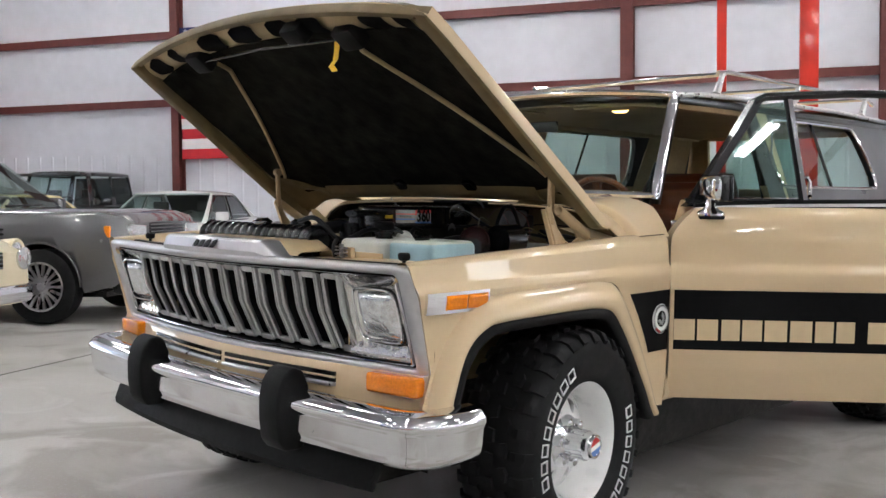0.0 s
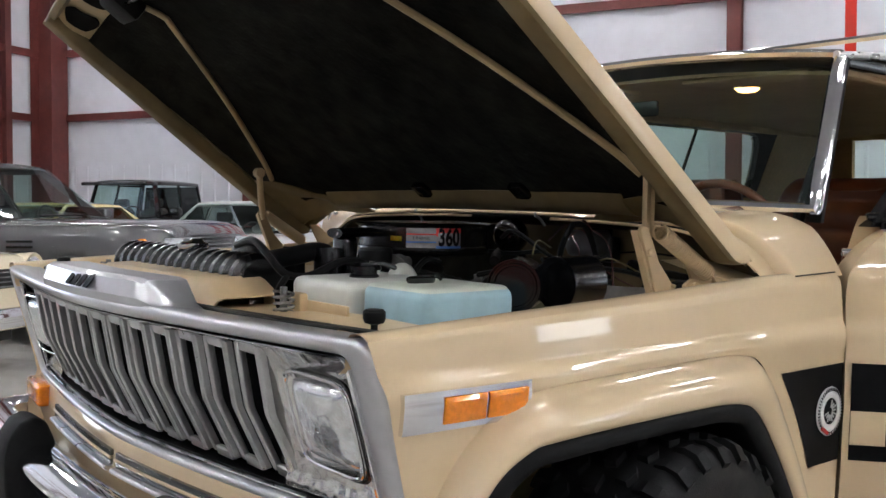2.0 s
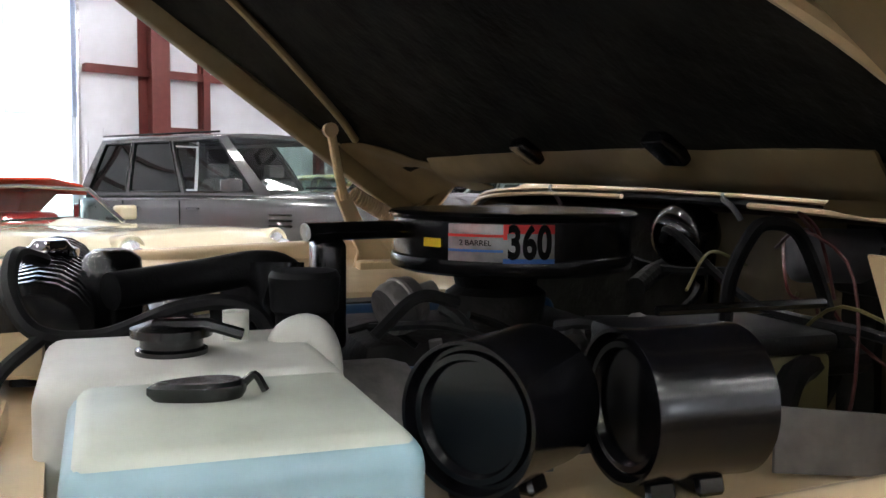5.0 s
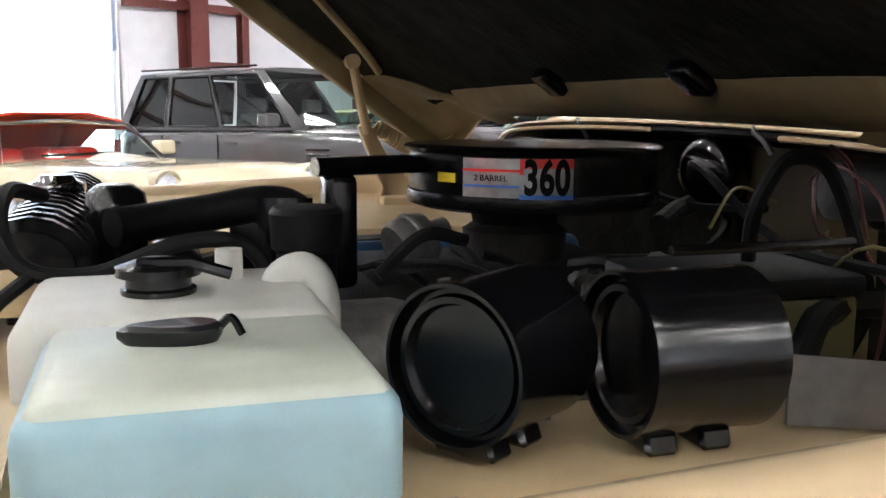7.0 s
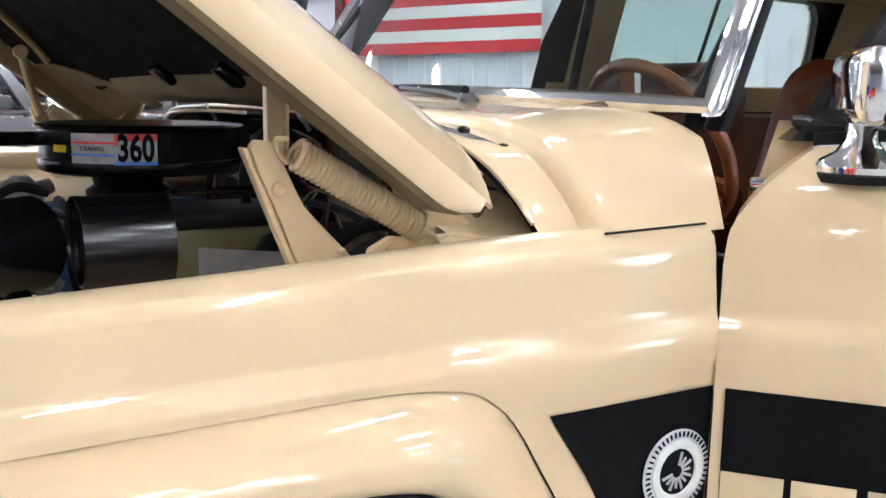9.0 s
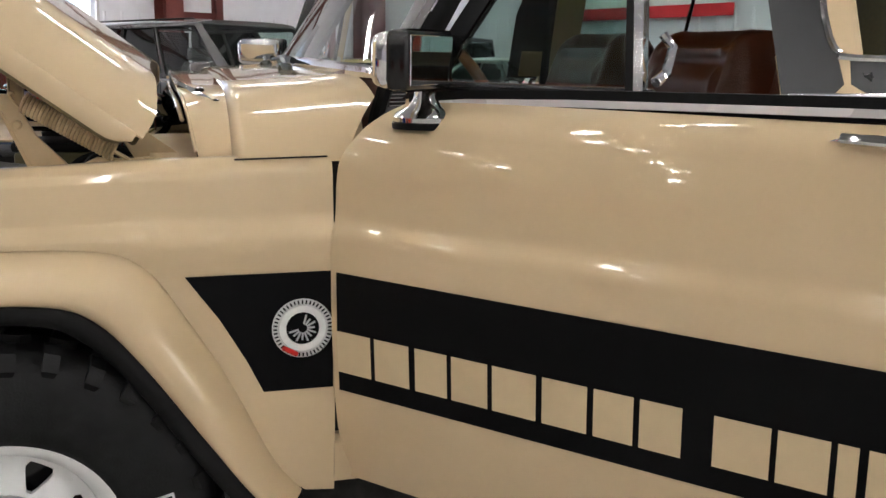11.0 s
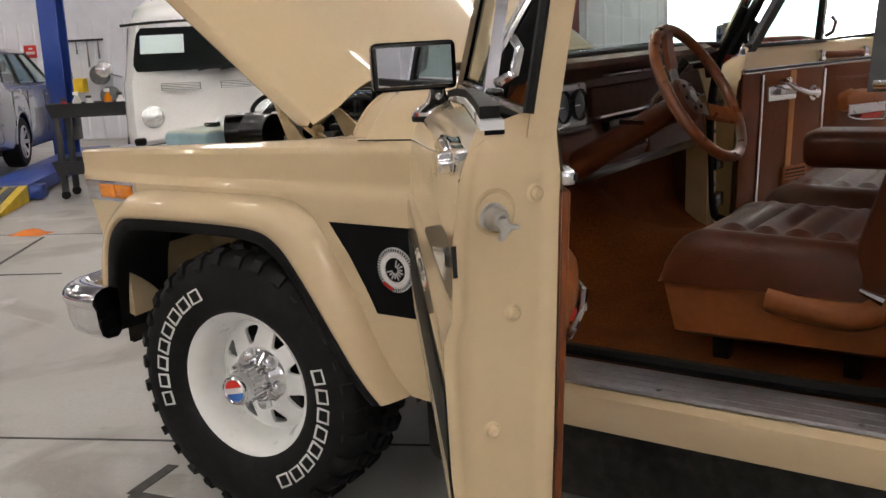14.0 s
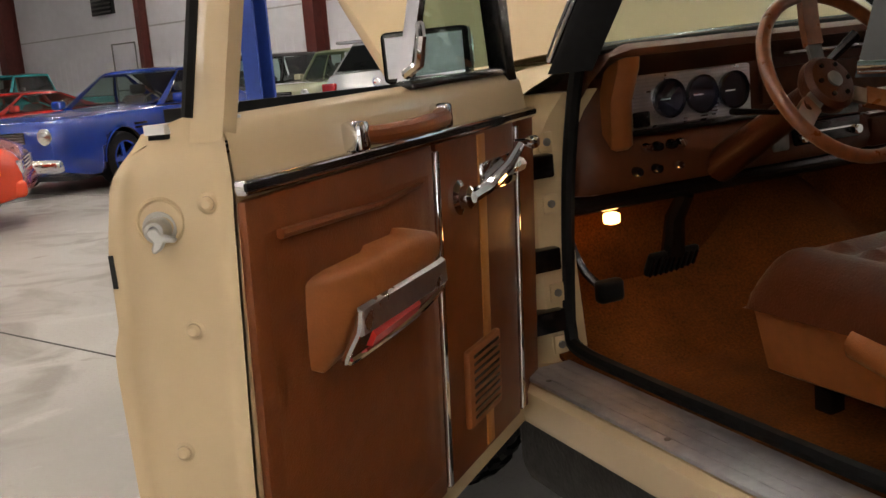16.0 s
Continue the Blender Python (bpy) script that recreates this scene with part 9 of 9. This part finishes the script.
vehicle("parked_sedan", stand(-5.0, -10.6, 40), "white four-door sedan with dark windows", WHITEC, 4.2, 1.7, 1.45, 2.6, 0.33, 0.95, 0.8, 0.95, 0.95, 0.15, -1.0, -1.7, 0.9, 1.02, 10, glasses=(0.5,))
vehicle("parked_sedan", stand(-9.6, -12.6, 43), "grey four-door sedan with dark windows", GREYC, 4.5, 1.79, 1.42, 2.7, 0.33, 0.95, 0.8, 0.95, 0.95, 0.15, -1.0, -1.7, 0.9, 1.02, 10, glasses=(0.5,))
vt = vehicle("vintage_truck", stand(-5.2, -14.5, 32), "black vintage truck with an upright cab", BLACKC, 4.0, 1.65, 1.86, 2.6, 0.36, 1.2, 1.1, 1.2, 0.75, 0.66, -0.72, -0.75, 0.8, 0.95, 12, CHROME, lamps="round", glasses=(0.5,), groundz=0.35)
part("visor", box(0.6, 0.95, -0.66, 0.66, 1.74, 1.8, 0.02), BLACKC, vt, "black sun visor")
vehicle("parked_sedan", stand(-2.6, -12.0, 32), "pale yellow sedan behind the grey SUV", gloss("pale_yellow", (0.62, 0.5, 0.24)), 4.5, 1.75, 1.42, 2.7, 0.33, 0.95, 0.82, 0.95, 0.9, 0.2, -1.0, -1.6, 0.9, 1.0, 8, glasses=(0.5,))

cam_ = vehicle("muscle_car", stand(12.24, -0.04, 134), "bright blue muscle car with blue wheels", BLUEC, 5.05, 1.9, 1.52, 2.76, 0.35, 0.97, 0.86, 0.98, 0.5, -0.3, -0.85, -1.8, 0.9, 1.02, 5, BLUEC, glasses=(0.45,), groundz=0.2, lamps="round")
part("spoiler", box(-2.5, -2.25, -0.85, 0.85, 0.95, 1.05, 0.03), BLUEC, cam_, "blue rear spoiler")
for k in range(3):
    part("side_gill", box(0.85 + 0.02 * k, 1.15, 0.925, 0.945, 0.66 + 0.05 * k, 0.69 + 0.05 * k, 0.005), BLACKM, cam_)
hb = vehicle("hatchback", stand(10.44, -4.06, 315, 0.17), "silver hatchback standing on a drive-on lift", SILVERC, 4.0, 1.7, 1.45, 2.55, 0.3, 0.96, 0.8, 0.96, 0.95, 0.1, -1.35, -1.75, 0.75, 1.02, 8, glasses=(0.3, 0.62))
part("lid_recess", box(-2.03, -2.005, -0.5, 0.5, 0.62, 0.84, 0.02, 2), SILVERC, hb, "silver plate recess")
part("lid_badge", lathe([(0.0, 0.0), (0.05, 0.0), (0.055, 0.008), (0.04, 0.014), (0, 0.014)], Matrix.Translation((-2.02, 0, 0.9)) @ Matrix.Rotation(radians(-90), 4, "Y"), 20), CHROME, hb, "plain chrome badge")
part("bumper_lip", box(-2.07, -1.9, -0.8, 0.8, 0.52, 0.56, 0.02, 2), SILVERC, hb)
part("rear_spoiler", box(-1.86, -1.62, -0.6, 0.6, 1.4, 1.44, 0.015, 2), SILVERC, hb, "silver roof spoiler")
part("rear_wiper", tube([(-1.72, 0.0, 1.03), (-1.7, 0.34, 1.12)], 0.009, 6), BLACKM, hb)
bus()
vehicle("pickup_truck", stand(7.4, -8.95, 125), "dark blue vintage pickup with a white grille", DKBLUE, 4.7, 1.95, 1.85, 2.95, 0.38, 1.15, 1.05, 1.15, 0.7, 0.35, -0.6, -0.75, 0.9, 1.12, 6, WHITEP, lamps="round", glasses=(0.5,), groundz=0.38)
vehicle("parked_sedan", stand(8.35, 3.72, 264), "orange red wedge-nosed sports coupe", ORANGEC, 4.3, 1.75, 1.2, 2.5, 0.32, 0.86, 0.72, 0.86, 0.55, -0.2, -0.9, -1.7, 0.8, 0.92, 8, glasses=(0.45,))
vehicle("parked_sedan", stand(18.5, 1.6, 122), "dark red coupe behind the blue car", REDC, 4.6, 1.8, 1.35, 2.7, 0.33, 0.93, 0.8, 0.93, 0.6, -0.1, -0.9, -1.7, 0.86, 0.98, 8, glasses=(0.45,))
vehicle("pickup_truck", stand(23.5, 1.2, 122), "teal pickup parked by the wall", TEALC, 4.9, 1.9, 1.8, 2.95, 0.38, 1.15, 1.05, 1.15, 0.7, 0.35, -0.6, -0.75, 0.9, 1.12, 6, lamps="round", glasses=(0.5,), groundz=0.38)
vehicle("parked_suv", stand(18.0, -3.2, 120), "black SUV parked behind the blue car", BLACKC, 4.6, 1.85, 1.75, 2.7, 0.36, 1.1, 1.0, 1.1, 0.8, 0.2, -1.9, -2.2, 0.95, 1.1, 8, glasses=(0.33, 0.66), groundz=0.3)
vehicle("pickup_truck", stand(16.2, -5.0, 122), "sage green vintage pickup", SAGEC, 4.8, 1.9, 1.7, 2.9, 0.37, 1.1, 1.0, 1.1, 0.7, 0.35, -0.6, -0.75, 0.9, 1.1, 6, lamps="round", glasses=(0.5,), groundz=0.36)

# drive-on lift below the hatchback: platforms, yellow ramps, posts
LIFT = stand(7.15, -0.94, 315)
lf = thing("car_lift", LIFT, "blue drive-on car lift with yellow ramps", "car lift", "")
YEL = mat("yellow_ramp_paint", (0.62, 0.42, 0.02), 0.5, grain=0.15, scale=15, stain=0.25, sscale=4)
for y in (-0.95, 0.95):
    part("ramp", prism([(0.0, 0.0), (0.0, 0.02), (1.15, 0.17), (1.15, 0.0)], "y", y - 0.27, y + 0.27, 0.004, 1), YEL, lf, "yellow ramp")
    for k in range(3):
        part("tread", prism([(0.04, 0.028), (0.04, 0.034), (1.1, 0.172), (1.1, 0.166)], "y", y - 0.19 + 0.14 * k, y - 0.1 + 0.14 * k), BLACKM, lf, "dark tread strip")
    part("platform", box(1.15, 6.0, y - 0.27, y + 0.27, 0.03, 0.17, 0.01), BLUEPOST, lf)
part("crossbar", box(1.2, 1.4, -1.35, 1.35, 0.02, 0.16, 0.01), BLUEPOST, lf)


def lift_post(x, y, az, ma, label, h=4.2, size=0.26):
    """A channel-section lift post with base plate and carriage."""
    p = thing("lift_post", stand(x, y, az), label, "lift post")
    s = size / 2
    part("post", prism([(-s, -s), (s, -s), (s, s), (s - 0.03, s), (s - 0.03, -s + 0.03), (-s + 0.03, -s + 0.03), (-s + 0.03, s), (-s, s)], "z", 0.02, h, 0.003, 1), ma, p)
    part("base_plate", box(-s - 0.1, s + 0.1, -s - 0.1, s + 0.1, 0, 0.02, 0.004), ma, p)
    part("carriage", box(-s - 0.02, s + 0.02, s - 0.06, s + 0.05, 0.35, 0.85, 0.01), BLACKM, p)
    return p


lift_post(9.25, -1.2, 120, BLUEPOST, "blue steel lift post")
lift_post(10.1, -5.05, 120, BLUEPOST, "blue steel lift post")
lift_post(12.3, -4.55, 120, BLUEPOST, "blue steel lift post", size=0.22)
lift_post(-7.9, -2.9, 27, REDPOST, "red steel lift post", size=0.11)
lift_post(-6.5, -1.2, 27, REDPOST, "red steel lift post", size=0.17)

# red tool cabinet behind the wagon, wall clutter by the lift
def tool_cabinet(m):
    t = thing("tool_cabinet", m, "red steel tool cabinet with drawers on casters", "tool cabinet")
    part("body", box(-0.55, 0.55, -0.26, 0.26, 0.12, 1.2, 0.015), REDPOST, t)
    for k in range(6):
        d = part("drawer", box(-0.52, 0.52, 0.26, 0.275, 0.16 + 0.17 * k, 0.315 + 0.17 * k, 0.006), REDPOST, t)
        part("handle", box(-0.5, 0.5, 0.275, 0.29, 0.295 + 0.17 * k, 0.308 + 0.17 * k, 0.003), ALU, d)
    for x in (-0.45, 0.45):
        for y in (-0.2, 0.2):
            part("caster", lathe([(0.0, -0.02), (0.055, -0.02), (0.06, 0.0), (0.055, 0.02), (0, 0.02)], Matrix.Translation((x, y, 0.06)) @ Matrix.Rotation(radians(90), 4, "X"), 14), RUBBER, t)
    return t


tool_cabinet(stand(-7.6, -3.6, 27))
cart = thing("utility_cart", stand(6.7, -3.25, 40), "dark plastic utility cart loaded with bottles and rags", "cart")
DKPL = mat("dark_grey_plastic", (0.02, 0.021, 0.024), 0.5, grain=0.15, scale=20)
for z in (0.25, 0.82):
    part("tray", loft([[Vector(p) for p in ((x0, y0, zz), (x1, y0, zz), (x1, y1, zz), (x0, y1, zz))] for x0, x1, y0, y1, zz in ((-0.4, 0.4, -0.22, 0.22, z), (-0.44, 0.44, -0.26, 0.26, z + 0.14), (-0.42, 0.42, -0.24, 0.24, z + 0.14), (-0.38, 0.38, -0.2, 0.2, z + 0.03))]), DKPL, cart)
for x in (-0.36, 0.36):
    for y in (-0.18, 0.18):
        part("post", box(x - 0.03, x + 0.03, y - 0.03, y + 0.03, 0.08, 0.84, 0.008), DKPL, cart)
        part("caster", lathe([(0.0, -0.015), (0.045, -0.015), (0.045, 0.015), (0, 0.015)], Matrix.Translation((x, y, 0.045)) @ Matrix.Rotation(radians(90), 4, "X"), 12), RUBBER, cart)
for k, (x, y, h, ma) in enumerate(((-0.25, 0.05, 0.2, WHITEP), (-0.1, -0.05, 0.24, AMBER), (0.05, 0.08, 0.18, WHITEP), (0.2, 0.0, 0.22, PLASTIC_W), (0.3, 0.1, 0.16, RED))):
    b = thing("spray_bottle", stand(6.7, -3.25, 40) @ Matrix.Translation((x, y, 0.85)), "plastic spray bottle standing on the cart", "bottle")
    part("body", lathe([(0, 0), (0.04, 0), (0.042, 0.02), (0.042, h * 0.6), (0.018, h * 0.78), (0.016, h * 0.85), (0, h * 0.85)], None, 14), ma, b)
    part("head", box(-0.02, 0.035, -0.012, 0.012, h * 0.85, h, 0.004), WHITEP if k % 2 else DKPL, b)
cone = thing("orange_cloth", stand(5.25, -1.5, 20), "crumpled orange cloth lying on the floor", "cloth")
part("fold", sheet(lambda a, b: Vector((0.3 * (a - 0.5), 0.2 * (b - 0.5), 0.002 + 0.05 * (1 - (2 * a - 1) ** 2) * (1 - (2 * b - 1) ** 2) * (0.6 + 0.5 * noise.noise(Vector((4 * a, 4 * b, 1)))))), 20, 16), mat("orange_cloth", (0.6, 0.16, 0.02), 0.85, bump=0.3, bscale=80), cone, thick=0.004)
